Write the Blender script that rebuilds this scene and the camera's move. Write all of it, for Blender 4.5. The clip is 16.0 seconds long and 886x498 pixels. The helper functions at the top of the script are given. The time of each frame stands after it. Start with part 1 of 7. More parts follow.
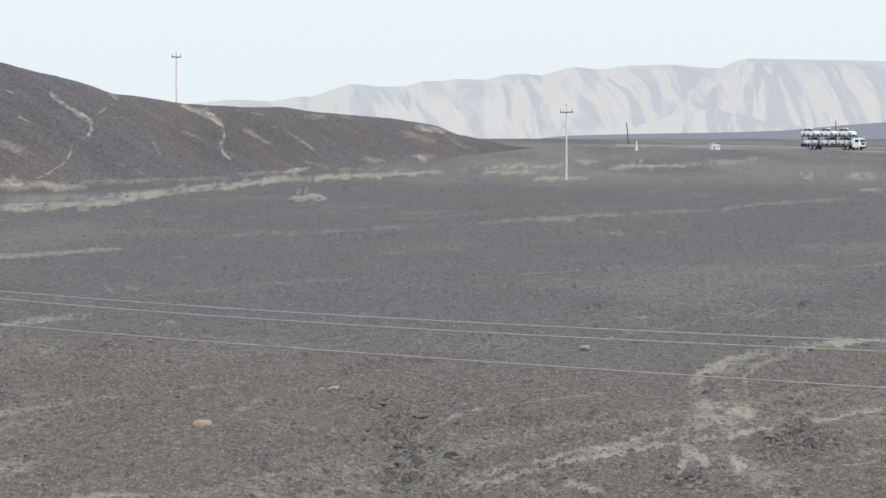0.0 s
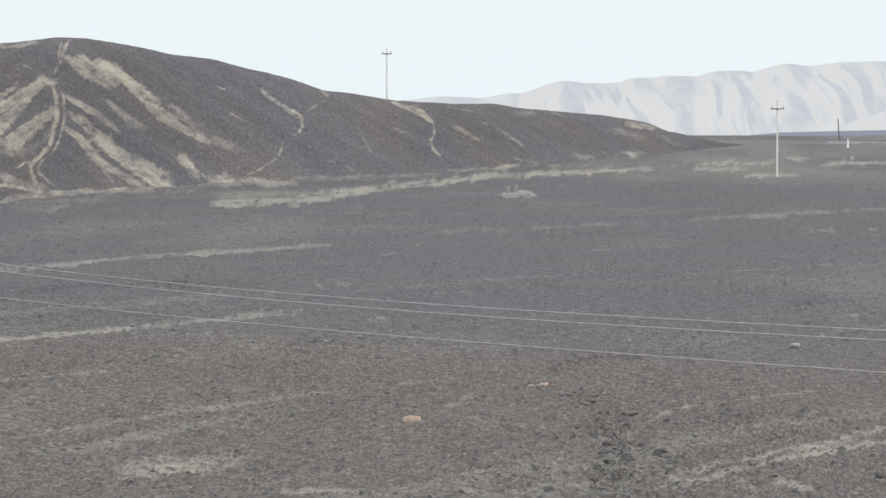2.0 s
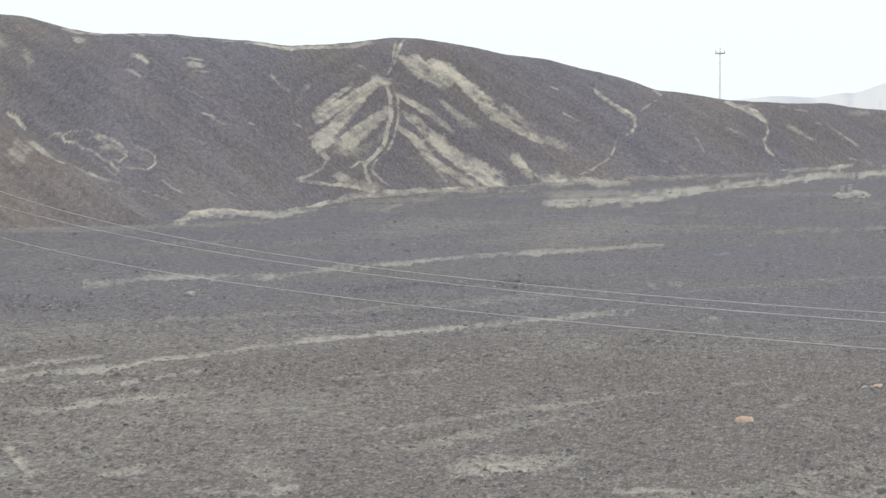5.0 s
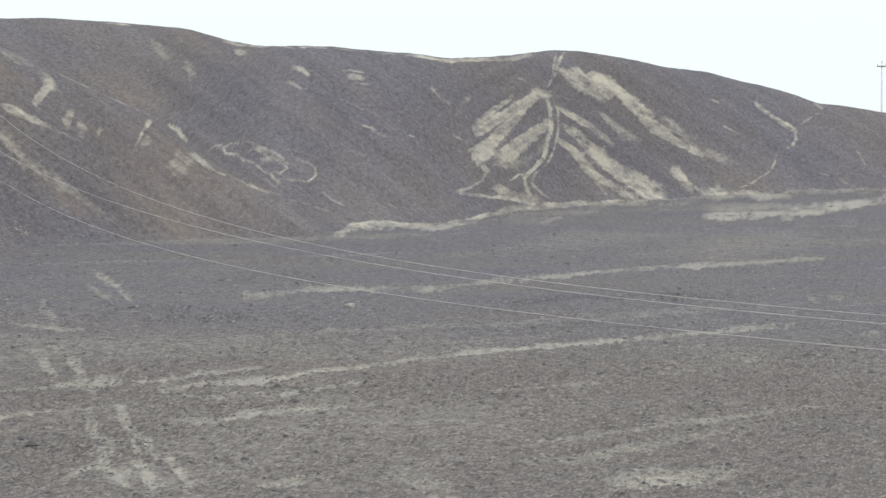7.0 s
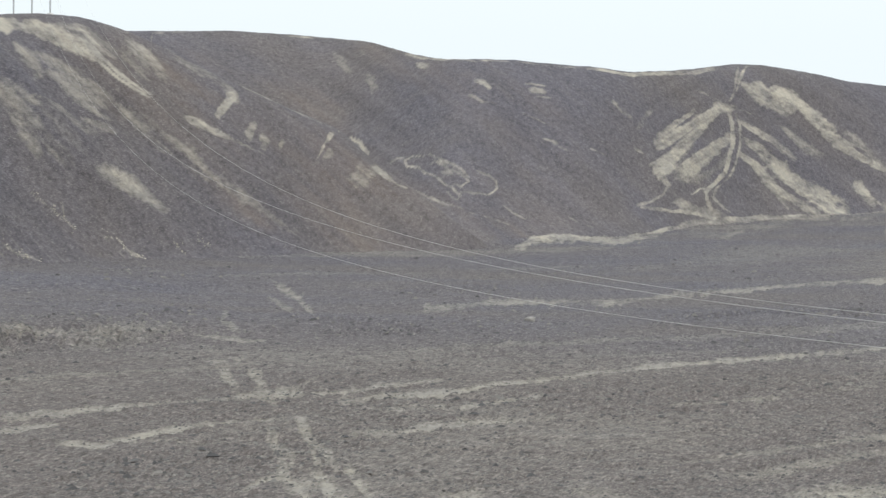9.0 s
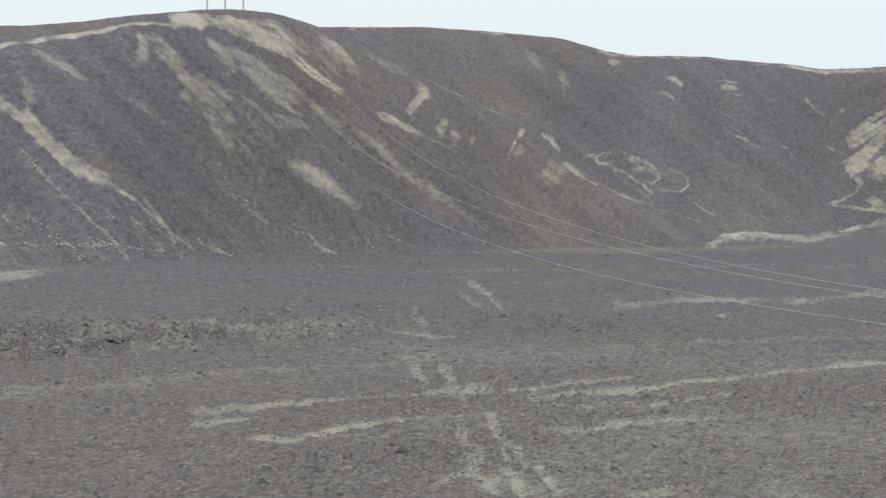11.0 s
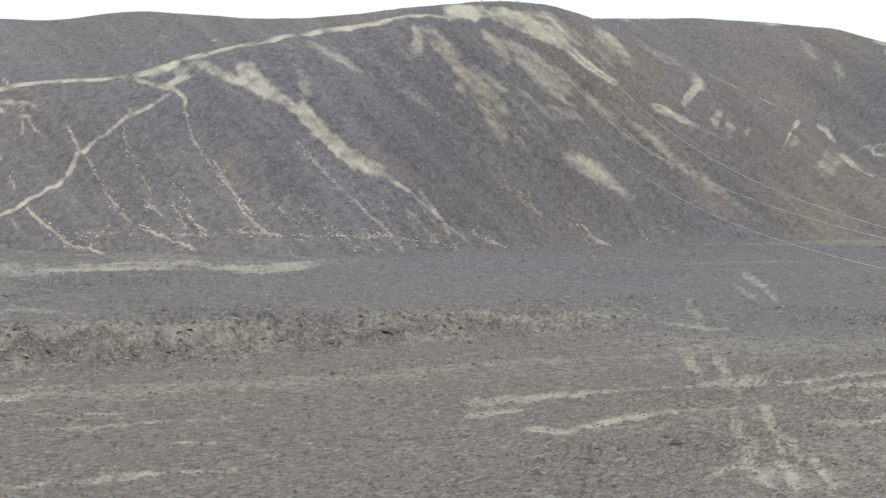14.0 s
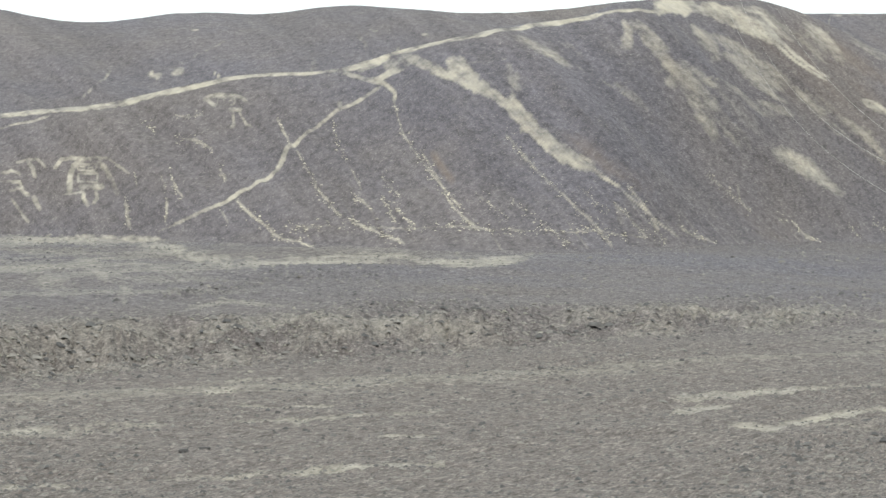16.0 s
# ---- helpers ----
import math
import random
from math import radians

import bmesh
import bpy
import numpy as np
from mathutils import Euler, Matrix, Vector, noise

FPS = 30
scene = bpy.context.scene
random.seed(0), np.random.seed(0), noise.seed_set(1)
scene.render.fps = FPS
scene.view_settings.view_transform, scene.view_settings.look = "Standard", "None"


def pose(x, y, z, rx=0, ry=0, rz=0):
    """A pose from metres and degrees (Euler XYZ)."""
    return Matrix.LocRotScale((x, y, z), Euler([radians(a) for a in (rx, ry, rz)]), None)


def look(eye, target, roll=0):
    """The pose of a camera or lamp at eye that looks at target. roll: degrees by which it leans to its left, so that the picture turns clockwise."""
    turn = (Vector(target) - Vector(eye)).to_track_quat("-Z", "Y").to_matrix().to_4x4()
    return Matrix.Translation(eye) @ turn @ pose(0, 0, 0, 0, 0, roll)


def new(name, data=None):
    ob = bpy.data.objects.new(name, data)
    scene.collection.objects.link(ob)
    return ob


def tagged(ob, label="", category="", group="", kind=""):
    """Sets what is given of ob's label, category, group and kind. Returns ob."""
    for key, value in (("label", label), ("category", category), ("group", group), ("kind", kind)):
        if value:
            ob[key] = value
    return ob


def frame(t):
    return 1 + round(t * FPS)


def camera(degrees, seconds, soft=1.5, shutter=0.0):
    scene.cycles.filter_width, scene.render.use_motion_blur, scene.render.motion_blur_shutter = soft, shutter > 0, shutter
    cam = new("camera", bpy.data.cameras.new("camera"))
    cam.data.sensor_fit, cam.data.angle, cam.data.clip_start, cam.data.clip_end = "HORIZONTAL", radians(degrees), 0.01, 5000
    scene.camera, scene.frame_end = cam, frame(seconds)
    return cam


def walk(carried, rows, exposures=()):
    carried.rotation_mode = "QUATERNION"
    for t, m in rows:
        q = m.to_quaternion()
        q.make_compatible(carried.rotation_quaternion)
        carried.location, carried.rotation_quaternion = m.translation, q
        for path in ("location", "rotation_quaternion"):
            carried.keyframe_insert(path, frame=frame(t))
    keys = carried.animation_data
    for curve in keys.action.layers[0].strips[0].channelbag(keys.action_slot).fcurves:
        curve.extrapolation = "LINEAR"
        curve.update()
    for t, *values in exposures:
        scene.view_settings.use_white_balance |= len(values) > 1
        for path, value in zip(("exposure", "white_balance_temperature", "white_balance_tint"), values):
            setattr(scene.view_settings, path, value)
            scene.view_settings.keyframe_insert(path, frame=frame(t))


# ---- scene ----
cam = camera(14.0, 16.0)
EYE = 12.3  # the viewing platform above the plain
# seconds, turn to the left, tilt, lean
ROWS = [
    (0.0, -0.000, -2.027, -0.000),
    (0.5, 0.705, -2.054, 0.086),
    (1.0, 1.645, -2.069, 0.093),
    (1.5, 2.494, -2.066, 0.058),
    (2.0, 3.330, -2.080, -0.019),
    (2.5, 4.155, -2.097, -0.027),
    (3.0, 5.187, -2.107, -0.060),
    (3.5, 6.102, -2.107, -0.059),
    (4.0, 7.009, -2.107, -0.020),
    (4.5, 7.802, -2.108, -0.026),
    (5.0, 8.609, -2.085, 0.000),
    (5.2, 8.872, -2.067, 0.034),
    (7.3, 11.620, -1.833, -0.177),
    (7.5, 11.949, -1.782, -0.216),
    (8.0, 12.598, -1.706, -0.268),
    (8.5, 13.358, -1.673, -0.295),
    (9.0, 14.015, -1.687, -0.332),
    (9.2, 14.367, -1.693, -0.381),
    (11.3, 17.471, -1.782, -0.560),
    (11.5, 17.770, -1.794, -0.564),
    (12.0, 18.516, -1.818, -0.527),
    (12.5, 19.212, -1.844, -0.534),
    (13.0, 20.006, -1.873, -0.522),
    (13.5, 20.698, -1.904, -0.491),
    (14.0, 21.393, -1.937, -0.462),
    (14.5, 22.125, -1.961, -0.493),
    (15.0, 22.971, -1.992, -0.562),
    (15.5, 23.747, -2.023, -0.612),
    (16.0, 24.704, -2.056, -0.687),
]
walk(cam, [(t, pose(0, 0, EYE, 0, 0, turn) @ pose(0, 0, 0, 90 + tilt, 0, 0) @ pose(0, 0, 0, 0, 0, -lean)) for t, turn, tilt, lean in ROWS],
     [(0.0, 0.02, 6340, 10), (3.5, 0.15, 6350, 9.5), (5.0, 0.25, 6300, 9), (9.0, 0.14, 6320, 9), (11.5, 0.0, 6325, 8), (12.5, 0.07, 6330, 7.5), (14.0, 0.32, 6450, 6), (16.0, 0.5, 6480, 5)])

# ---- light: thin bright overcast with a soft sun ----
SUN_AZ, SUN_EL = 152.0, 43.0  # degrees from the y axis to the right, and above the horizon
world = bpy.data.worlds.new("hazy_sky")
scene.world = world
world.use_nodes = True
wn = world.node_tree
wn.nodes.clear()
sky = wn.nodes.new("ShaderNodeTexSky")
sky.sky_type = "NISHITA"
sky.sun_disc = False
sky.sun_elevation, sky.sun_rotation = radians(SUN_EL), radians(SUN_AZ)
sky.dust_density, sky.air_density = 6.0, 1.5
sky_gain = wn.nodes.new("ShaderNodeMixRGB")
sky_gain.blend_type = "MULTIPLY"
sky_gain.inputs[0].default_value = 1.0
sky_gain.inputs[2].default_value = (0.1, 0.1, 0.1, 1)
veil = wn.nodes.new("ShaderNodeMixRGB")
veil.inputs[0].default_value = 0.86
veil.inputs[2].default_value = (0.92, 0.985, 1.0, 1)
bg = wn.nodes.new("ShaderNodeBackground")
wout = wn.nodes.new("ShaderNodeOutputWorld")
wn.links.new(sky.outputs[0], sky_gain.inputs[1])
wn.links.new(sky_gain.outputs[0], veil.inputs[1])
# an overcast sky is about twice as bright overhead as at the horizon
up_coord = wn.nodes.new("ShaderNodeTexCoord")
up_split = wn.nodes.new("ShaderNodeSeparateXYZ")
up_gain = wn.nodes.new("ShaderNodeMapRange")
for i, v in enumerate((0.03, 0.9, 1.03, 1.74)):
    up_gain.inputs[1 + i].default_value = v
wn.links.new(up_coord.outputs["Generated"], up_split.inputs[0])
wn.links.new(up_split.outputs[2], up_gain.inputs[0])
wn.links.new(up_gain.outputs[0], bg.inputs["Strength"])
wn.links.new(veil.outputs[0], bg.inputs["Color"])
wn.links.new(bg.outputs[0], wout.inputs["Surface"])
sun_data = bpy.data.lights.new("sun", "SUN")
sun_data.energy, sun_data.angle, sun_data.color = 1.55, radians(12), (1.0, 0.965, 0.91)
sun = new("sun", sun_data)
sun_dir = Vector((math.sin(radians(SUN_AZ)) * math.cos(radians(SUN_EL)), math.cos(radians(SUN_AZ)) * math.cos(radians(SUN_EL)), math.sin(radians(SUN_EL))))
sun.matrix_world = look(sun_dir * 400, (0, 0, 0))


# ---- the lie of the land, in azimuth (degrees to the right of y) and distance from the platform ----
def lattice(ix, iy, seed):
    h = (ix.astype(np.int64) * 374761393 + iy.astype(np.int64) * 668265263 + seed * 974634777) & 0xFFFFFFFF
    h = ((h ^ (h >> 13)) * 1274126177) & 0xFFFFFFFF
    return ((h ^ (h >> 16)) & 0xFFFF) / 65535.0


def value_noise(x, y, seed=0):
    """Smooth noise in -1..1."""
    ix, iy = np.floor(x), np.floor(y)
    fx, fy = x - ix, y - iy
    fx, fy = fx * fx * (3 - 2 * fx), fy * fy * (3 - 2 * fy)
    a, b = lattice(ix, iy, seed), lattice(ix + 1, iy, seed)
    c, d = lattice(ix, iy + 1, seed), lattice(ix + 1, iy + 1, seed)
    return 2 * (a + (b - a) * fx + (c - a) * fy + (a - b - c + d) * fx * fy) - 1


def fbm(x, y, seed=0, octaves=4, gain=0.5):
    total, amp = 0.0, 1.0
    for k in range(octaves):
        total = total + amp * value_noise(x * 2.03 ** k + 17.3 * k, y * 2.03 ** k - 9.1 * k, seed + k)
        amp *= gain
    return total


def ridged(x, y, seed=0, octaves=3):
    """Sharp crests at 1, broad hollows at 0."""
    total, amp, norm = 0.0, 1.0, 0.0
    for k in range(octaves):
        total = total + amp * (1 - np.abs(value_noise(x * 2.0 ** k + 5.7 * k, y * 2.0 ** k, seed + k)))
        norm += amp
        amp *= 0.5
    return total / norm


def step(a, b, x):
    t = np.clip((x - a) / (b - a), 0, 1)
    return t * t * (3 - 2 * t)


AZ_TABLE = np.arange(-60, 40.001, 0.02)


def along(knots, soft=0.12):
    """A line over the azimuth through knots, smoothed."""
    k = np.array(knots)
    line = np.interp(AZ_TABLE, k[:, 0], k[:, 1])
    n = int(3 * soft / 0.02)
    w = np.exp(-0.5 * (np.arange(-n, n + 1) * 0.02 / soft) ** 2)
    return np.convolve(np.pad(line, n, mode="edge"), w / w.sum(), mode="valid")


# elevations of the skyline, of the front hill's crest and of the hills' foot, in degrees
SKYLINE = along([(-60.00, 0.600), (-40.00, 1.400), (-31.72, 1.638), (-31.29, 1.556), (-30.85, 1.482), (-30.41, 1.453), (-29.96, 1.469), (-29.52, 1.537), (-29.08, 1.606), (-28.54, 1.640), (-27.74, 1.625), (-27.29, 1.657), (-26.76, 1.736), (-26.22, 1.778), (-25.68, 1.749), (-25.14, 1.720), (-24.61, 1.691), (-24.16, 1.687), (-23.53, 1.713), (-22.99, 1.763), (-22.46, 1.823), (-22.10, 1.871), (-21.74, 1.901), (-20.50, 1.780), (-19.80, 1.680), (-19.03, 1.728), (-18.36, 1.725), (-17.47, 1.732), (-16.58, 1.685), (-15.68, 1.629), (-15.23, 1.578), (-14.88, 1.500), (-14.61, 1.412), (-14.03, 1.308), (-13.35, 1.321), (-12.90, 1.305), (-12.46, 1.254), (-11.74, 1.195), (-11.02, 1.127), (-10.49, 1.138), (-10.13, 1.167), (-9.77, 1.222), (-9.42, 1.250), (-8.97, 1.252), (-8.53, 1.173), (-7.99, 1.077), (-7.64, 0.990), (-6.98, 0.925), (-6.46, 0.783), (-6.02, 0.686), (-5.66, 0.580), (-5.22, 0.419), (-4.87, 0.393), (-4.33, 0.295), (-4.06, 0.268), (-3.44, 0.224), (-2.54, 0.206), (-2.01, 0.134), (-1.47, 0.090), (-0.75, 0.027), (-0.22, -0.063), (0.00, -0.125), (0.14, -0.197), (0.59, -0.296), (0.86, -0.349), (1.04, -0.385), (2.20, -0.600), (40.00, -0.600)], 0.07) + 0.015
FRONT = along([(-60.00, -0.600), (-40.00, -0.400), (-31.71, -0.005), (-30.84, 0.094), (-29.95, 0.203), (-29.07, 0.429), (-28.17, 0.618), (-27.46, 0.699), (-26.39, 0.775), (-25.85, 0.916), (-25.58, 1.035), (-24.74, 1.260), (-23.71, 1.478), (-22.81, 1.595), (-22.37, 1.690), (-22.15, 1.817), (-21.92, 1.882), (-21.57, 1.912), (-21.03, 1.977), (-20.67, 1.989), (-20.14, 1.976), (-19.79, 1.944), (-19.43, 1.850), (-19.03, 1.728), (-18.72, 1.588), (-18.36, 1.404), (-17.92, 1.193), (-17.47, 0.991), (-17.02, 0.770), (-16.57, 0.558), (-16.12, 0.382), (-15.68, 0.188), (-15.14, -0.290), (-14.42, -0.820), (-13.35, -1.610), (-12.60, -2.200), (40.00, -2.200)], 0.07) + 0.015
FOOT = along([(-60, -1.9), (-31.70, -1.96), (-28.14, -2.07), (-24.55, -2.18), (-22.04, -2.11), (-19.18, -1.95), (-17.27, -1.90), (-15.93, -1.81),
              (-13.65, -1.72), (-12.71, -1.59), (-11.6, -1.53), (-10.7, -1.43), (-9.9, -1.32), (-9.2, -1.24), (-8.4, -1.17), (-7.02, -1.06),
              (-5.77, -1.00), (-3.99, -0.93), (-3.17, -0.85), (-1.65, -0.72), (0.14, -0.58), (1.31, -0.42), (40, -0.42)], 0.3)


def lookup(table, az):
    return np.interp(az, AZ_TABLE, table)


SCARP_R = along([(-60, 150), (-34, 163), (-31.7, 171), (-28, 184), (-24, 199), (-21.6, 211), (-19.7, 220), (-17, 233), (-14, 250), (40, 300)], 0.3)
SCARP_H = along([(-60, 2.2), (-31, 2.1), (-26, 1.7), (-22, 1.4), (-19.5, 1.0), (-17.5, 0.35), (-15, 0.1), (-8, 0.0), (40, 0)], 0.4)


def plain(az, r):
    """The gravel plain: level near the platform, rising gently far off, with a low eroded bank to the west."""
    z = 6.0 * np.clip((r - 330) / 478, 0, 1) ** 1.3 + 1.4 * (1 - np.exp(-np.clip(r - 808, 0, None) / 700))
    x, y = r * np.sin(np.radians(az)), r * np.cos(np.radians(az))
    wob = 2.5 * value_noise(az * 0.9, r * 0 + 3.3, 40) + 1.5 * value_noise(az * 4.1, r * 0 + 1.7, 41)
    edge = lookup(SCARP_R, az) + wob
    rise = step(-5.0, 4.0, r - edge + 1.5 * value_noise(x * 0.35, y * 0.12, 44) + 0.8 * value_noise(x * 1.1, y * 0.3, 45))
    z = z + lookup(SCARP_H, az) * rise
    # a second, lower terrace edge behind the bank
    z = z + 0.35 * (1 - step(-17, -13, az)) * step(-4, 4, r - edge * 1.27 - 3 * value_noise(az * 0.7, r * 0 + 8.1, 46))
    # shallow gully in front of the turning place
    gully = np.exp(-((az + 0.35 - 0.02 * (r - 150) + 0.25 * value_noise(r * 0.06, r * 0 + 2.2, 47)) / 0.55) ** 2) * step(115, 125, r) * (1 - step(165, 200, r))
    z = z - 0.55 * gully
    # the land falls away into a wide valley behind the road
    z = z - 60 * step(1150, 3200, r)
    return z


def foot_distance():
    r = np.full(AZ_TABLE.shape, 400.0)
    for _ in range(60):
        r = 0.5 * r + 0.5 * np.clip((EYE - plain_smooth(AZ_TABLE, r)) / np.tan(np.radians(-FOOT)), 150, 900)
    return r


def plain_smooth(az, r):
    return 6.0 * np.clip((r - 330) / 478, 0, 1) ** 1.3 + 1.4 * (1 - np.exp(-np.clip(r - 808, 0, None) / 700)) + lookup(SCARP_H, az)


FOOT_R = foot_distance()
HAS_FRONT = 1 - step(-16.5, -12.2, AZ_TABLE)


def crest_distance(elev, start, slope):
    """Where a slope of that steepness from start meets the line of sight of that elevation."""
    zf, k, e = plain_smooth(AZ_TABLE, start), np.tan(np.radians(slope)), np.tan(np.radians(elev))
    return np.clip((k * start - zf + EYE) / (k - e), start + 4, None)


STEEP = along([(-60, 25), (-20, 27), (-15, 24), (-12.5, 21), (-11, 21), (-10, 23), (-8.5, 25), (-6, 22), (-3, 18), (0, 12), (40, 10)], 0.4)
FRONT_R = crest_distance(FRONT, FOOT_R, STEEP)
BACK_START = FOOT_R + HAS_FRONT * (np.clip(FRONT_R - FOOT_R, 0, None) * 0.55 + 22)
BACK_R = crest_distance(SKYLINE, BACK_START, STEEP) + HAS_FRONT * 40


def slope_shape(t):
    return 0.45 * t + 0.55 * t * t * (3 - 2 * t)


def hill(az, r, start, crest, elev):
    r0, r1 = lookup(start, az), lookup(crest, az)
    z0, z1 = plain_smooth(az, r0), EYE + r1 * np.tan(np.radians(lookup(elev, az)))
    t = (r - r0) / (r1 - r0)
    up = z0 + (z1 - z0) * slope_shape(np.clip(t, 0, 1))
    over = np.clip(r - r1, 0, None)
    return np.where(t < 0, -50.0, up - 0.10 * over - 0.0012 * over * over), np.clip(t, 0, 1) * (t < 1.3)


def west_flank(az):
    """The left side of the sandy peak, where the slope falls the other way."""
    return step(-11.5, -10.7, az) * (1 - step(-9.9, -9.4, az))


def height(az, r, fine=True):
    """Height of the ground, and how far up a hillside the place lies (0 on the plain)."""
    az, r = np.broadcast_arrays(np.asarray(az, float), np.asarray(r, float))
    x, y = r * np.sin(np.radians(az)), r * np.cos(np.radians(az))
    p = plain(az, r)
    zf, tf = hill(az, r, FOOT_R, FRONT_R, FRONT)
    zb, tb = hill(az, r, BACK_START, BACK_R, SKYLINE)
    # spurs and gullies run down the slopes to the right, but to the left on the west flank of the sandy peak
    flank = west_flank(az)
    across = np.radians(az) * 380
    along_f = across + 1.15 * zf
    along_b = across * (1 + 0.3 * step(-12, -9, az)) + 1.15 * zb
    spur_f = 5.2 * (ridged(along_f / 26, r * 0.006, 11, 2) - 0.6) + 1.4 * (ridged(along_f / 6.5, r * 0.012, 12, 2) - 0.6) + 0.22 * (ridged(along_f / 2.1, r * 0.03, 13, 2) - 0.6)
    spur_b = 5.4 * (ridged(along_b / 30, r * 0.006, 21, 2) - 0.6) + 1.2 * (ridged(along_b / 7.0, r * 0.012, 22, 2) - 0.6) + 0.18 * (ridged(along_b / 2.3, r * 0.03, 23, 2) - 0.6)
    spur_b = spur_b * (1 - flank) * (1 - 0.5 * step(-13, -11, az)) + 1.0 * np.exp(-((az + 9.35 + 0.012 * (zb - 10)) / 0.8) ** 2) - 0.4 * np.exp(-((az + 11.2 - 0.02 * (zb - 10)) / 0.9) ** 2)
    wf, wb = 4 * tf * (1 - tf) * step(0.02, 0.2, tf), 4 * tb * (1 - tb) * step(0.02, 0.2, tb)
    tall_f, tall_b = step(-1.6, 0.5, lookup(FRONT, az)), step(-0.3, 0.9, lookup(SKYLINE, az))
    zf, zb = zf + spur_f * wf * tall_f, zb + spur_b * wb * (0.25 + 0.75 * tall_b)
    z = np.maximum(np.maximum(p, zf), zb)
    up = np.where(z > p + 0.02, np.where(zf >= zb, tf, tb), 0.0)
    if fine:
        near = (1 - step(900, 2000, r)) * step(10, 70, r)
        z = z + near * (0.10 * fbm(x * 0.09, y * 0.09, 31, 3) + 0.06 * fbm(x * 0.55, y * 0.4, 33, 3) * (1 - 0.5 * (up > 0)))
        z = z + near * (0.055 * np.maximum(fbm(x * 2.3, y * 0.45, 36, 2), 0) ** 1.5 * (1 - 0.8 * (up > 0.6)) + 0.035 * value_noise(x * 5.1, y * 1.1 + z * 4.0, 38) * (1 - 0.7 * step(0.5, 0.9, up)))
    return z, up


# ---- materials ----
def material(name):
    m = bpy.data.materials.new(name)
    m.use_nodes = True
    nt = m.node_tree
    bsdf = nt.nodes["Principled BSDF"]

    def node(kind, **values):
        n = nt.nodes.new("ShaderNode" + kind)
        for key, v in values.items():
            if key in n.inputs:
                n.inputs[key].default_value = v
        return n
    return m, nt, bsdf, node


def noise_at(nt, node, scale, detail=3.0, rough=0.55, stretch=(1, 1, 1), offset=(0, 0, 0), local=False):
    """A noise over the place in metres (scale: cycles a metre)."""
    source = node("TexCoord").outputs["Object"] if local else node("NewGeometry").outputs["Position"]
    mp = node("Mapping")
    mp.inputs["Scale"].default_value = stretch
    mp.inputs["Location"].default_value = offset
    n = node("TexNoise")
    n.inputs["Scale"].default_value, n.inputs["Detail"].default_value, n.inputs["Roughness"].default_value = scale, detail, rough
    nt.links.new(source, mp.inputs["Vector"])
    nt.links.new(mp.outputs["Vector"], n.inputs["Vector"])
    return n.outputs["Fac"]


def remap(nt, node, value, lo, hi, a=0.0, b=1.0, smooth=False):
    n = node("MapRange")
    n.interpolation_type = "SMOOTHSTEP" if smooth else "LINEAR"
    n.clamp = True
    for i, v in enumerate((lo, hi, a, b)):
        n.inputs[1 + i].default_value = v
    nt.links.new(value, n.inputs[0])
    return n.outputs[0]


def maths(nt, node, op, a, b):
    n = node("Math")
    n.operation = op
    for i, v in enumerate((a, b)):
        if hasattr(v, "is_linked"):
            nt.links.new(v, n.inputs[i])
        else:
            n.inputs[i].default_value = v
    return n.outputs[0]


def mixed(nt, node, fac, a, b, blend="MIX"):
    n = node("MixRGB")
    n.blend_type = blend
    for i, v in enumerate((fac, a, b)):
        if hasattr(v, "is_linked"):
            nt.links.new(v, n.inputs[i])
        elif i == 0:
            n.inputs[0].default_value = v
        else:
            n.inputs[i].default_value = (*v, 1)
    return n.outputs[0]


def attribute(node, name):
    n = node("Attribute")
    n.attribute_name = name
    return n.outputs["Fac"]


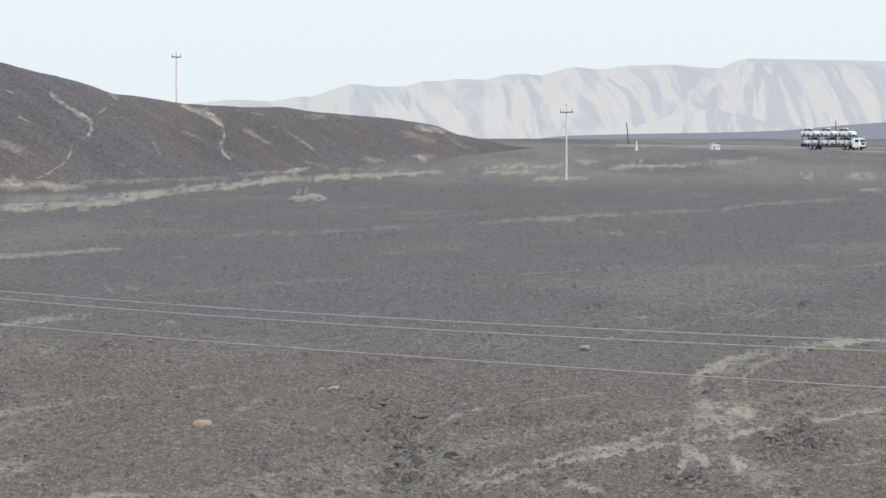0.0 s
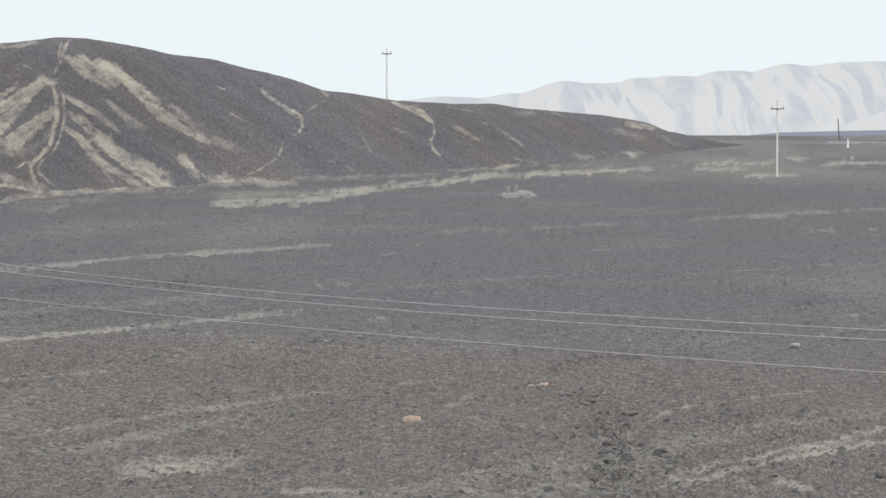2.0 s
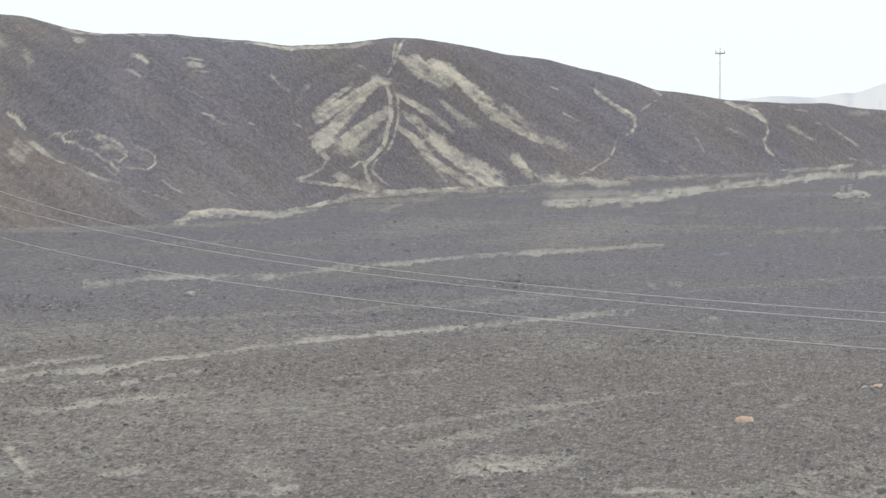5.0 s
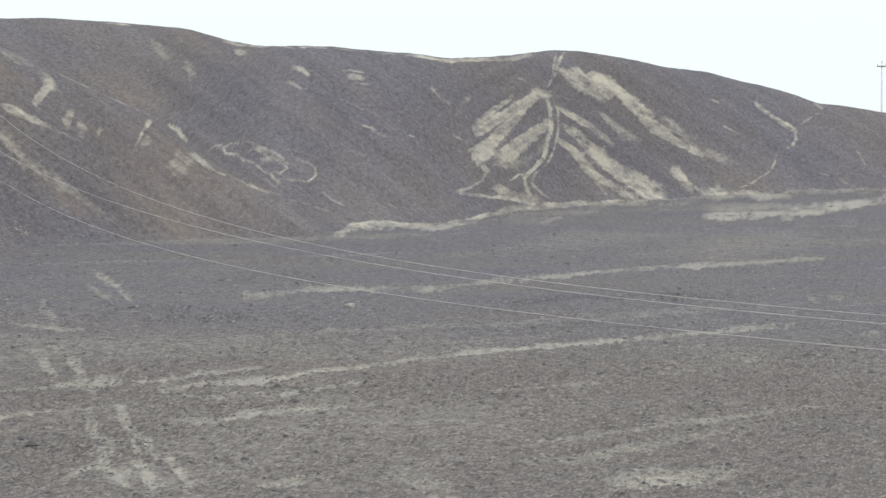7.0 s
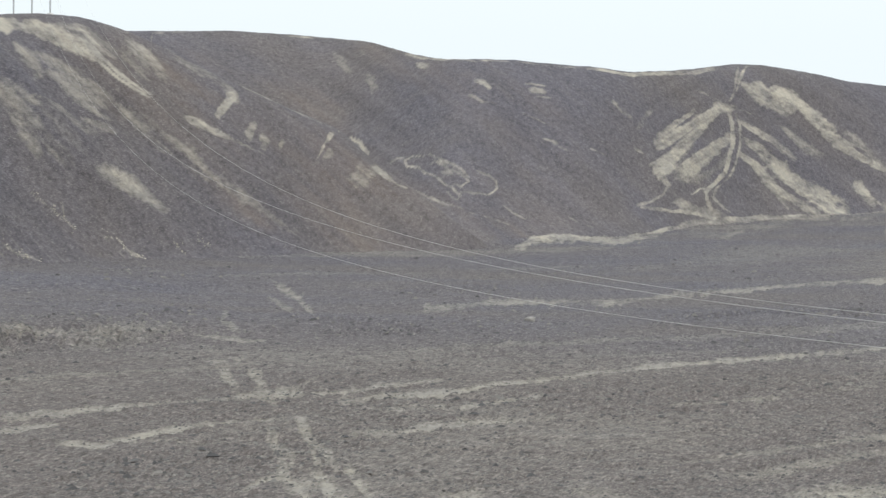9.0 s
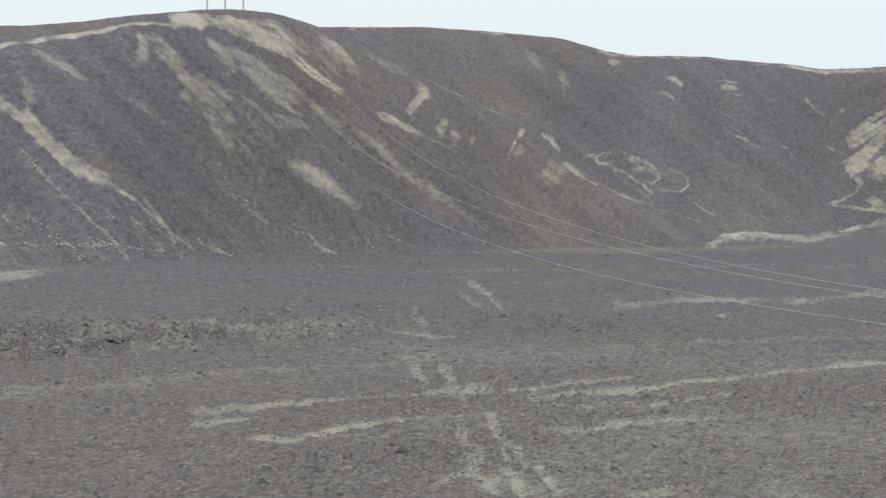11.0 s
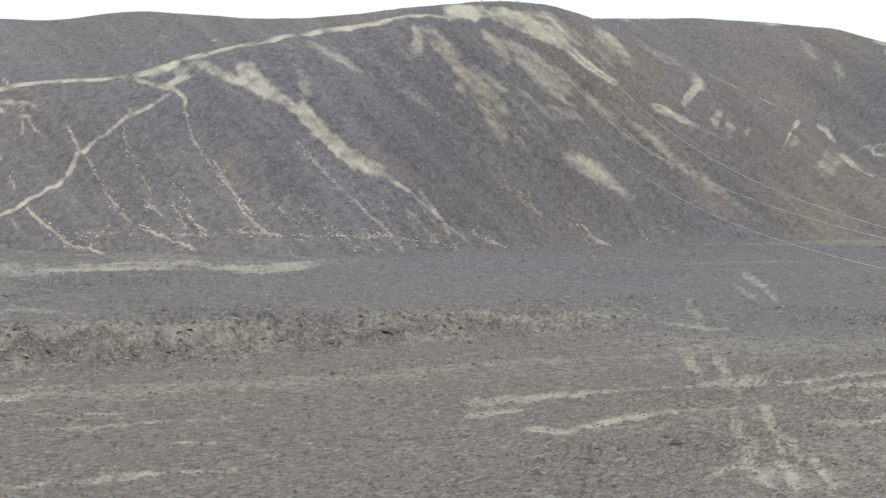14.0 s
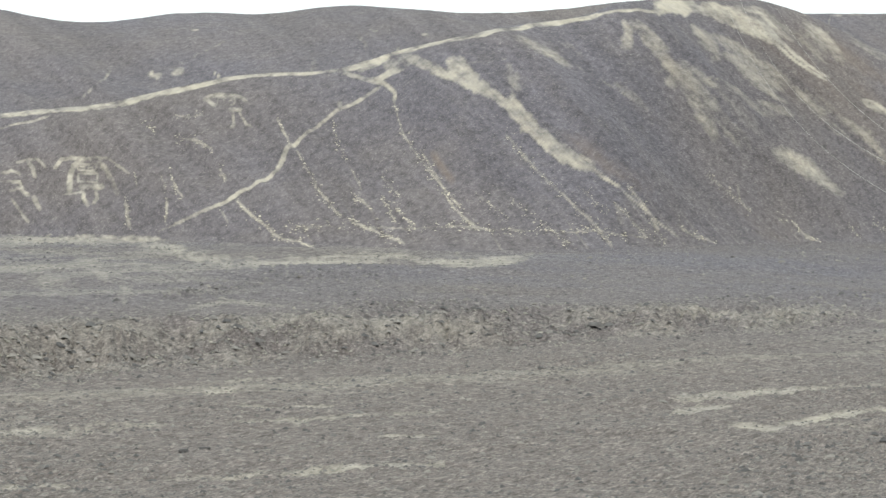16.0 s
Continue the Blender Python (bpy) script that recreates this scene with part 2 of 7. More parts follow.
def ground_material():
    """Dark desert varnish over pale sand: where the stones are scraped or washed away the sand shows."""
    m, nt, bsdf, node = material("desert_ground")
    L = nt.links
    broad = noise_at(nt, node, 0.035, 4)
    mid = noise_at(nt, node, 0.28, 4, 0.6)
    small = noise_at(nt, node, 1.9, 4, 0.65, (1, 0.5, 1))
    grit = noise_at(nt, node, 8.0, 3, 0.7, (1, 0.2, 1))
    dust = noise_at(nt, node, 20.0, 2, 0.6, (1, 0.16, 1))
    hillside = attribute(node, "hillside")
    # on the slopes everything is drawn out downhill
    split = node("SeparateXYZ")
    L.new(node("NewGeometry").outputs["Position"], split.inputs[0])
    drawn_out = maths(nt, node, "MULTIPLY", split.outputs[2], 0.16)
    both_runs = []
    for side in ("down_east", "down_west"):
        down = node("CombineXYZ")
        L.new(attribute(node, side), down.inputs[0])
        L.new(drawn_out, down.inputs[1])
        n = node("TexNoise")
        n.inputs["Scale"].default_value, n.inputs["Detail"].default_value, n.inputs["Roughness"].default_value = 0.42, 3.5, 0.58
        L.new(down.outputs[0], n.inputs["Vector"])
        both_runs.append(n.outputs["Fac"])
    turn_side = node("Mix")
    turn_side.data_type = "FLOAT"
    L.new(attribute(node, "west"), turn_side.inputs[0])
    L.new(both_runs[0], turn_side.inputs[2])
    L.new(both_runs[1], turn_side.inputs[3])
    runs = turn_side.outputs[0]
    # tone varies at random; the cooler far plain is distance haze put into the colour
    browner = maths(nt, node, "MAXIMUM", remap(nt, node, broad, 0.35, 0.65, 0, 0.7), attribute(node, "brown"))
    dark = mixed(nt, node, browner, VARNISH_COOL, VARNISH_WARM)
    dark = mixed(nt, node, remap(nt, node, mid, 0.52, 0.75, 0, 0.3), dark, VARNISH_PALE)
    # loose stones: dark and light specks
    fleck = mixed(nt, node, hillside, remap(nt, node, small, 0.32, 0.70, 0.68, 1.36), remap(nt, node, small, 0.32, 0.70, 0.72, 1.32))
    dark = mixed(nt, node, 1.0, dark, fleck, "MULTIPLY")
    dark = mixed(nt, node, 1.0, dark, mixed(nt, node, hillside, remap(nt, node, grit, 0.36, 0.66, 0.62, 1.32), remap(nt, node, grit, 0.36, 0.66, 0.80, 1.18)), "MULTIPLY")
    dark = mixed(nt, node, 1.0, dark, mixed(nt, node, hillside, remap(nt, node, dust, 0.36, 0.64, 0.72, 1.27), (1, 1, 1)), "MULTIPLY")
    drawn = mixed(nt, node, hillside, (1, 1, 1), remap(nt, node, runs, 0.32, 0.68, 0.88, 1.13))
    dark = mixed(nt, node, 1.0, dark, drawn, "MULTIPLY")
    dark = mixed(nt, node, remap(nt, node, grit, 0.58, 0.70, 0, 0.42), dark, SAND_GREY)
    rust = attribute(node, "rust")
    dark = mixed(nt, node, maths(nt, node, "MULTIPLY", rust, remap(nt, node, runs, 0.35, 0.6)), dark, RUST)
    sand = mixed(nt, node, remap(nt, node, mid, 0.35, 0.65), SAND_PALE, SAND_GREY)
    sand = mixed(nt, node, hillside, mixed(nt, node, remap(nt, node, mid, 0.4, 0.65), SAND_DUSTY, SAND_GREY), sand)
    sand = mixed(nt, node, 1.0, sand, remap(nt, node, small, 0.3, 0.7, 0.86, 1.10), "MULTIPLY")
    sand = mixed(nt, node, 1.0, sand, mixed(nt, node, hillside, (1, 1, 1), remap(nt, node, runs, 0.32, 0.68, 0.86, 1.10)), "MULTIPLY")
    # the edge between the two is frayed by stones, and thinner sand lets more of them through
    edge = attribute(node, "sand")
    fray = maths(nt, node, "ADD", maths(nt, node, "MULTIPLY", remap(nt, node, small, 0.3, 0.7, -0.5, 0.5), 0.5), maths(nt, node, "MULTIPLY", remap(nt, node, mid, 0.3, 0.7, -0.5, 0.5), 0.5))
    fray = maths(nt, node, "ADD", fray, maths(nt, node, "MULTIPLY", remap(nt, node, grit, 0.3, 0.7, -0.5, 0.5), 0.35))
    fray = maths(nt, node, "MULTIPLY", fray, 0.68)
    fray_hill = maths(nt, node, "ADD", remap(nt, node, runs, 0.3, 0.7, -0.42, 0.42), maths(nt, node, "MULTIPLY", remap(nt, node, small, 0.3, 0.7, -0.5, 0.5), 0.25))
    both = node("Mix")
    both.data_type = "FLOAT"
    L.new(hillside, both.inputs[0])
    L.new(fray, both.inputs[2])
    L.new(fray_hill, both.inputs[3])
    fray = both.outputs[0]
    room = maths(nt, node, "MULTIPLY", edge, maths(nt, node, "SUBTRACT", 1.15, edge))
    level = maths(nt, node, "ADD", edge, maths(nt, node, "MULTIPLY", fray, maths(nt, node, "MULTIPLY", room, 2.6)))
    cover = remap(nt, node, level, 0.10, 0.85, 0, 0.92)
    cover = maths(nt, node, "MULTIPLY", cover, remap(nt, node, hillside, 0, 1, 0.76, 1))
    colour = mixed(nt, node, cover, dark, sand)
    L.new(colour, bsdf.inputs["Base Color"])
    bsdf.inputs["Roughness"].default_value = 0.95
    bsdf.inputs["Specular IOR Level"].default_value = 0.15
    bump = node("Bump")
    bump.inputs["Strength"].default_value, bump.inputs["Distance"].default_value = 1.0, 0.2
    L.new(maths(nt, node, "ADD", small, maths(nt, node, "MULTIPLY", grit, 0.6)), bump.inputs["Height"])
    L.new(bump.outputs[0], bsdf.inputs["Normal"])
    return m


VARNISH_COOL, VARNISH_WARM, VARNISH_PALE = (0.095, 0.088, 0.100), (0.112, 0.096, 0.089), (0.147, 0.134, 0.130)
SAND_DUSTY = (0.325, 0.298, 0.245)
SAND_PALE, SAND_GREY, RUST = (0.355, 0.32, 0.26), (0.27, 0.25, 0.218), (0.155, 0.118, 0.09)
GROUND = ground_material()


def plain_material(name, colour, rough=0.6, metal=0.0, wear=0.25, scale=3.0, dirt=(0.22, 0.19, 0.15)):
    m, nt, bsdf, node = material(name)
    n1, n2 = noise_at(nt, node, scale, 4, 0.6, local=True), noise_at(nt, node, scale * 9, 3, 0.6, local=True)
    c = mixed(nt, node, remap(nt, node, n1, 0.45, 0.8, 0, wear), colour, dirt)
    c = mixed(nt, node, 1.0, c, remap(nt, node, n2, 0.3, 0.7, 0.9, 1.08), "MULTIPLY")
    nt.links.new(c, bsdf.inputs["Base Color"])
    nt.links.new(remap(nt, node, n1, 0.3, 0.7, rough, min(1, rough + 0.2)), bsdf.inputs["Roughness"])
    bsdf.inputs["Metallic"].default_value = metal
    return m


# ---- ground ----
def dense_sheet(name, verts, rows, cols, closed, mat):
    """A sheet of quads over a grid of points, rows x cols."""
    c = np.arange(cols if closed else cols - 1)
    a = (np.arange(rows - 1)[:, None] * cols + c[None, :])
    b = (np.arange(rows - 1)[:, None] * cols + ((c + 1) % cols)[None, :])
    quads = np.stack([a, b, b + cols, a + cols], -1).reshape(-1, 4)
    me = bpy.data.meshes.new(name)
    me.vertices.add(len(verts))
    me.vertices.foreach_set("co", verts.astype(np.float32).ravel())
    me.loops.add(quads.size)
    me.loops.foreach_set("vertex_index", quads.astype(np.int32).ravel())
    me.polygons.add(len(quads))
    me.polygons.foreach_set("loop_start", (np.arange(len(quads)) * 4).astype(np.int32))
    me.polygons.foreach_set("use_smooth", np.ones(len(quads), bool))
    me.update(calc_edges=True)
    me.materials.append(mat)
    return new(name, me)


view_az = np.arange(-33.0, 8.6, 0.0205)
rest_az = np.arange(8.6 + 2.5, 360 - 33.0 - 1.0, 2.5)
AZ = np.concatenate([view_az, rest_az])
AZ_W = (AZ + 180) % 360 - 180
AZ_C = np.clip(AZ_W, -60, 40)
# rings: near, plain, front slope, back slope, far
b1, b2, b3 = lookup(FOOT_R, AZ_C), lookup(FRONT_R, AZ_C), lookup(BACK_R, AZ_C)
has_f = lookup(HAS_FRONT, AZ_C)
b2 = has_f * (b2 + 3) + (1 - has_f) * (b1 + 0.6 * (b3 - b1))
b2 = np.maximum(b2, b1 + 3)
b3 = np.maximum(b3 + 4, b2 + 10)


def span(a, b, n, inverse=False):
    t = np.linspace(0, 1, n, endpoint=False)[:, None]
    return 1 / (1 / a + (1 / b - 1 / a) * t) if inverse else a + (b - a) * t


one = np.ones(len(AZ))
RINGS = np.concatenate([span(0 * one, 100 * one, 12), span(100 * one, b1 - 3, 240, True), span(b1 - 3, b2, 185), span(b2, b3, 100), span(b3, b3 + 500, 24, True), span(b3 + 500, 4900 * one, 14), 4900 * one[None, :]])
GRID_AZ = np.broadcast_to(AZ_C, RINGS.shape)
Z, UPHILL = height(GRID_AZ, RINGS)
# away from the seen side the hills die out into the open plain
turn_away = np.clip(np.maximum(AZ_W - 14, -AZ_W - 42) / 18, 0, 1)
Z = Z * (1 - turn_away) + 0.1 * fbm(RINGS * np.sin(np.radians(AZ_W)) * 0.05, RINGS * np.cos(np.radians(AZ_W)) * 0.05, 35, 2) * turn_away
GX, GY = RINGS * np.sin(np.radians(AZ_W)), RINGS * np.cos(np.radians(AZ_W))


# ---- where the dark stones are worn, washed or scraped away ----
SAND, RUSTY = np.zeros(Z.shape), np.zeros(Z.shape)
Z_SMOOTH = height(GRID_AZ, RINGS, fine=False)[0]
N_VIEW = len(view_az)


WEST = west_flank(GRID_AZ)
down_east = np.radians(GRID_AZ) * 380 + 1.15 * Z_SMOOTH
down_west = np.radians(GRID_AZ) * 380 - 1.15 * Z_SMOOTH
FRAY = np.ones(Z.shape)
on_hill = step(0.0, 0.04, UPHILL)[:, :N_VIEW]
va, ve, vz, vw = GRID_AZ[:, :N_VIEW], 705.0 / np.maximum(RINGS[:, :N_VIEW], 5.0), Z_SMOOTH[:, :N_VIEW], WEST[:, :N_VIEW]
fray_hill = fbm(down_east[:, :N_VIEW] * 0.9, vz * 0.12, 69, 3) * (1 - vw) + fbm(down_west[:, :N_VIEW] * 0.9, vz * 0.12, 69, 3) * vw
FRAY[:, :N_VIEW] = 1 + (1 - on_hill) * 0.38 * fbm(va * 7, ve * 16, 70, 3, 0.6) + on_hill * (0.22 * fray_hill + 0.24 * fbm(va * 12, vz * 2.0, 67, 2))


def bare(field, strength, line, neat=False):
    """A bare strip along a line of places (azimuth, distance, half width in metres); depth along the view counts little, as such strips run with the lie of the land."""
    line = np.array(line)
    fine = np.concatenate([np.linspace(line[i], line[i + 1], 5)[:-1] for i in range(len(line) - 1)] + [line[-1:]])
    zf = height(fine[:, 0], fine[:, 1], fine=False)[0]
    r_mid = fine[:, 1].mean()
    depth = 0.12 if np.mean(zf - plain(fine[:, 0], fine[:, 1])) > 0.5 else 12.0 / r_mid
    q = np.stack([np.radians(fine[:, 0]) * r_mid, zf, depth * fine[:, 1]], 1)
    half = np.maximum(1.25 * fine[:, 2], (0.00028 if neat else 0.00036) * r_mid)
    thin = fine[:, 2].max() < 0.00042 * r_mid
    inner = 0.5 if neat else 0.1 if thin else 0.7 if strength > 0.58 else 0.2
    ragged = 0.3 if neat else 1.5 if thin else 1.0
    for i in range(len(q) - 1):
        h = max(half[i], half[i + 1])
        pad = np.degrees(2.2 * h / r_mid) + 0.03
        c0, c1 = np.searchsorted(view_az, [min(fine[i, 0], fine[i + 1, 0]) - pad, max(fine[i, 0], fine[i + 1, 0]) + pad])
        if c1 <= c0:
            continue
        lat, zz, rr = np.radians(GRID_AZ[:, c0:c1]) * r_mid, Z_SMOOTH[:, c0:c1], RINGS[:, c0:c1]
        a, b = q[i], q[i + 1]
        ab = b - a
        ap = np.stack([lat - a[0], zz - a[1], depth * rr - a[2]], -1)
        t = np.clip(ap @ ab / max(ab @ ab, 1e-9), 0, 1)
        d = np.sqrt(((ap - t[..., None] * ab) ** 2).sum(-1))
        w = half[i] + (half[i + 1] - half[i]) * t
        u = (i + t) / (len(q) - 1)
        ends = 0.6 + 0.4 * np.clip(np.minimum(u, 1 - u) * 6, 0, 1)
        value = strength * ends * (1 - step(inner, 1.4, d / w * (1 + ragged * (FRAY[:, c0:c1] - 1))))
        field[:, c0:c1] = np.maximum(field[:, c0:c1], value)


RILLS = []


def rill(strength, line):
    """A narrow channel down a slope, thinly sanded and lined with pale stones."""
    RILLS.append((strength, line))
    bare(SAND, 0.72 * strength, [(az, r, 0.8 * w) for az, r, w in line])


# sandy peak
bare(SAND, 0.70, [(-9.22, 544.2, 0.17), (-9.31, 536.6, 0.17), (-9.38, 529.4, 0.16), (-9.52, 521.6, 0.16)])
bare(SAND, 0.65, [(-9.36, 539.6, 0.15), (-9.40, 531.0, 0.15), (-9.44, 526.2, 0.15)])
bare(SAND, 0.90, [(-9.68, 517.0, 0.48), (-9.54, 520.2, 0.45), (-9.41, 523.4, 0.41)])
bare(SAND, 0.90, [(-9.50, 520.2, 0.24), (-9.44, 517.8, 0.24), (-9.43, 513.8, 0.24), (-9.49, 509.0, 0.24), (-9.55, 503.8, 0.24), (-9.71, 496.2, 0.23), (-9.85, 490.0, 0.23), (-9.83, 488.2, 0.23), (-9.77, 487.2, 0.23)])
bare(SAND, 0.75, [(-9.39, 522.6, 0.16), (-9.32, 520.8, 0.16), (-9.32, 516.0, 0.16), (-9.38, 510.6, 0.16), (-9.49, 504.0, 0.16), (-9.69, 495.6, 0.15), (-9.74, 491.6, 0.15), (-9.58, 493.2, 0.15), (-9.47, 494.4, 0.15)])
bare(SAND, 0.60, [(-9.41, 523.4, 0.16), (-9.28, 525.8, 0.16), (-9.14, 528.6, 0.16)])
bare(SAND, 0.45, [(-10.06, 512.6, 0.13), (-9.86, 515.6, 0.14), (-9.61, 519.8, 0.16)])
bare(SAND, 0.80, [(-9.54, 520.4, 0.32), (-9.75, 513.4, 0.40), (-9.94, 506.0, 0.47), (-10.17, 497.8, 0.54), (-10.39, 489.4, 0.61), (-10.58, 483.0, 0.68)])
bare(SAND, 0.80, [(-9.70, 514.4, 0.40), (-9.90, 505.8, 0.52), (-10.10, 496.8, 0.63), (-10.30, 488.4, 0.75), (-10.47, 480.6, 0.85), (-10.58, 476.2, 0.96)])
bare(SAND, 0.75, [(-10.05, 505.6, 0.16), (-10.21, 499.4, 0.23), (-10.39, 492.4, 0.31), (-10.59, 484.8, 0.38)])
bare(SAND, 0.35, [(-9.81, 510.2, 0.64), (-9.99, 501.4, 0.73), (-10.19, 492.2, 0.82), (-10.34, 484.8, 0.91)])
bare(SAND, 0.80, [(-9.50, 513.4, 0.48), (-9.69, 505.8, 0.61), (-9.90, 497.4, 0.74), (-10.07, 490.2, 0.86), (-10.21, 484.6, 0.98)])
bare(SAND, 0.40, [(-9.48, 510.8, 0.40), (-9.65, 502.4, 0.47), (-9.85, 494.2, 0.54), (-10.16, 484.2, 0.60)])
bare(SAND, 0.85, [(-9.27, 534.2, 0.42), (-9.06, 538.0, 0.67), (-8.83, 540.8, 0.93), (-8.59, 543.8, 1.19)])
bare(SAND, 0.80, [(-9.06, 536.8, 1.25), (-8.81, 540.2, 1.05), (-8.59, 542.8, 0.85)])
bare(SAND, 0.85, [(-8.79, 544.0, 0.59), (-8.57, 547.6, 0.65), (-8.34, 549.2, 0.71), (-8.17, 550.6, 0.77)])
bare(SAND, 0.80, [(-8.17, 550.6, 0.77), (-8.00, 551.4, 0.74), (-7.81, 552.6, 0.72), (-7.61, 555.4, 0.69)])
bare(SAND, 0.75, [(-7.72, 553.8, 0.52), (-7.49, 556.2, 0.43), (-7.27, 559.2, 0.35), (-7.05, 561.4, 0.26)])
bare(SAND, 0.40, [(-7.63, 558.2, 0.78), (-7.45, 560.0, 0.70), (-7.23, 561.2, 0.61), (-7.02, 562.2, 0.53)])
bare(SAND, 0.50, [(-8.70, 537.2, 0.50), (-8.52, 537.8, 0.61), (-8.29, 540.2, 0.73), (-8.07, 543.8, 0.85)])
bare(SAND, 0.65, [(-9.34, 521.8, 0.24), (-9.14, 524.8, 0.30), (-8.94, 527.8, 0.36), (-8.77, 530.6, 0.41)])
bare(SAND, 0.45, [(-8.94, 528.4, 0.41), (-8.69, 531.0, 0.46), (-8.47, 533.0, 0.50)])
bare(SAND, 0.85, [(-9.25, 519.4, 0.32), (-9.01, 523.2, 0.49), (-8.78, 525.0, 0.65), (-8.51, 527.6, 0.82), (-8.24, 530.6, 0.99)])
bare(SAND, 0.85, [(-8.24, 530.6, 0.99), (-7.98, 533.0, 1.08), (-7.71, 534.8, 1.17)])
bare(SAND, 0.80, [(-9.32, 514.0, 0.32), (-9.09, 517.2, 0.42), (-8.89, 518.4, 0.53), (-8.64, 519.8, 0.63), (-8.37, 522.2, 0.73)])
bare(SAND, 0.70, [(-8.38, 522.8, 0.65), (-8.15, 523.8, 0.65)])
bare(SAND, 0.65, [(-8.87, 518.6, 0.13), (-8.76, 517.4, 0.13), (-8.55, 517.4, 0.13)])
bare(SAND, 0.75, [(-7.45, 549.0, 0.60), (-7.36, 548.2, 0.51), (-7.22, 547.4, 0.43)])
bare(SAND, 0.50, [(-7.27, 549.2, 0.26), (-7.09, 549.4, 0.17)])
bare(SAND, 0.75, [(-10.87, 459.0, 0.14), (-10.65, 463.6, 0.16), (-10.38, 469.6, 0.17), (-10.07, 477.6, 0.19), (-9.75, 484.8, 0.20), (-9.40, 493.6, 0.22), (-9.00, 503.0, 0.24)])
bare(SAND, 0.45, [(-10.34, 474.2, 0.59), (-10.11, 478.2, 0.65), (-9.84, 483.8, 0.70), (-9.58, 490.0, 0.76)])
bare(SAND, 0.45, [(-10.92, 458.8, 0.21), (-10.74, 463.4, 0.19), (-10.52, 471.2, 0.17), (-10.43, 476.6, 0.15)])
bare(SAND, 0.70, [(-10.07, 483.2, 0.15), (-9.94, 488.4, 0.15), (-9.83, 491.2, 0.15)])
bare(SAND, 0.60, [(-10.52, 475.4, 0.22), (-10.43, 475.8, 0.22)])
bare(SAND, 0.90, [(-12.84, 401.8, 0.25), (-12.62, 418.8, 0.28), (-12.35, 422.6, 0.31), (-12.03, 426.6, 0.33)])
bare(SAND, 0.90, [(-12.03, 426.6, 0.27), (-11.72, 429.4, 0.26), (-11.36, 428.6, 0.24), (-11.09, 432.6, 0.24), (-10.73, 450.4, 0.23), (-10.47, 460.4, 0.23), (-10.15, 470.2, 0.22)])
bare(SAND, 0.60, [(-10.33, 464.8, 0.29), (-9.93, 478.0, 0.29), (-9.49, 490.6, 0.28), (-8.95, 504.4, 0.28), (-8.33, 518.4, 0.27), (-7.62, 527.0, 0.26), (-7.02, 538.8, 0.25)])
bare(SAND, 0.35, [(-10.15, 461.8, 0.58), (-9.75, 458.6, 0.60), (-9.40, 473.8, 0.64), (-8.51, 505.2, 0.71)])
bare(SAND, 0.50, [(-9.66, 433.6, 0.34), (-9.40, 459.2, 0.29), (-9.22, 467.8, 0.22)])
# sand along the skyline
bare(SAND, 0.75, [(-11.74, 483.4, 0.15), (-11.38, 488.8, 0.18), (-11.11, 493.8, 0.21), (-10.75, 502.2, 0.23), (-10.40, 511.2, 0.27), (-10.04, 521.0, 0.30), (-9.77, 529.4, 0.33)])
bare(SAND, 0.70, [(-14.61, 479.6, 0.12), (-14.38, 474.0, 0.12), (-14.03, 468.4, 0.12), (-13.53, 464.4, 0.12), (-12.99, 470.2, 0.12)])
bare(SAND, 0.60, [(-19.03, 381.8, 0.09), (-18.63, 476.4, 0.11), (-18.10, 483.8, 0.11)])
bare(SAND, 0.60, [(-16.58, 500.0, 0.12), (-16.04, 503.8, 0.12), (-15.68, 501.4, 0.12)])
bare(SAND, 0.45, [(-12.90, 471.6, 0.11), (-12.45, 476.0, 0.11), (-12.10, 479.2, 0.11), (-11.74, 483.8, 0.11)])
# marks on the back hill
bare(SAND, 0.75, [(-13.51, 455.8, 0.21), (-13.37, 456.2, 0.25), (-13.29, 455.2, 0.28)])
bare(SAND, 0.60, [(-12.72, 464.0, 0.14), (-12.41, 466.6, 0.15)])
bare(SAND, 0.60, [(-12.65, 463.0, 0.29), (-12.43, 464.4, 0.29)])
bare(SAND, 0.55, [(-12.54, 462.2, 0.14), (-12.32, 463.8, 0.14)])
bare(SAND, 0.50, [(-13.62, 451.2, 0.13), (-13.44, 450.4, 0.13), (-13.17, 451.8, 0.13)])
bare(SAND, 0.50, [(-12.81, 454.8, 0.13), (-12.54, 456.0, 0.13), (-12.31, 456.6, 0.13)])
bare(SAND, 0.50, [(-12.45, 452.4, 0.14), (-12.22, 453.6, 0.14)])
bare(SAND, 0.45, [(-12.18, 453.2, 0.14), (-12.04, 453.8, 0.14)])
bare(SAND, 0.50, [(-11.33, 478.2, 0.12), (-11.20, 477.6, 0.12), (-11.02, 479.2, 0.12)])
bare(SAND, 0.35, [(-10.73, 489.6, 0.53), (-10.84, 483.0, 0.49), (-10.93, 478.8, 0.45)])
bare(SAND, 0.35, [(-11.15, 479.4, 0.30), (-11.02, 479.2, 0.30)])
bare(SAND, 0.55, [(-11.01, 472.2, 0.15), (-10.83, 474.2, 0.15)])
bare(SAND, 0.40, [(-11.68, 459.2, 0.11), (-11.37, 462.6, 0.12)])
bare(SAND, 0.40, [(-14.01, 420.6, 0.10), (-13.61, 417.4, 0.10), (-12.98, 421.6, 0.11)])
bare(SAND, 0.40, [(-12.04, 436.4, 0.11), (-11.63, 436.2, 0.11)])
bare(SAND, 0.40, [(-13.07, 426.4, 0.13), (-12.71, 427.4, 0.13)])
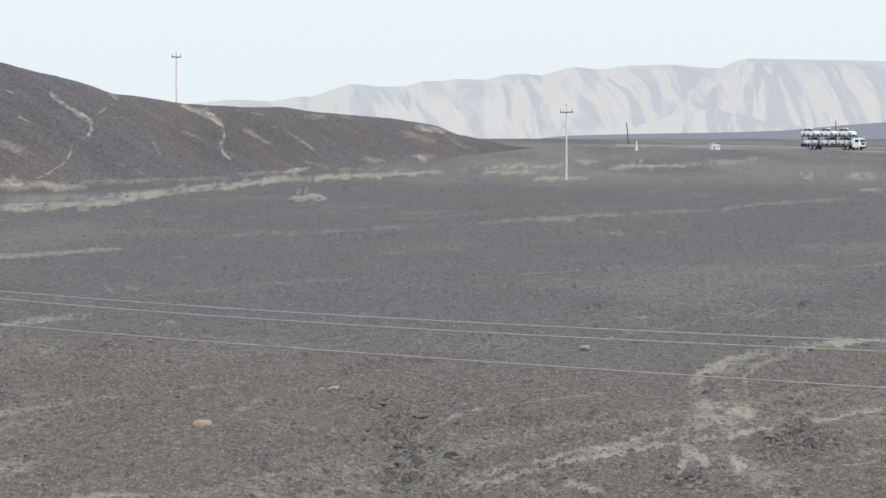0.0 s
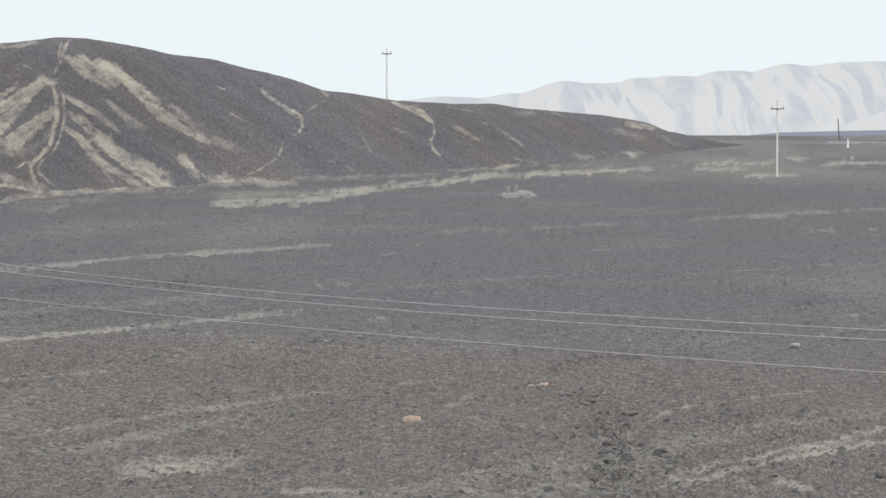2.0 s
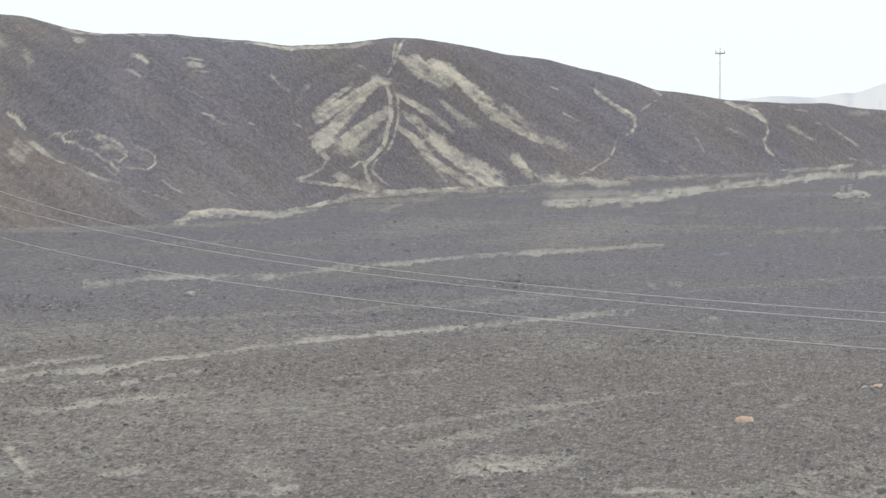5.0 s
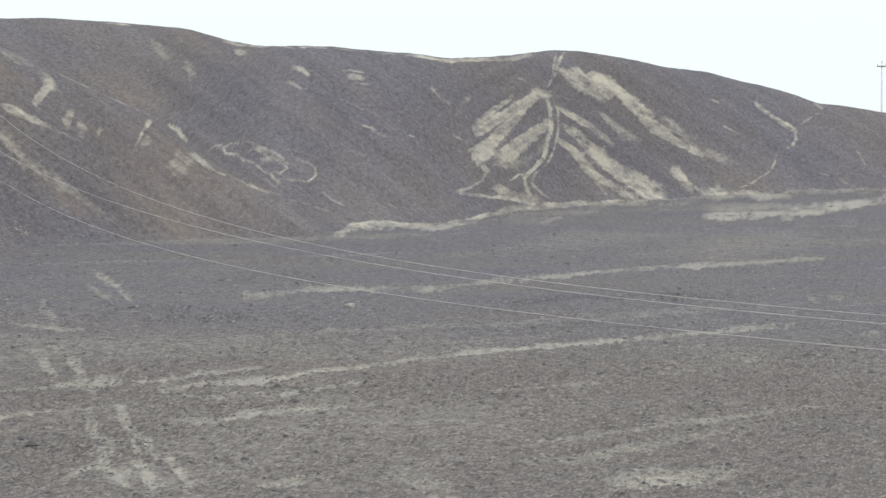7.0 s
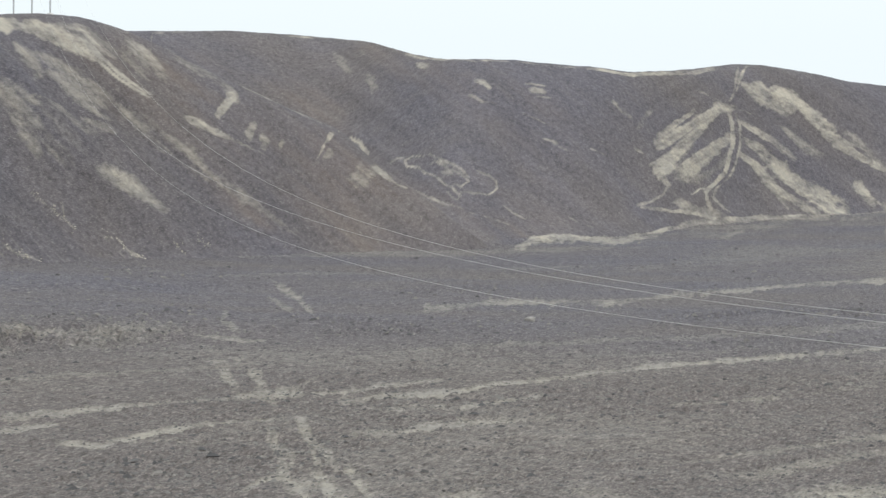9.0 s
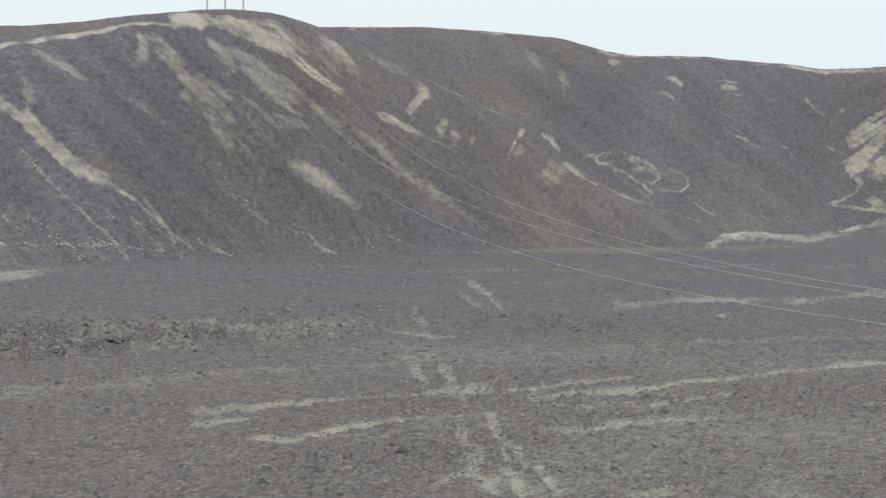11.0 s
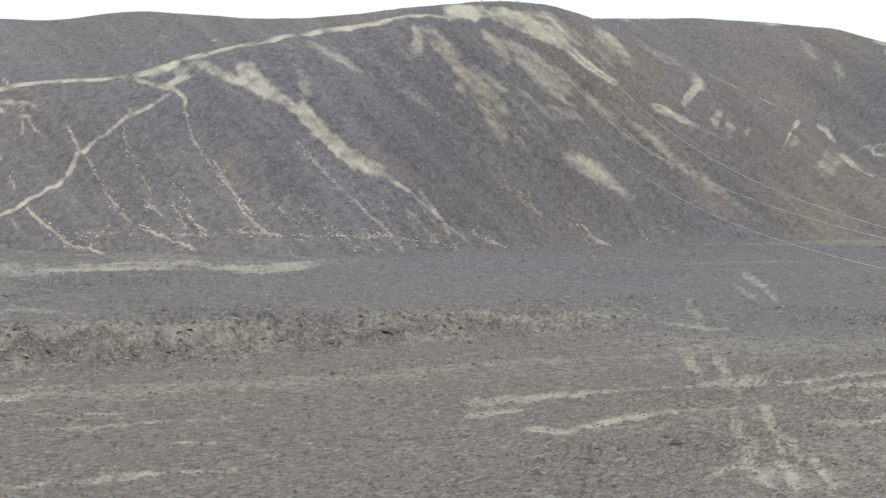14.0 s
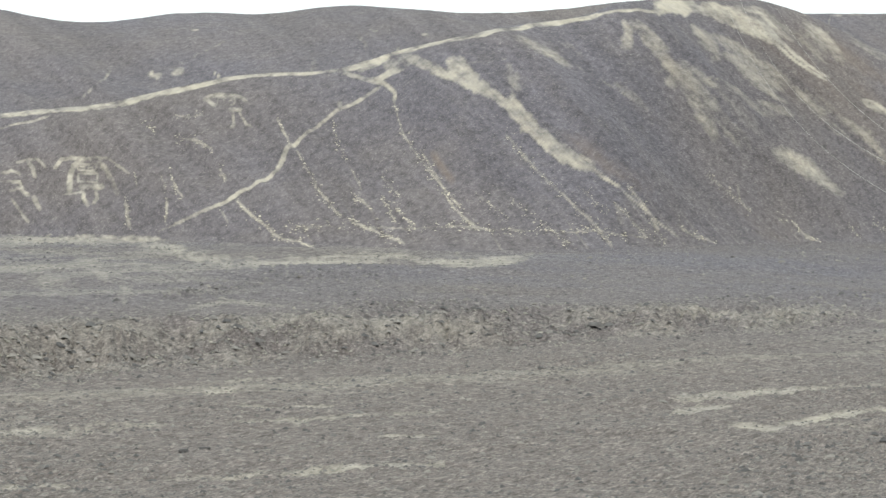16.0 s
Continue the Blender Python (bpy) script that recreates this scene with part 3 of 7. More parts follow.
bare(SAND, 0.60, [(-14.43, 470.8, 0.29), (-14.29, 468.2, 0.29)])
bare(SAND, 0.30, [(-15.37, 487.6, 0.76), (-15.36, 487.6, 0.76)])
bare(SAND, 0.30, [(-15.23, 478.0, 0.67), (-15.10, 469.8, 0.59)])
bare(SAND, 0.25, [(-15.77, 494.8, 0.62), (-15.64, 488.2, 0.61), (-15.50, 481.8, 0.60)])
# line figure
bare(SAND, 0.63, [(-14.31, 437.8, 0.12), (-14.51, 440.2, 0.12), (-14.63, 440.4, 0.12), (-14.60, 437.6, 0.12), (-14.42, 435.6, 0.12), (-14.31, 432.6, 0.11), (-14.15, 430.4, 0.11), (-14.01, 427.0, 0.11), (-13.88, 425.4, 0.11), (-13.77, 422.8, 0.11), (-13.77, 421.4, 0.11), (-13.88, 422.0, 0.11), (-13.95, 424.2, 0.11)])
bare(SAND, 0.58, [(-14.24, 437.4, 0.12), (-14.02, 433.0, 0.11), (-13.88, 431.4, 0.11), (-13.74, 429.8, 0.11), (-13.61, 427.6, 0.11)])
bare(SAND, 0.58, [(-14.22, 434.4, 0.12), (-14.15, 434.2, 0.12), (-13.97, 431.2, 0.11), (-13.88, 428.8, 0.11), (-14.06, 430.6, 0.11)])
bare(SAND, 0.58, [(-13.74, 422.2, 0.11), (-13.74, 423.8, 0.11), (-13.52, 423.8, 0.11), (-13.29, 426.2, 0.11), (-13.16, 429.6, 0.11), (-13.18, 431.4, 0.11), (-13.32, 431.2, 0.11), (-13.47, 430.4, 0.11)])
bare(SAND, 0.53, [(-13.88, 430.0, 0.11), (-13.70, 427.8, 0.11), (-13.61, 426.6, 0.11), (-13.74, 425.0, 0.11), (-13.88, 426.6, 0.11)])
# hill path
bare(SAND, 0.50, [(-17.47, 393.2, 0.10), (-17.33, 393.8, 0.10), (-17.20, 394.6, 0.10), (-17.04, 395.4, 0.10), (-16.89, 396.2, 0.11), (-16.73, 397.4, 0.11), (-16.57, 398.4, 0.11), (-16.45, 399.2, 0.11), (-16.33, 399.8, 0.12), (-16.21, 400.4, 0.12), (-16.06, 401.2, 0.12), (-15.90, 402.2, 0.12), (-15.68, 403.0, 0.13)])
bare(SAND, 0.85, [(-15.68, 403.0, 0.13), (-15.67, 403.0, 0.13)])
bare(SAND, 0.85, [(-15.50, 458.0, 0.19), (-15.32, 453.4, 0.24), (-15.24, 449.6, 0.28)])
bare(SAND, 0.85, [(-15.24, 449.6, 0.28), (-15.23, 449.6, 0.28)])
bare(SAND, 0.85, [(-15.15, 399.4, 0.25), (-15.03, 398.8, 0.25), (-14.86, 398.8, 0.25)])
bare(SAND, 0.75, [(-14.86, 398.8, 0.15), (-14.73, 398.4, 0.14), (-14.59, 399.4, 0.13)])
bare(SAND, 0.75, [(-14.46, 428.2, 0.13), (-14.33, 425.8, 0.12), (-14.19, 423.6, 0.11), (-13.97, 420.0, 0.10)])
bare(SAND, 0.45, [(-15.03, 398.8, 0.12), (-15.02, 398.8, 0.12)])
bare(SAND, 0.45, [(-14.87, 442.0, 0.14), (-14.64, 441.6, 0.14)])
bare(SAND, 0.30, [(-15.22, 398.6, 0.56), (-15.36, 395.2, 0.65), (-15.49, 392.8, 0.73)])
bare(SAND, 0.35, [(-15.09, 398.8, 0.62), (-15.20, 395.8, 0.58), (-15.31, 393.8, 0.53), (-15.45, 392.2, 0.49)])
bare(SAND, 0.30, [(-15.76, 396.2, 0.49), (-15.85, 394.4, 0.39), (-15.94, 392.6, 0.29), (-16.08, 390.4, 0.18)])
# washed shoulder of the front hill
bare(SAND, 0.75, [(-17.35, 389.0, 0.48), (-17.45, 385.4, 0.42), (-17.60, 381.0, 0.36)])
bare(SAND, 0.42, [(-17.51, 389.8, 0.49), (-17.38, 389.8, 0.49), (-17.33, 387.6, 0.48)])
bare(SAND, 0.65, [(-17.05, 385.6, 0.42), (-17.09, 383.2, 0.36), (-17.11, 381.8, 0.30)])
bare(SAND, 0.60, [(-16.88, 385.4, 0.42), (-16.84, 384.8, 0.39), (-16.86, 383.6, 0.36)])
bare(SAND, 0.52, [(-16.57, 389.0, 0.24), (-16.61, 387.0, 0.24)])
bare(SAND, 0.65, [(-15.78, 400.0, 0.25), (-15.85, 397.0, 0.19)])
bare(SAND, 0.48, [(-15.85, 397.6, 0.15), (-15.94, 394.4, 0.15), (-16.03, 391.6, 0.15)])
bare(SAND, 0.80, [(-18.11, 374.2, 0.17), (-17.96, 375.4, 0.26), (-17.78, 376.4, 0.35)])
bare(SAND, 0.75, [(-17.78, 376.4, 0.29), (-17.64, 377.2, 0.26), (-17.51, 377.8, 0.22), (-17.35, 378.8, 0.19), (-17.20, 379.6, 0.15), (-17.02, 381.0, 0.12)])
bare(SAND, 0.48, [(-17.02, 381.0, 0.09), (-16.90, 382.0, 0.10), (-16.78, 383.0, 0.10), (-16.66, 384.0, 0.10), (-16.54, 385.0, 0.10), (-16.42, 386.2, 0.10), (-16.30, 387.2, 0.10)])
bare(SAND, 0.85, [(-20.63, 356.4, 0.28), (-20.50, 357.6, 0.33), (-20.36, 358.6, 0.37), (-20.23, 359.4, 0.42), (-20.10, 360.2, 0.47), (-19.96, 361.2, 0.52), (-19.83, 362.4, 0.56)])
bare(SAND, 0.80, [(-19.87, 362.0, 0.51), (-19.74, 363.2, 0.44), (-19.61, 364.8, 0.37), (-19.50, 365.2, 0.30), (-19.39, 365.8, 0.23)])
bare(SAND, 0.70, [(-19.39, 365.8, 0.23), (-19.27, 366.4, 0.21), (-19.16, 366.8, 0.19), (-19.03, 367.8, 0.17), (-18.90, 368.8, 0.15), (-18.76, 369.8, 0.13), (-18.63, 370.8, 0.12)])
bare(SAND, 0.48, [(-20.05, 363.2, 0.45), (-19.88, 365.6, 0.48), (-19.70, 368.2, 0.52), (-19.56, 367.2, 0.54), (-19.43, 367.0, 0.57)])
bare(SAND, 0.42, [(-19.65, 369.2, 0.58), (-19.54, 369.6, 0.60), (-19.43, 370.2, 0.63), (-19.32, 370.4, 0.66), (-19.21, 370.6, 0.69)])
bare(SAND, 0.48, [(-18.85, 380.0, 0.47), (-18.74, 379.8, 0.47), (-18.63, 379.6, 0.47), (-18.50, 378.6, 0.47)])
bare(SAND, 0.36, [(-18.99, 378.4, 0.59), (-18.90, 377.6, 0.59), (-18.81, 377.0, 0.59), (-18.70, 375.4, 0.58)])
bare(SAND, 0.30, [(-18.41, 470.4, 0.44), (-18.25, 469.6, 0.44), (-18.09, 469.2, 0.44)])
bare(SAND, 0.30, [(-17.96, 390.8, 0.37), (-17.83, 391.0, 0.37)])
bare(SAND, 0.36, [(-18.36, 386.8, 0.48), (-18.23, 387.0, 0.48), (-18.09, 387.4, 0.48), (-17.98, 387.8, 0.48), (-17.86, 388.0, 0.48), (-17.74, 388.4, 0.48)])
bare(SAND, 0.36, [(-17.92, 389.6, 0.55), (-17.76, 390.0, 0.49), (-17.60, 390.4, 0.43), (-17.42, 390.2, 0.36)])
bare(SAND, 0.52, [(-20.54, 348.2, 0.16), (-20.45, 348.4, 0.41), (-20.42, 346.8, 0.65)])
bare(SAND, 0.52, [(-20.67, 347.6, 0.65), (-20.49, 348.4, 0.49), (-20.41, 347.6, 0.32)])
bare(SAND, 0.42, [(-20.41, 351.6, 0.49), (-20.29, 352.6, 0.52), (-20.17, 353.8, 0.55), (-20.05, 354.8, 0.58), (-19.93, 356.0, 0.61), (-19.81, 357.0, 0.64), (-19.70, 358.2, 0.67), (-19.58, 359.2, 0.70), (-19.47, 360.4, 0.73), (-19.36, 361.4, 0.76), (-19.25, 362.4, 0.79)])
bare(SAND, 0.52, [(-19.12, 362.6, 0.56), (-18.98, 363.6, 0.62), (-18.85, 364.4, 0.68), (-18.74, 364.8, 0.74), (-18.63, 365.4, 0.80)])
bare(SAND, 0.52, [(-18.67, 365.2, 0.80), (-18.57, 365.6, 0.78), (-18.46, 366.0, 0.77), (-18.36, 366.6, 0.75), (-18.22, 367.2, 0.74), (-18.09, 367.8, 0.72), (-17.98, 368.0, 0.70), (-17.87, 368.2, 0.69)])
bare(SAND, 0.52, [(-17.91, 367.8, 0.52), (-17.73, 368.2, 0.55), (-17.51, 369.2, 0.58)])
bare(SAND, 0.42, [(-17.51, 369.6, 0.58), (-17.40, 369.8, 0.55), (-17.30, 370.0, 0.53), (-17.19, 370.2, 0.51), (-17.04, 371.0, 0.49), (-16.88, 371.6, 0.46)])
bare(SAND, 0.30, [(-16.92, 371.6, 0.52), (-16.80, 372.2, 0.49), (-16.68, 372.8, 0.46), (-16.56, 373.4, 0.44), (-16.44, 374.0, 0.41), (-16.33, 374.8, 0.38), (-16.21, 375.6, 0.35)])
bare(SAND, 0.48, [(-19.87, 351.2, 0.33), (-19.72, 352.6, 0.31), (-19.56, 354.2, 0.29), (-19.44, 355.6, 0.27), (-19.32, 357.0, 0.24), (-19.20, 358.4, 0.22)])
bare(SAND, 0.36, [(-19.78, 349.2, 0.44), (-19.63, 351.6, 0.41), (-19.47, 353.6, 0.39), (-19.34, 355.0, 0.36), (-19.20, 356.4, 0.33)])
bare(SAND, 0.52, [(-19.34, 347.4, 0.70), (-19.22, 348.4, 0.72), (-19.11, 349.4, 0.73), (-19.00, 350.2, 0.75), (-18.89, 351.0, 0.77)])
bare(SAND, 0.52, [(-18.89, 351.4, 0.66), (-18.76, 352.6, 0.55), (-18.62, 353.6, 0.44), (-18.49, 354.4, 0.33), (-18.35, 355.2, 0.22)])
bare(SAND, 0.52, [(-20.98, 337.4, 0.32), (-20.80, 338.4, 0.40), (-20.63, 340.0, 0.48)])
bare(SAND, 0.52, [(-20.94, 336.6, 0.73), (-20.85, 336.6, 0.75), (-20.76, 336.8, 0.77), (-20.67, 337.0, 0.79), (-20.58, 337.4, 0.81), (-20.47, 337.8, 0.82), (-20.36, 338.4, 0.84)])
bare(SAND, 0.42, [(-20.36, 338.4, 0.63), (-20.22, 338.8, 0.60), (-20.14, 339.2, 0.56), (-20.05, 339.4, 0.53)])
bare(SAND, 0.48, [(-20.71, 338.4, 0.11), (-20.49, 341.2, 0.11), (-20.36, 342.6, 0.11), (-20.23, 344.8, 0.11), (-20.12, 346.0, 0.11), (-20.00, 347.0, 0.11)])
bare(SAND, 0.36, [(-20.09, 339.4, 0.26), (-20.03, 339.4, 0.24), (-19.98, 339.4, 0.21)])
# pale flanks of the front hill
bare(SAND, 0.90, [(-21.34, 344.2, 0.43), (-21.16, 347.6, 0.54), (-20.94, 351.0, 0.66)])
bare(SAND, 0.85, [(-21.34, 346.2, 0.43), (-21.07, 349.8, 0.46), (-20.81, 353.6, 0.50)])
bare(SAND, 0.85, [(-20.76, 353.8, 0.33), (-20.45, 356.2, 0.39), (-20.18, 358.0, 0.45), (-19.91, 360.0, 0.50)])
bare(SAND, 0.75, [(-19.96, 359.6, 0.45), (-19.69, 362.0, 0.34), (-19.51, 363.6, 0.23)])
bare(SAND, 0.70, [(-19.51, 363.8, 0.17), (-19.28, 365.0, 0.16), (-18.97, 367.2, 0.15), (-18.68, 369.6, 0.14)])
bare(SAND, 0.36, [(-20.27, 359.0, 0.67), (-19.96, 361.8, 0.62), (-19.69, 364.6, 0.57)])
bare(SAND, 0.36, [(-19.11, 373.6, 0.58), (-18.88, 373.4, 0.58), (-18.79, 372.2, 0.58)])
bare(SAND, 0.36, [(-18.89, 378.2, 0.53), (-18.62, 378.0, 0.53), (-18.44, 377.2, 0.53)])
bare(SAND, 0.52, [(-21.87, 333.8, 0.31), (-21.81, 333.0, 0.42), (-21.82, 331.0, 0.52)])
bare(SAND, 0.48, [(-21.74, 334.8, 0.52), (-21.51, 335.0, 0.59), (-21.33, 335.2, 0.66), (-21.20, 335.0, 0.73)])
bare(SAND, 0.52, [(-21.24, 334.6, 0.63), (-21.06, 335.2, 0.68), (-21.06, 334.2, 0.73)])
bare(SAND, 0.52, [(-21.06, 334.8, 0.52), (-20.88, 335.6, 0.56), (-20.69, 336.0, 0.59), (-20.51, 337.0, 0.63)])
bare(SAND, 0.52, [(-20.69, 335.8, 0.84), (-20.51, 336.4, 0.68), (-20.42, 335.8, 0.52)])
bare(SAND, 0.42, [(-21.10, 334.6, 0.52), (-20.74, 337.8, 0.47), (-20.39, 341.4, 0.43)])
bare(SAND, 0.52, [(-20.80, 347.6, 0.27), (-20.67, 347.4, 0.51), (-20.53, 347.2, 0.76)])
bare(SAND, 0.52, [(-20.71, 347.2, 0.76), (-20.48, 347.8, 0.60), (-20.41, 347.4, 0.43)])
bare(SAND, 0.42, [(-20.39, 348.0, 0.43), (-20.04, 352.0, 0.55), (-19.72, 356.8, 0.67)])
bare(SAND, 0.42, [(-20.03, 350.8, 0.66), (-19.72, 354.2, 0.72), (-19.41, 358.8, 0.78)])
bare(SAND, 0.42, [(-20.25, 343.6, 0.43), (-19.85, 347.4, 0.43), (-19.53, 351.4, 0.44)])
bare(SAND, 0.52, [(-19.10, 362.6, 0.56), (-18.87, 363.8, 0.68), (-18.65, 365.0, 0.80)])
bare(SAND, 0.52, [(-18.65, 365.0, 0.80), (-18.33, 366.2, 0.76), (-18.06, 366.8, 0.72), (-17.79, 368.0, 0.69)])
bare(SAND, 0.52, [(-19.46, 345.6, 0.59), (-19.21, 348.2, 0.68), (-18.99, 350.4, 0.76)])
bare(SAND, 0.52, [(-18.99, 350.4, 0.66), (-18.72, 352.2, 0.44), (-18.40, 354.2, 0.22)])
bare(SAND, 0.42, [(-19.81, 356.4, 0.33), (-19.50, 360.0, 0.34), (-19.28, 362.0, 0.34)])
bare(SAND, 0.36, [(-23.71, 318.0, 0.35), (-23.44, 317.8, 0.42), (-23.21, 317.8, 0.50)])
bare(SAND, 0.36, [(-23.21, 318.6, 0.40), (-22.94, 320.2, 0.35), (-22.71, 320.4, 0.30)])
bare(SAND, 0.42, [(-22.72, 321.0, 0.15), (-22.44, 321.4, 0.13), (-22.13, 322.4, 0.12), (-21.81, 323.8, 0.10)])
bare(SAND, 0.36, [(-22.90, 324.4, 0.40), (-22.72, 323.8, 0.40), (-22.54, 323.2, 0.40)])
bare(SAND, 0.30, [(-21.99, 323.6, 0.40), (-21.72, 324.8, 0.35), (-21.50, 325.6, 0.30)])
bare(SAND, 0.52, [(-22.22, 322.0, 0.10), (-21.99, 323.0, 0.09), (-21.68, 324.6, 0.08)])
bare(SAND, 0.36, [(-20.11, 340.2, 0.32), (-19.93, 341.0, 0.29), (-19.84, 341.0, 0.27)])
bare(SAND, 0.36, [(-22.39, 311.4, 0.29), (-22.16, 311.2, 0.24), (-21.93, 310.8, 0.19)])
# the broad sand wash
bare(SAND, 0.85, [(-24.86, 309.6, 0.29), (-24.73, 308.6, 0.30), (-24.59, 308.0, 0.32), (-24.46, 307.8, 0.34), (-24.32, 307.8, 0.35), (-24.19, 307.6, 0.37), (-24.05, 307.6, 0.38)])
bare(SAND, 0.75, [(-24.60, 310.4, 0.44), (-24.46, 309.2, 0.55), (-24.37, 308.2, 0.67)])
bare(SAND, 0.85, [(-24.10, 307.6, 0.34), (-23.98, 307.6, 0.32), (-23.87, 307.6, 0.30), (-23.69, 307.4, 0.29)])
bare(SAND, 0.55, [(-23.65, 310.8, 0.58), (-23.59, 309.8, 0.43), (-23.65, 308.2, 0.29)])
bare(SAND, 0.85, [(-23.65, 307.8, 0.58), (-23.56, 307.4, 0.57), (-23.46, 307.2, 0.57), (-23.36, 306.8, 0.57), (-23.26, 306.6, 0.57)])
bare(SAND, 0.80, [(-23.26, 306.6, 0.57), (-23.13, 306.4, 0.56), (-23.01, 306.2, 0.55), (-22.90, 306.0, 0.54), (-22.78, 305.8, 0.52)])
bare(SAND, 0.80, [(-22.92, 306.4, 0.57), (-22.79, 306.2, 0.54), (-22.65, 306.2, 0.50), (-22.51, 306.6, 0.47), (-22.38, 307.0, 0.43)])
bare(SAND, 0.70, [(-22.38, 306.8, 0.19), (-22.27, 307.0, 0.17), (-22.15, 307.2, 0.15), (-22.04, 307.6, 0.13), (-21.93, 308.0, 0.12)])
bare(SAND, 0.50, [(-21.93, 308.0, 0.10), (-21.82, 308.2, 0.10), (-21.72, 308.6, 0.10), (-21.61, 309.0, 0.10), (-21.50, 309.6, 0.10), (-21.40, 310.0, 0.10), (-21.29, 310.6, 0.10), (-21.19, 311.2, 0.10), (-21.08, 312.0, 0.10), (-20.98, 312.6, 0.10)])
bare(SAND, 0.40, [(-24.52, 309.8, 0.08), (-24.38, 310.2, 0.08), (-24.24, 310.8, 0.08), (-24.08, 311.4, 0.08), (-23.92, 312.2, 0.08), (-23.75, 313.2, 0.08)])
bare(SAND, 0.30, [(-23.74, 312.0, 0.39), (-23.65, 310.8, 0.39), (-23.60, 309.6, 0.39)])
# ridge road and the path down
bare(SAND, 1.00, [(-31.72, 315.2, 0.20), (-31.28, 315.0, 0.20), (-30.84, 313.6, 0.20), (-30.40, 313.0, 0.20), (-29.95, 314.2, 0.20)], True)
bare(SAND, 1.00, [(-29.95, 314.2, 0.24), (-29.51, 315.0, 0.23), (-29.06, 315.0, 0.22), (-28.62, 315.2, 0.21), (-28.17, 315.6, 0.20)], True)
bare(SAND, 1.00, [(-28.17, 315.6, 0.15), (-27.82, 315.6, 0.14), (-27.46, 315.2, 0.14), (-26.92, 314.4, 0.13), (-26.39, 314.0, 0.12)], True)
bare(SAND, 1.00, [(-26.39, 314.0, 0.20), (-26.03, 314.0, 0.23), (-25.76, 314.4, 0.26), (-25.58, 315.4, 0.29)], True)
bare(SAND, 0.80, [(-26.03, 313.8, 0.44), (-25.81, 314.4, 0.34), (-25.58, 314.8, 0.25)], True)
bare(SAND, 1.00, [(-25.58, 315.4, 0.20), (-25.32, 315.4, 0.20), (-25.00, 315.6, 0.20), (-24.74, 315.8, 0.20), (-24.42, 316.4, 0.20), (-24.06, 317.8, 0.20), (-23.71, 320.8, 0.20)], True)
bare(SAND, 1.00, [(-23.71, 320.8, 0.20), (-23.35, 325.8, 0.20), (-22.90, 329.2, 0.21), (-22.55, 332.0, 0.21), (-22.32, 333.8, 0.21)], True)
bare(SAND, 0.90, [(-22.32, 333.8, 0.10), (-22.10, 334.8, 0.12), (-21.83, 336.8, 0.13), (-21.52, 340.6, 0.15), (-21.30, 344.2, 0.16)], True)
bare(SAND, 0.50, [(-31.72, 312.4, 0.08), (-31.28, 312.2, 0.08), (-30.93, 312.4, 0.08)], True)
bare(SAND, 0.60, [(-26.39, 313.8, 0.20), (-26.16, 312.4, 0.19), (-25.94, 311.2, 0.19)], True)
bare(SAND, 0.85, [(-25.94, 311.2, 0.19), (-25.76, 310.8, 0.21), (-25.58, 311.4, 0.23), (-25.31, 311.6, 0.24)], True)
bare(SAND, 0.50, [(-25.58, 312.8, 0.49), (-25.31, 313.2, 0.46), (-25.09, 311.4, 0.42), (-24.86, 309.8, 0.39)], True)
bare(SAND, 0.90, [(-25.89, 311.0, 0.19), (-25.67, 310.0, 0.18), (-25.50, 308.2, 0.16), (-25.49, 307.2, 0.14)], True)
bare(SAND, 0.65, [(-25.45, 383.8, 0.18), (-25.31, 315.2, 0.10)], True)
bare(SAND, 0.35, [(-26.12, 388.4, 0.24), (-25.99, 385.2, 0.24), (-25.94, 381.8, 0.24)], True)
bare(SAND, 0.85, [(-25.74, 309.6, 0.14), (-25.93, 309.0, 0.14), (-26.13, 308.0, 0.14), (-26.33, 307.4, 0.14)], True)
bare(SAND, 0.60, [(-26.38, 308.2, 0.24), (-26.33, 307.2, 0.19)], True)
bare(SAND, 0.85, [(-26.33, 307.4, 0.14), (-26.56, 306.2, 0.14), (-26.78, 304.4, 0.14), (-27.00, 303.0, 0.14), (-27.16, 302.0, 0.14)], True)
bare(SAND, 0.90, [(-27.16, 302.2, 0.19), (-27.24, 301.2, 0.19), (-27.27, 300.2, 0.19), (-27.35, 299.0, 0.19)], True)
bare(SAND, 0.80, [(-27.35, 299.0, 0.14), (-27.55, 297.5, 0.13), (-27.80, 296.2, 0.13), (-28.07, 296.0, 0.12), (-28.38, 294.5, 0.12), (-28.64, 294.0, 0.11)], True)
bare(SAND, 0.60, [(-28.64, 294.0, 0.09), (-28.87, 293.6, 0.09), (-29.09, 293.5, 0.08), (-29.22, 293.3, 0.07)], True)
# rills
rill(0.78, [(-27.36, 306.8, 0.09), (-27.23, 304.2, 0.08), (-27.16, 302.6, 0.08)])
rill(0.91, [(-27.04, 301.4, 0.08), (-26.91, 298.7, 0.10), (-26.77, 296.8, 0.11), (-26.72, 295.6, 0.12)])
rill(1.00, [(-26.72, 295.6, 0.12), (-26.54, 293.7, 0.13), (-26.41, 291.9, 0.14), (-26.27, 290.6, 0.15)])
rill(1.00, [(-26.27, 290.6, 0.14), (-26.00, 289.4, 0.13), (-25.73, 288.2, 0.12), (-25.46, 286.5, 0.11), (-25.32, 285.6, 0.10)])
rill(0.72, [(-26.47, 305.4, 0.08), (-26.42, 302.8, 0.08), (-26.24, 299.8, 0.07), (-26.10, 297.2, 0.07), (-26.01, 295.3, 0.07)])
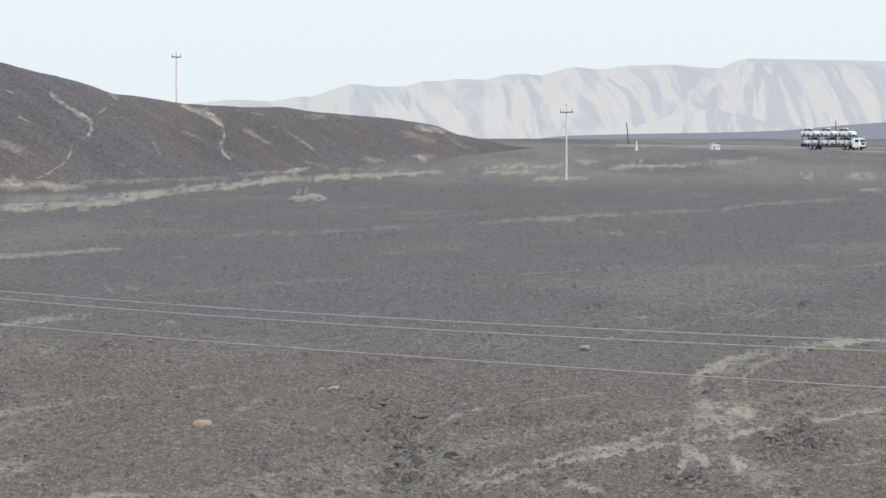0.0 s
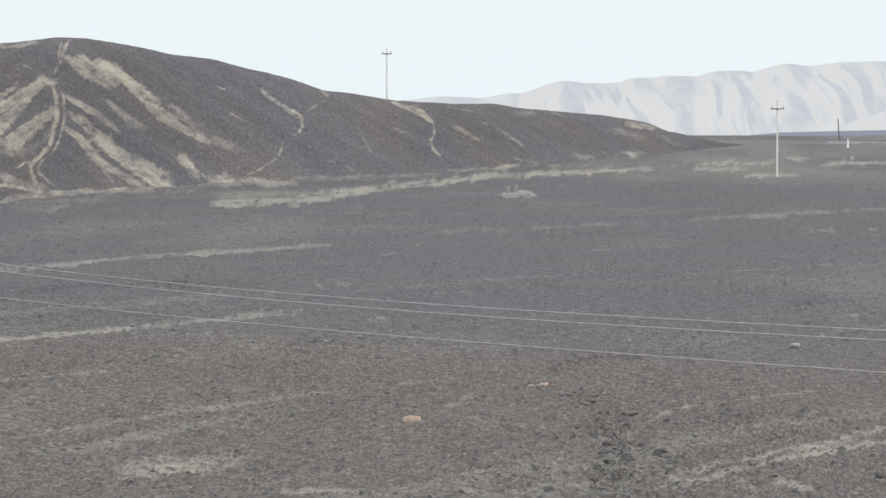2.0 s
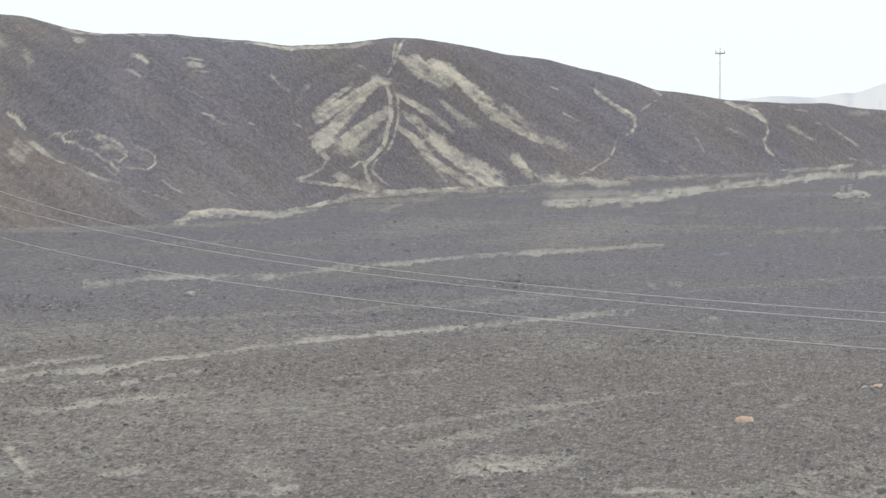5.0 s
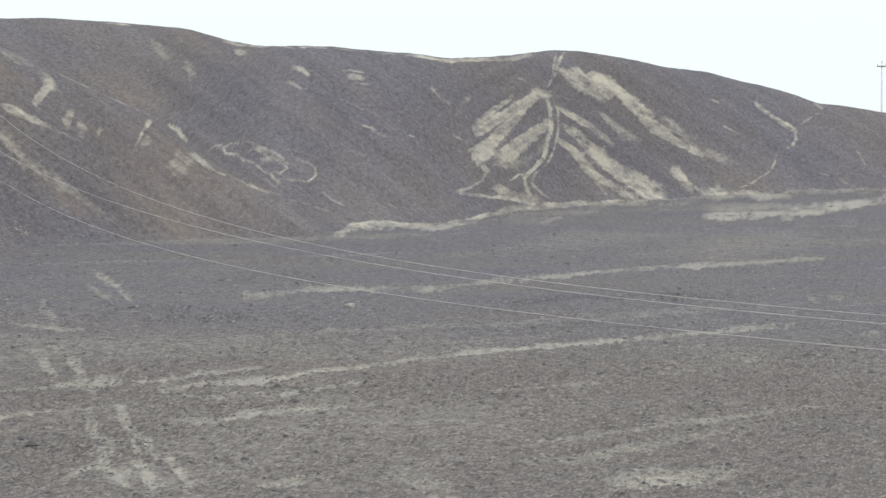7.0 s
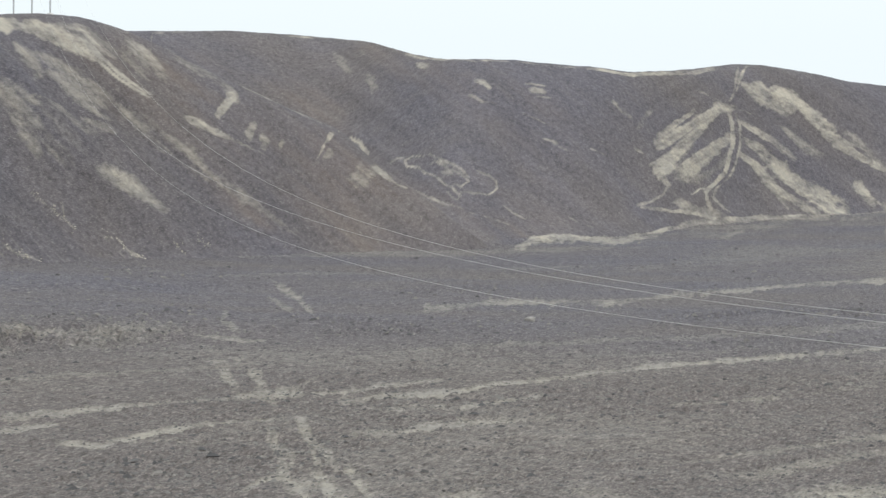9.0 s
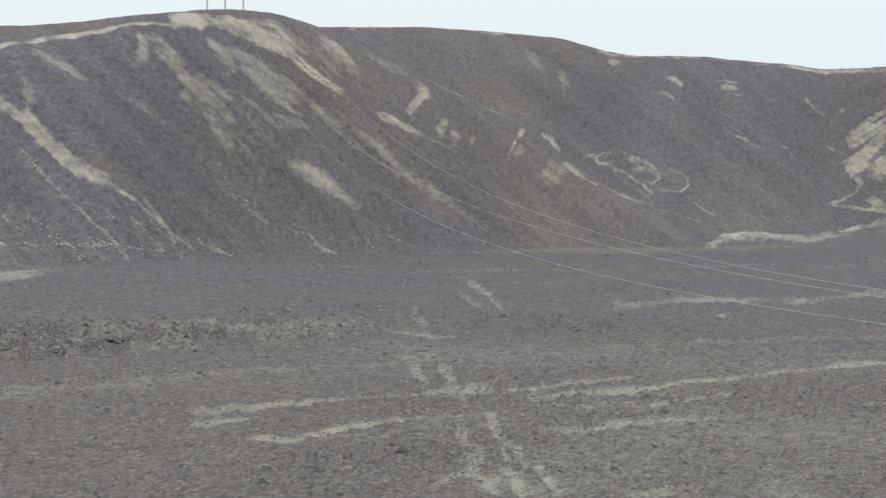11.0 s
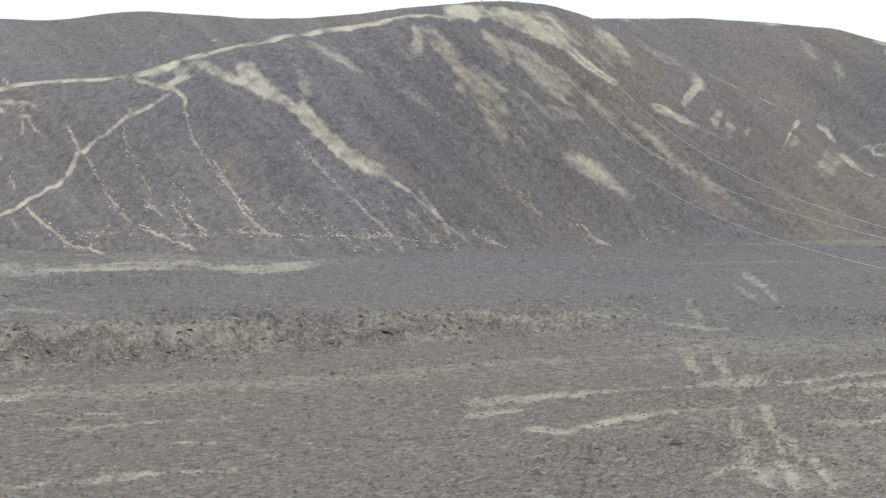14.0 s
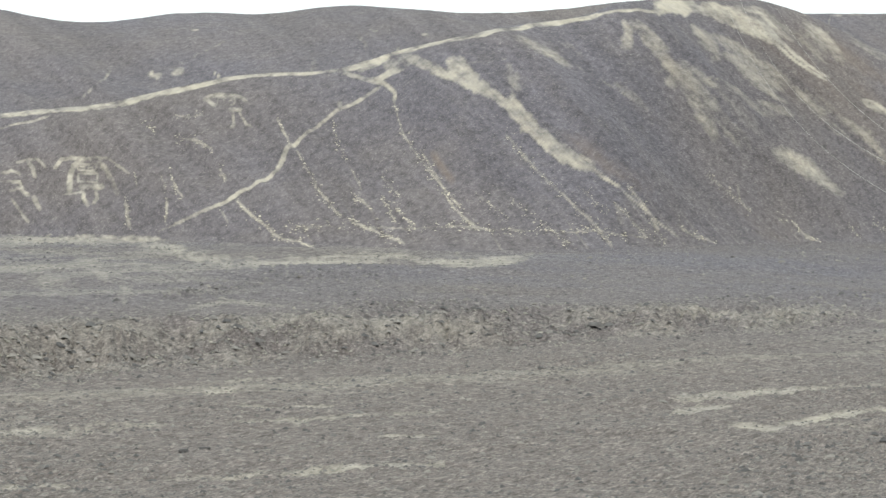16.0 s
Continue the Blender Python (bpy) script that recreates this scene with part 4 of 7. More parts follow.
rill(0.78, [(-25.53, 307.6, 0.09), (-25.46, 305.4, 0.09), (-25.37, 303.2, 0.09), (-25.21, 300.8, 0.08), (-25.03, 298.8, 0.08)])
rill(0.72, [(-25.03, 298.8, 0.08), (-24.84, 296.8, 0.08), (-24.62, 294.6, 0.08), (-24.43, 293.0, 0.08)])
rill(0.72, [(-25.70, 297.6, 0.08), (-25.56, 296.0, 0.09), (-25.38, 294.1, 0.09)])
rill(0.78, [(-25.69, 294.1, 0.08), (-25.56, 292.1, 0.08), (-25.46, 289.8, 0.08)])
rill(0.72, [(-25.47, 292.8, 0.08), (-25.28, 290.3, 0.08), (-25.15, 289.3, 0.08)])
rill(0.78, [(-27.98, 295.3, 0.09), (-27.80, 293.1, 0.09), (-27.57, 291.3, 0.09), (-27.39, 290.1, 0.09)])
rill(0.98, [(-27.45, 290.2, 0.11), (-27.25, 288.9, 0.10), (-26.98, 288.0, 0.10), (-26.76, 284.4, 0.09)])
rill(0.78, [(-26.19, 294.8, 0.09), (-26.01, 293.4, 0.09), (-25.87, 292.1, 0.09)])
rill(0.59, [(-25.07, 300.4, 0.07), (-24.89, 297.9, 0.07), (-24.75, 296.4, 0.07)])
rill(0.85, [(-24.71, 294.9, 0.09), (-24.57, 293.0, 0.11), (-24.39, 291.8, 0.12), (-24.21, 291.1, 0.14)])
rill(0.65, [(-23.73, 304.2, 0.08), (-23.50, 303.4, 0.08), (-23.23, 302.6, 0.08), (-22.91, 301.8, 0.08)])
rill(0.65, [(-22.91, 301.8, 0.08), (-22.59, 301.0, 0.09), (-22.32, 300.6, 0.09), (-22.10, 299.6, 0.09), (-22.00, 298.8, 0.09)])
rill(0.59, [(-23.67, 297.5, 0.07), (-23.40, 296.5, 0.07), (-23.04, 296.0, 0.07)])
rill(0.85, [(-23.04, 296.0, 0.09), (-22.86, 295.3, 0.09), (-22.72, 294.3, 0.09)])
rill(0.65, [(-22.01, 305.4, 0.08), (-21.74, 306.0, 0.08), (-21.47, 306.6, 0.08)])
rill(0.78, [(-21.79, 309.4, 0.08), (-21.57, 309.8, 0.08), (-21.38, 310.0, 0.09), (-21.29, 309.8, 0.10)])
rill(0.78, [(-20.98, 314.2, 0.10), (-20.75, 315.6, 0.11), (-20.53, 317.8, 0.13), (-20.37, 318.8, 0.15)])
rill(0.65, [(-20.54, 329.2, 0.08), (-20.27, 330.6, 0.08), (-20.00, 332.0, 0.08)])
rill(0.78, [(-19.20, 340.4, 0.10), (-19.02, 340.2, 0.11), (-18.75, 340.6, 0.12)])
rill(0.65, [(-18.31, 350.6, 0.09), (-18.22, 350.4, 0.09), (-18.08, 350.2, 0.09)])
rill(0.65, [(-17.96, 355.6, 0.09), (-17.70, 356.4, 0.09)])
rill(0.59, [(-29.05, 300.0, 0.07), (-28.94, 297.4, 0.07), (-28.83, 296.2, 0.07)])
rill(0.72, [(-29.19, 299.4, 0.09), (-29.12, 297.6, 0.09)])
rill(0.78, [(-29.08, 296.4, 0.14), (-29.10, 294.7, 0.11), (-29.12, 293.7, 0.09)])
rill(0.65, [(-29.60, 300.2, 0.09), (-29.56, 298.2, 0.09)])
rill(0.72, [(-29.74, 297.7, 0.14), (-29.72, 295.9, 0.16), (-29.67, 294.3, 0.18)])
rill(0.59, [(-28.27, 300.0, 0.07), (-28.16, 298.3, 0.07)])
rill(0.39, [(-28.24, 294.3, 0.09), (-28.11, 292.1, 0.09)])
rill(0.59, [(-29.51, 309.8, 0.08), (-29.28, 307.8, 0.08)])
rill(0.45, [(-29.02, 309.4, 0.08), (-28.79, 308.4, 0.08), (-28.53, 309.4, 0.08)])
rill(0.52, [(-28.97, 306.4, 0.08), (-28.66, 304.8, 0.08), (-28.39, 302.8, 0.08)])
rill(0.52, [(-27.26, 290.3, 0.07), (-26.36, 289.6, 0.07), (-25.46, 288.7, 0.07), (-24.71, 288.9, 0.07), (-23.67, 292.7, 0.07), (-22.77, 296.5, 0.07), (-21.87, 302.2, 0.08), (-21.16, 309.8, 0.08)])
rill(0.52, [(-24.21, 295.9, 0.07), (-23.94, 295.3, 0.07), (-23.67, 294.9, 0.07)])
rill(0.52, [(-22.60, 303.8, 0.08), (-22.33, 303.4, 0.08), (-22.06, 303.6, 0.08)])
rill(0.52, [(-19.38, 338.2, 0.16), (-19.24, 339.6, 0.16)])
rill(0.52, [(-20.05, 333.8, 0.08), (-20.00, 332.0, 0.08), (-19.82, 332.6, 0.08)])
# patches behind the ridge
bare(SAND, 0.55, [(-30.00, 379.6, 0.18), (-30.09, 375.4, 0.15), (-30.22, 371.6, 0.12)])
bare(SAND, 0.35, [(-30.22, 371.6, 0.12), (-30.40, 369.8, 0.10), (-30.57, 368.2, 0.09)])
bare(SAND, 0.65, [(-29.38, 378.0, 0.18), (-29.20, 377.2, 0.18)])
bare(SAND, 0.65, [(-29.02, 378.0, 0.18), (-28.87, 378.4, 0.24)])
bare(SAND, 0.55, [(-28.37, 377.2, 0.12), (-28.26, 375.2, 0.12)])
bare(SAND, 0.45, [(-26.79, 379.2, 0.35), (-26.81, 315.2, 0.20)])
bare(SAND, 0.50, [(-28.72, 393.8, 0.12), (-28.63, 393.4, 0.12)])
bare(SAND, 0.50, [(-25.09, 388.0, 0.12), (-24.98, 387.0, 0.12)])
bare(SAND, 0.50, [(-25.90, 391.2, 0.12), (-25.78, 390.4, 0.12)])
bare(SAND, 0.40, [(-31.57, 371.2, 0.12), (-31.46, 370.6, 0.12)])
bare(SAND, 0.20, [(-29.07, 378.8, 0.09), (-28.45, 384.6, 0.10), (-28.18, 388.4, 0.10)])
# figures
bare(SAND, 0.68, [(-30.85, 303.8, 0.15), (-30.76, 304.6, 0.15), (-30.61, 304.6, 0.15), (-30.43, 304.0, 0.15), (-30.39, 304.0, 0.15)], True)
bare(SAND, 0.68, [(-30.39, 303.8, 0.15), (-30.26, 303.6, 0.14), (-30.03, 302.8, 0.13), (-29.86, 301.6, 0.12), (-29.69, 300.4, 0.11)], True)
bare(SAND, 0.63, [(-30.63, 300.4, 0.22), (-30.62, 302.0, 0.21), (-30.57, 303.4, 0.20), (-30.48, 303.8, 0.19)], True)
bare(SAND, 0.63, [(-30.17, 302.8, 0.23), (-30.03, 301.4, 0.21), (-29.94, 299.8, 0.20), (-29.87, 298.7, 0.19)], True)
bare(SAND, 0.53, [(-30.52, 303.6, 0.08), (-30.26, 303.0, 0.08), (-30.19, 302.4, 0.08), (-30.23, 302.2, 0.08), (-30.49, 302.8, 0.08), (-30.52, 303.6, 0.08)], True)
bare(SAND, 0.63, [(-30.47, 303.2, 0.06), (-30.39, 303.0, 0.06)], True)
bare(SAND, 0.63, [(-30.33, 302.8, 0.06), (-30.26, 302.6, 0.06)], True)
bare(SAND, 0.58, [(-30.49, 302.4, 0.08), (-30.19, 301.8, 0.08), (-30.19, 300.8, 0.07), (-30.49, 301.4, 0.08), (-30.49, 302.4, 0.08)], True)
bare(SAND, 0.53, [(-30.43, 300.6, 0.22), (-30.12, 300.2, 0.22)], True)
bare(SAND, 0.63, [(-30.40, 299.9, 0.13), (-30.41, 299.2, 0.14), (-30.34, 298.2, 0.15)], True)
bare(SAND, 0.63, [(-30.21, 299.7, 0.13), (-30.19, 298.8, 0.14), (-30.25, 298.1, 0.15)], True)
bare(SAND, 0.53, [(-30.74, 300.4, 0.07), (-30.56, 300.0, 0.07), (-30.39, 300.0, 0.07)], True)
bare(SAND, 0.58, [(-31.72, 305.4, 0.11), (-31.54, 305.8, 0.11), (-31.41, 305.0, 0.11)], True)
bare(SAND, 0.58, [(-31.45, 306.6, 0.11), (-31.28, 306.4, 0.11), (-31.12, 305.6, 0.11), (-31.01, 304.4, 0.11)], True)
bare(SAND, 0.58, [(-31.29, 306.2, 0.15), (-31.20, 305.0, 0.15), (-31.17, 304.0, 0.15)], True)
bare(SAND, 0.53, [(-31.72, 304.4, 0.11), (-31.41, 304.0, 0.11), (-31.36, 303.0, 0.11), (-31.58, 303.0, 0.11)], True)
bare(SAND, 0.53, [(-31.45, 303.2, 0.15), (-31.27, 302.0, 0.15)], True)
bare(SAND, 0.53, [(-31.54, 302.2, 0.11), (-31.36, 299.8, 0.11), (-31.27, 298.9, 0.11)], True)
bare(SAND, 0.42, [(-31.18, 301.4, 0.19), (-31.09, 299.8, 0.15)], True)
bare(SAND, 0.63, [(-28.51, 311.6, 0.17), (-28.42, 312.0, 0.17), (-28.24, 312.0, 0.17), (-28.04, 311.6, 0.16), (-27.90, 310.6, 0.16), (-27.81, 309.4, 0.15)], True)
bare(SAND, 0.58, [(-28.48, 311.6, 0.16), (-28.35, 310.2, 0.15)], True)
bare(SAND, 0.47, [(-28.31, 310.4, 0.08), (-28.30, 311.4, 0.08), (-28.22, 311.4, 0.08), (-28.04, 311.0, 0.08), (-28.02, 310.2, 0.08), (-28.08, 309.8, 0.08), (-28.28, 310.0, 0.08), (-28.31, 310.4, 0.08)], True)
bare(SAND, 0.63, [(-28.22, 310.8, 0.06), (-28.18, 310.6, 0.06)], True)
bare(SAND, 0.63, [(-28.12, 310.6, 0.06), (-28.08, 310.6, 0.06)], True)
bare(SAND, 0.53, [(-28.14, 309.0, 0.15), (-27.92, 308.8, 0.15)], True)
bare(SAND, 0.53, [(-28.06, 308.4, 0.12), (-28.04, 306.4, 0.11), (-28.10, 306.2, 0.11)], True)
bare(SAND, 0.53, [(-27.95, 308.2, 0.12), (-27.85, 306.4, 0.11), (-27.74, 305.8, 0.11)], True)
# low hill with the pole
bare(SAND, 0.75, [(-6.20, 592.6, 0.28), (-6.07, 591.6, 0.32), (-5.89, 591.8, 0.37)])
bare(SAND, 0.75, [(-5.89, 591.8, 0.37), (-5.76, 592.0, 0.34), (-5.65, 592.4, 0.31), (-5.58, 592.2, 0.28)])
bare(SAND, 0.70, [(-5.58, 592.8, 0.28), (-5.56, 589.8, 0.23), (-5.62, 586.6, 0.18)])
bare(SAND, 0.35, [(-5.62, 586.6, 0.15), (-5.76, 583.0, 0.15), (-5.86, 581.2, 0.14)])
bare(SAND, 0.70, [(-5.86, 581.2, 0.18), (-5.89, 577.8, 0.20), (-5.94, 574.4, 0.21)])
bare(SAND, 0.45, [(-5.94, 574.4, 0.16), (-6.07, 570.4, 0.15), (-6.25, 565.4, 0.15), (-6.47, 560.2, 0.14)])
bare(SAND, 0.45, [(-5.22, 604.4, 0.15), (-5.36, 599.8, 0.15), (-5.49, 595.4, 0.15)])
bare(SAND, 0.60, [(-5.27, 609.4, 0.19), (-5.15, 608.8, 0.19)])
bare(SAND, 0.50, [(-6.73, 576.2, 0.16), (-6.60, 577.0, 0.16), (-6.42, 577.8, 0.16)])
bare(SAND, 0.35, [(-7.00, 564.0, 0.62), (-6.82, 565.6, 0.62), (-6.64, 566.6, 0.62)])
bare(SAND, 0.55, [(-6.80, 556.6, 0.43), (-6.73, 554.6, 0.43)])
bare(SAND, 0.50, [(-6.91, 581.2, 0.16), (-6.77, 582.6, 0.16)])
bare(SAND, 0.75, [(-4.14, 622.8, 0.24), (-3.97, 624.2, 0.36), (-3.80, 627.0, 0.49)])
bare(SAND, 0.75, [(-3.80, 627.0, 0.59), (-3.64, 629.2, 0.49), (-3.51, 630.4, 0.39)])
bare(SAND, 0.75, [(-3.51, 630.4, 0.26), (-3.46, 628.0, 0.23), (-3.53, 621.8, 0.19)])
bare(SAND, 0.65, [(-3.53, 621.8, 0.19), (-3.48, 620.4, 0.19), (-3.35, 620.6, 0.19), (-3.22, 621.4, 0.19)])
bare(SAND, 0.35, [(-3.48, 640.8, 0.20), (-3.08, 651.6, 0.20), (-2.86, 658.4, 0.21)])
bare(SAND, 0.35, [(-4.15, 609.8, 0.38), (-3.93, 612.8, 0.29)])
bare(SAND, 0.35, [(-3.17, 640.0, 0.40), (-2.95, 644.0, 0.35), (-2.68, 649.0, 0.30)])
bare(SAND, 0.45, [(-2.50, 662.2, 0.25), (-2.28, 666.0, 0.23), (-2.05, 668.8, 0.21)])
bare(SAND, 0.40, [(-2.77, 655.8, 0.20), (-2.59, 659.8, 0.21)])
bare(SAND, 0.30, [(-4.73, 602.4, 0.15), (-4.60, 599.2, 0.15), (-4.47, 595.8, 0.15)])
bare(SAND, 0.50, [(-4.87, 584.6, 0.27), (-4.71, 584.2, 0.18)])
bare(SAND, 0.50, [(-5.18, 583.2, 0.18), (-5.05, 583.8, 0.18)])
bare(SAND, 0.50, [(-2.19, 657.6, 0.25), (-2.01, 662.4, 0.25), (-1.83, 664.4, 0.25)])
bare(SAND, 0.30, [(-2.19, 680.2, 0.64), (-1.83, 696.8, 0.65), (-1.47, 709.4, 0.66)])
bare(SAND, 0.25, [(-0.75, 724.6, 0.90), (-0.39, 735.2, 0.92), (0.00, 747.6, 0.93)])
bare(SAND, 0.60, [(-0.39, 742.8, 0.69), (-0.17, 749.4, 0.58), (0.00, 754.8, 0.47)])
bare(SAND, 0.35, [(0.05, 752.0, 0.59), (0.32, 759.0, 0.59), (0.59, 771.4, 0.60)])
bare(SAND, 0.60, [(-0.39, 720.0, 0.45), (-0.26, 722.0, 0.34)])
bare(SAND, 0.30, [(-1.29, 687.2, 0.75), (-0.57, 712.8, 0.78), (-0.04, 734.8, 0.80)])
# tracks under the hills
bare(SAND, 1.00, [(-7.00, 465.6, 0.29), (-6.56, 467.2, 0.27), (-6.12, 475.4, 0.25), (-5.67, 481.6, 0.23)])
bare(SAND, 1.00, [(-5.76, 479.6, 0.37), (-5.23, 501.8, 0.36), (-4.69, 516.0, 0.35), (-4.34, 536.2, 0.33)])
bare(SAND, 1.00, [(-4.34, 536.2, 0.33), (-3.80, 554.8, 0.32), (-3.26, 566.0, 0.31), (-2.73, 589.8, 0.30), (-2.19, 599.0, 0.28)])
bare(SAND, 1.00, [(-2.19, 599.0, 0.28), (-1.65, 611.8, 0.27), (-1.11, 621.8, 0.26), (-0.57, 628.6, 0.25), (0.00, 632.0, 0.24)])
bare(SAND, 0.65, [(-4.78, 501.6, 0.16), (-4.34, 520.8, 0.16), (-3.80, 541.2, 0.17), (-3.17, 560.4, 0.17)])
bare(SAND, 0.45, [(-7.00, 496.0, 0.62), (-6.47, 502.6, 0.60), (-5.85, 502.2, 0.57), (-5.23, 506.6, 0.55)])
bare(SAND, 0.78, [(-7.00, 548.6, 0.34), (-6.47, 557.0, 0.30), (-5.67, 553.0, 0.26)])
bare(SAND, 0.52, [(-7.00, 550.4, 0.69), (-6.56, 556.2, 0.56), (-5.94, 564.2, 0.44)])
bare(SAND, 0.45, [(-5.67, 568.6, 0.35), (-4.33, 586.2, 0.32), (-3.26, 602.6, 0.28)])
bare(SAND, 0.98, [(-2.50, 639.4, 0.24), (-2.32, 648.2, 0.24), (-2.14, 654.2, 0.24)])
bare(SAND, 0.52, [(-3.26, 615.8, 0.29), (-2.55, 635.8, 0.30)])
bare(SAND, 0.52, [(-2.01, 653.6, 0.20), (-1.20, 653.6, 0.20), (0.00, 657.2, 0.20), (1.04, 668.6, 0.21)])
bare(SAND, 1.00, [(0.45, 664.6, 0.25), (1.04, 668.6, 0.25), (1.58, 676.4, 0.25), (1.94, 684.2, 0.26)])
bare(SAND, 0.91, [(0.50, 632.0, 0.20), (1.04, 639.0, 0.20), (1.49, 642.8, 0.20)])
bare(SAND, 0.98, [(1.31, 602.0, 0.23), (1.76, 599.0, 0.22), (2.30, 605.4, 0.23)])
bare(SAND, 0.78, [(2.03, 713.0, 0.33), (2.47, 704.6, 0.22)])
bare(SAND, 0.98, [(2.65, 661.2, 0.27), (3.01, 676.6, 0.27), (3.55, 676.8, 0.26), (4.08, 692.8, 0.26)])
bare(SAND, 0.65, [(4.17, 692.8, 0.32), (4.62, 709.6, 0.33), (5.15, 735.8, 0.34)])
bare(SAND, 0.91, [(5.64, 620.0, 0.29), (5.87, 606.8, 0.28)])
bare(SAND, 0.91, [(6.40, 620.4, 0.39), (6.84, 614.0, 0.29)])
bare(SAND, 0.78, [(6.58, 542.6, 0.15), (7.00, 540.4, 0.15)])
bare(SAND, 0.45, [(0.14, 405.8, 0.19), (0.68, 416.0, 0.19), (1.22, 426.6, 0.20), (1.94, 426.8, 0.20), (2.65, 441.8, 0.21), (3.55, 453.6, 0.21), (4.26, 457.8, 0.21)])
bare(SAND, 0.45, [(4.26, 457.8, 0.21), (4.98, 479.2, 0.21), (5.69, 492.8, 0.20), (6.40, 502.6, 0.19)])
bare(SAND, 0.59, [(2.30, 391.6, 0.12), (2.66, 388.6, 0.12), (2.88, 385.6, 0.12)])
bare(SAND, 0.59, [(3.19, 390.2, 0.12), (3.55, 390.4, 0.12)])
bare(SAND, 0.39, [(-3.62, 375.4, 0.18), (-2.91, 387.0, 0.18), (-2.19, 383.8, 0.18), (-1.47, 393.0, 0.18), (-0.75, 402.6, 0.19), (0.00, 409.2, 0.19)])
# bare spots on the plain
bare(SAND, 0.55, [(-6.74, 224.6, 0.10), (-6.30, 227.6, 0.09), (-5.94, 228.8, 0.08), (-5.63, 230.0, 0.07)])
bare(SAND, 0.50, [(-3.45, 249.7, 0.08), (-3.18, 252.9, 0.08), (-2.86, 256.1, 0.08)])
bare(SAND, 0.60, [(-4.59, 222.5, 0.07), (-4.23, 224.3, 0.07)])
bare(SAND, 0.50, [(-5.36, 265.6, 0.17), (-5.23, 262.8, 0.16)])
bare(SAND, 0.60, [(-4.98, 266.3, 0.21), (-4.83, 265.3, 0.21)])
bare(SAND, 0.50, [(-4.34, 328.2, 0.10), (-4.07, 334.8, 0.10)])
bare(SAND, 0.45, [(-6.88, 184.7, 0.06), (-6.57, 187.2, 0.06)])
bare(SAND, 0.50, [(-6.35, 191.2, 0.18), (-6.17, 194.0, 0.15), (-5.99, 197.3, 0.12)])
bare(SAND, 0.45, [(2.93, 225.2, 0.06), (3.28, 226.0, 0.06)])
bare(SAND, 0.40, [(1.58, 223.7, 0.06), (1.94, 224.4, 0.06)])
bare(SAND, 0.35, [(2.84, 209.6, 0.06), (3.55, 214.3, 0.06), (4.18, 224.9, 0.06), (4.80, 233.8, 0.07)])
bare(SAND, 0.45, [(6.41, 216.4, 0.05), (6.58, 210.7, 0.05)])
bare(SAND, 0.50, [(-3.40, 152.0, 0.12), (-3.09, 157.1, 0.11), (-2.78, 161.9, 0.10)])
bare(SAND, 0.35, [(-2.91, 165.4, 0.31), (-2.55, 167.1, 0.26), (-2.01, 168.8, 0.21)])
bare(SAND, 0.50, [(-3.40, 151.1, 0.05), (-3.09, 148.2, 0.05), (-2.64, 144.6, 0.05)])
bare(SAND, 0.40, [(-2.64, 144.6, 0.05), (-2.28, 140.2, 0.04), (-1.83, 136.5, 0.04)])
bare(SAND, 0.40, [(-1.65, 135.5, 0.06), (-1.12, 138.1, 0.06), (-0.76, 143.3, 0.07)])
bare(SAND, 0.50, [(-0.58, 142.5, 0.07), (-0.31, 144.8, 0.08), (0.00, 147.5, 0.09)])
bare(SAND, 0.55, [(0.00, 147.5, 0.09), (0.14, 150.4, 0.09), (0.41, 152.9, 0.08), (0.73, 154.8, 0.07)])
bare(SAND, 0.45, [(0.73, 154.8, 0.05), (1.31, 157.2, 0.05), (1.94, 161.2, 0.05), (2.48, 162.6, 0.05), (2.93, 164.7, 0.05)])
# turning place
bare(SAND, 1.00, [(7.01, 207.0, 0.10), (6.76, 205.3, 0.10), (6.41, 203.6, 0.10), (6.05, 201.3, 0.09)])
bare(SAND, 0.96, [(6.05, 201.3, 0.09), (5.70, 198.2, 0.11), (5.34, 195.6, 0.12), (4.98, 192.1, 0.13), (4.63, 187.5, 0.15)])
bare(SAND, 1.00, [(4.63, 187.5, 0.18), (4.32, 181.7, 0.19), (4.14, 176.8, 0.20), (4.02, 172.9, 0.22)])
bare(SAND, 0.65, [(6.23, 200.9, 0.13), (5.70, 194.7, 0.13), (5.34, 189.0, 0.13), (4.99, 183.2, 0.14), (4.81, 177.0, 0.14)])
bare(SAND, 0.45, [(4.81, 185.3, 0.40), (4.54, 178.9, 0.36), (4.36, 172.9, 0.32)])
bare(SAND, 0.65, [(4.81, 181.0, 0.08), (4.79, 169.3, 0.08), (4.85, 160.7, 0.08)])
bare(SAND, 0.52, [(4.05, 165.6, 0.41), (4.09, 157.3, 0.42), (4.05, 151.2, 0.42)])
bare(SAND, 0.45, [(4.50, 169.2, 0.37), (4.54, 160.6, 0.35), (4.50, 151.3, 0.33)])
bare(SAND, 1.00, [(3.96, 156.3, 0.10), (4.23, 157.0, 0.11), (4.45, 155.2, 0.12)])
bare(SAND, 1.00, [(4.50, 153.4, 0.12), (4.72, 153.4, 0.13), (4.94, 152.9, 0.14)])
bare(SAND, 0.72, [(4.00, 149.8, 0.12), (4.27, 150.4, 0.12), (4.63, 148.5, 0.12)])
bare(SAND, 0.45, [(4.00, 148.3, 0.46), (3.96, 141.6, 0.44), (3.96, 134.4, 0.42)])
bare(SAND, 0.45, [(4.54, 147.1, 0.46), (4.50, 139.2, 0.43), (4.54, 132.2, 0.41)])
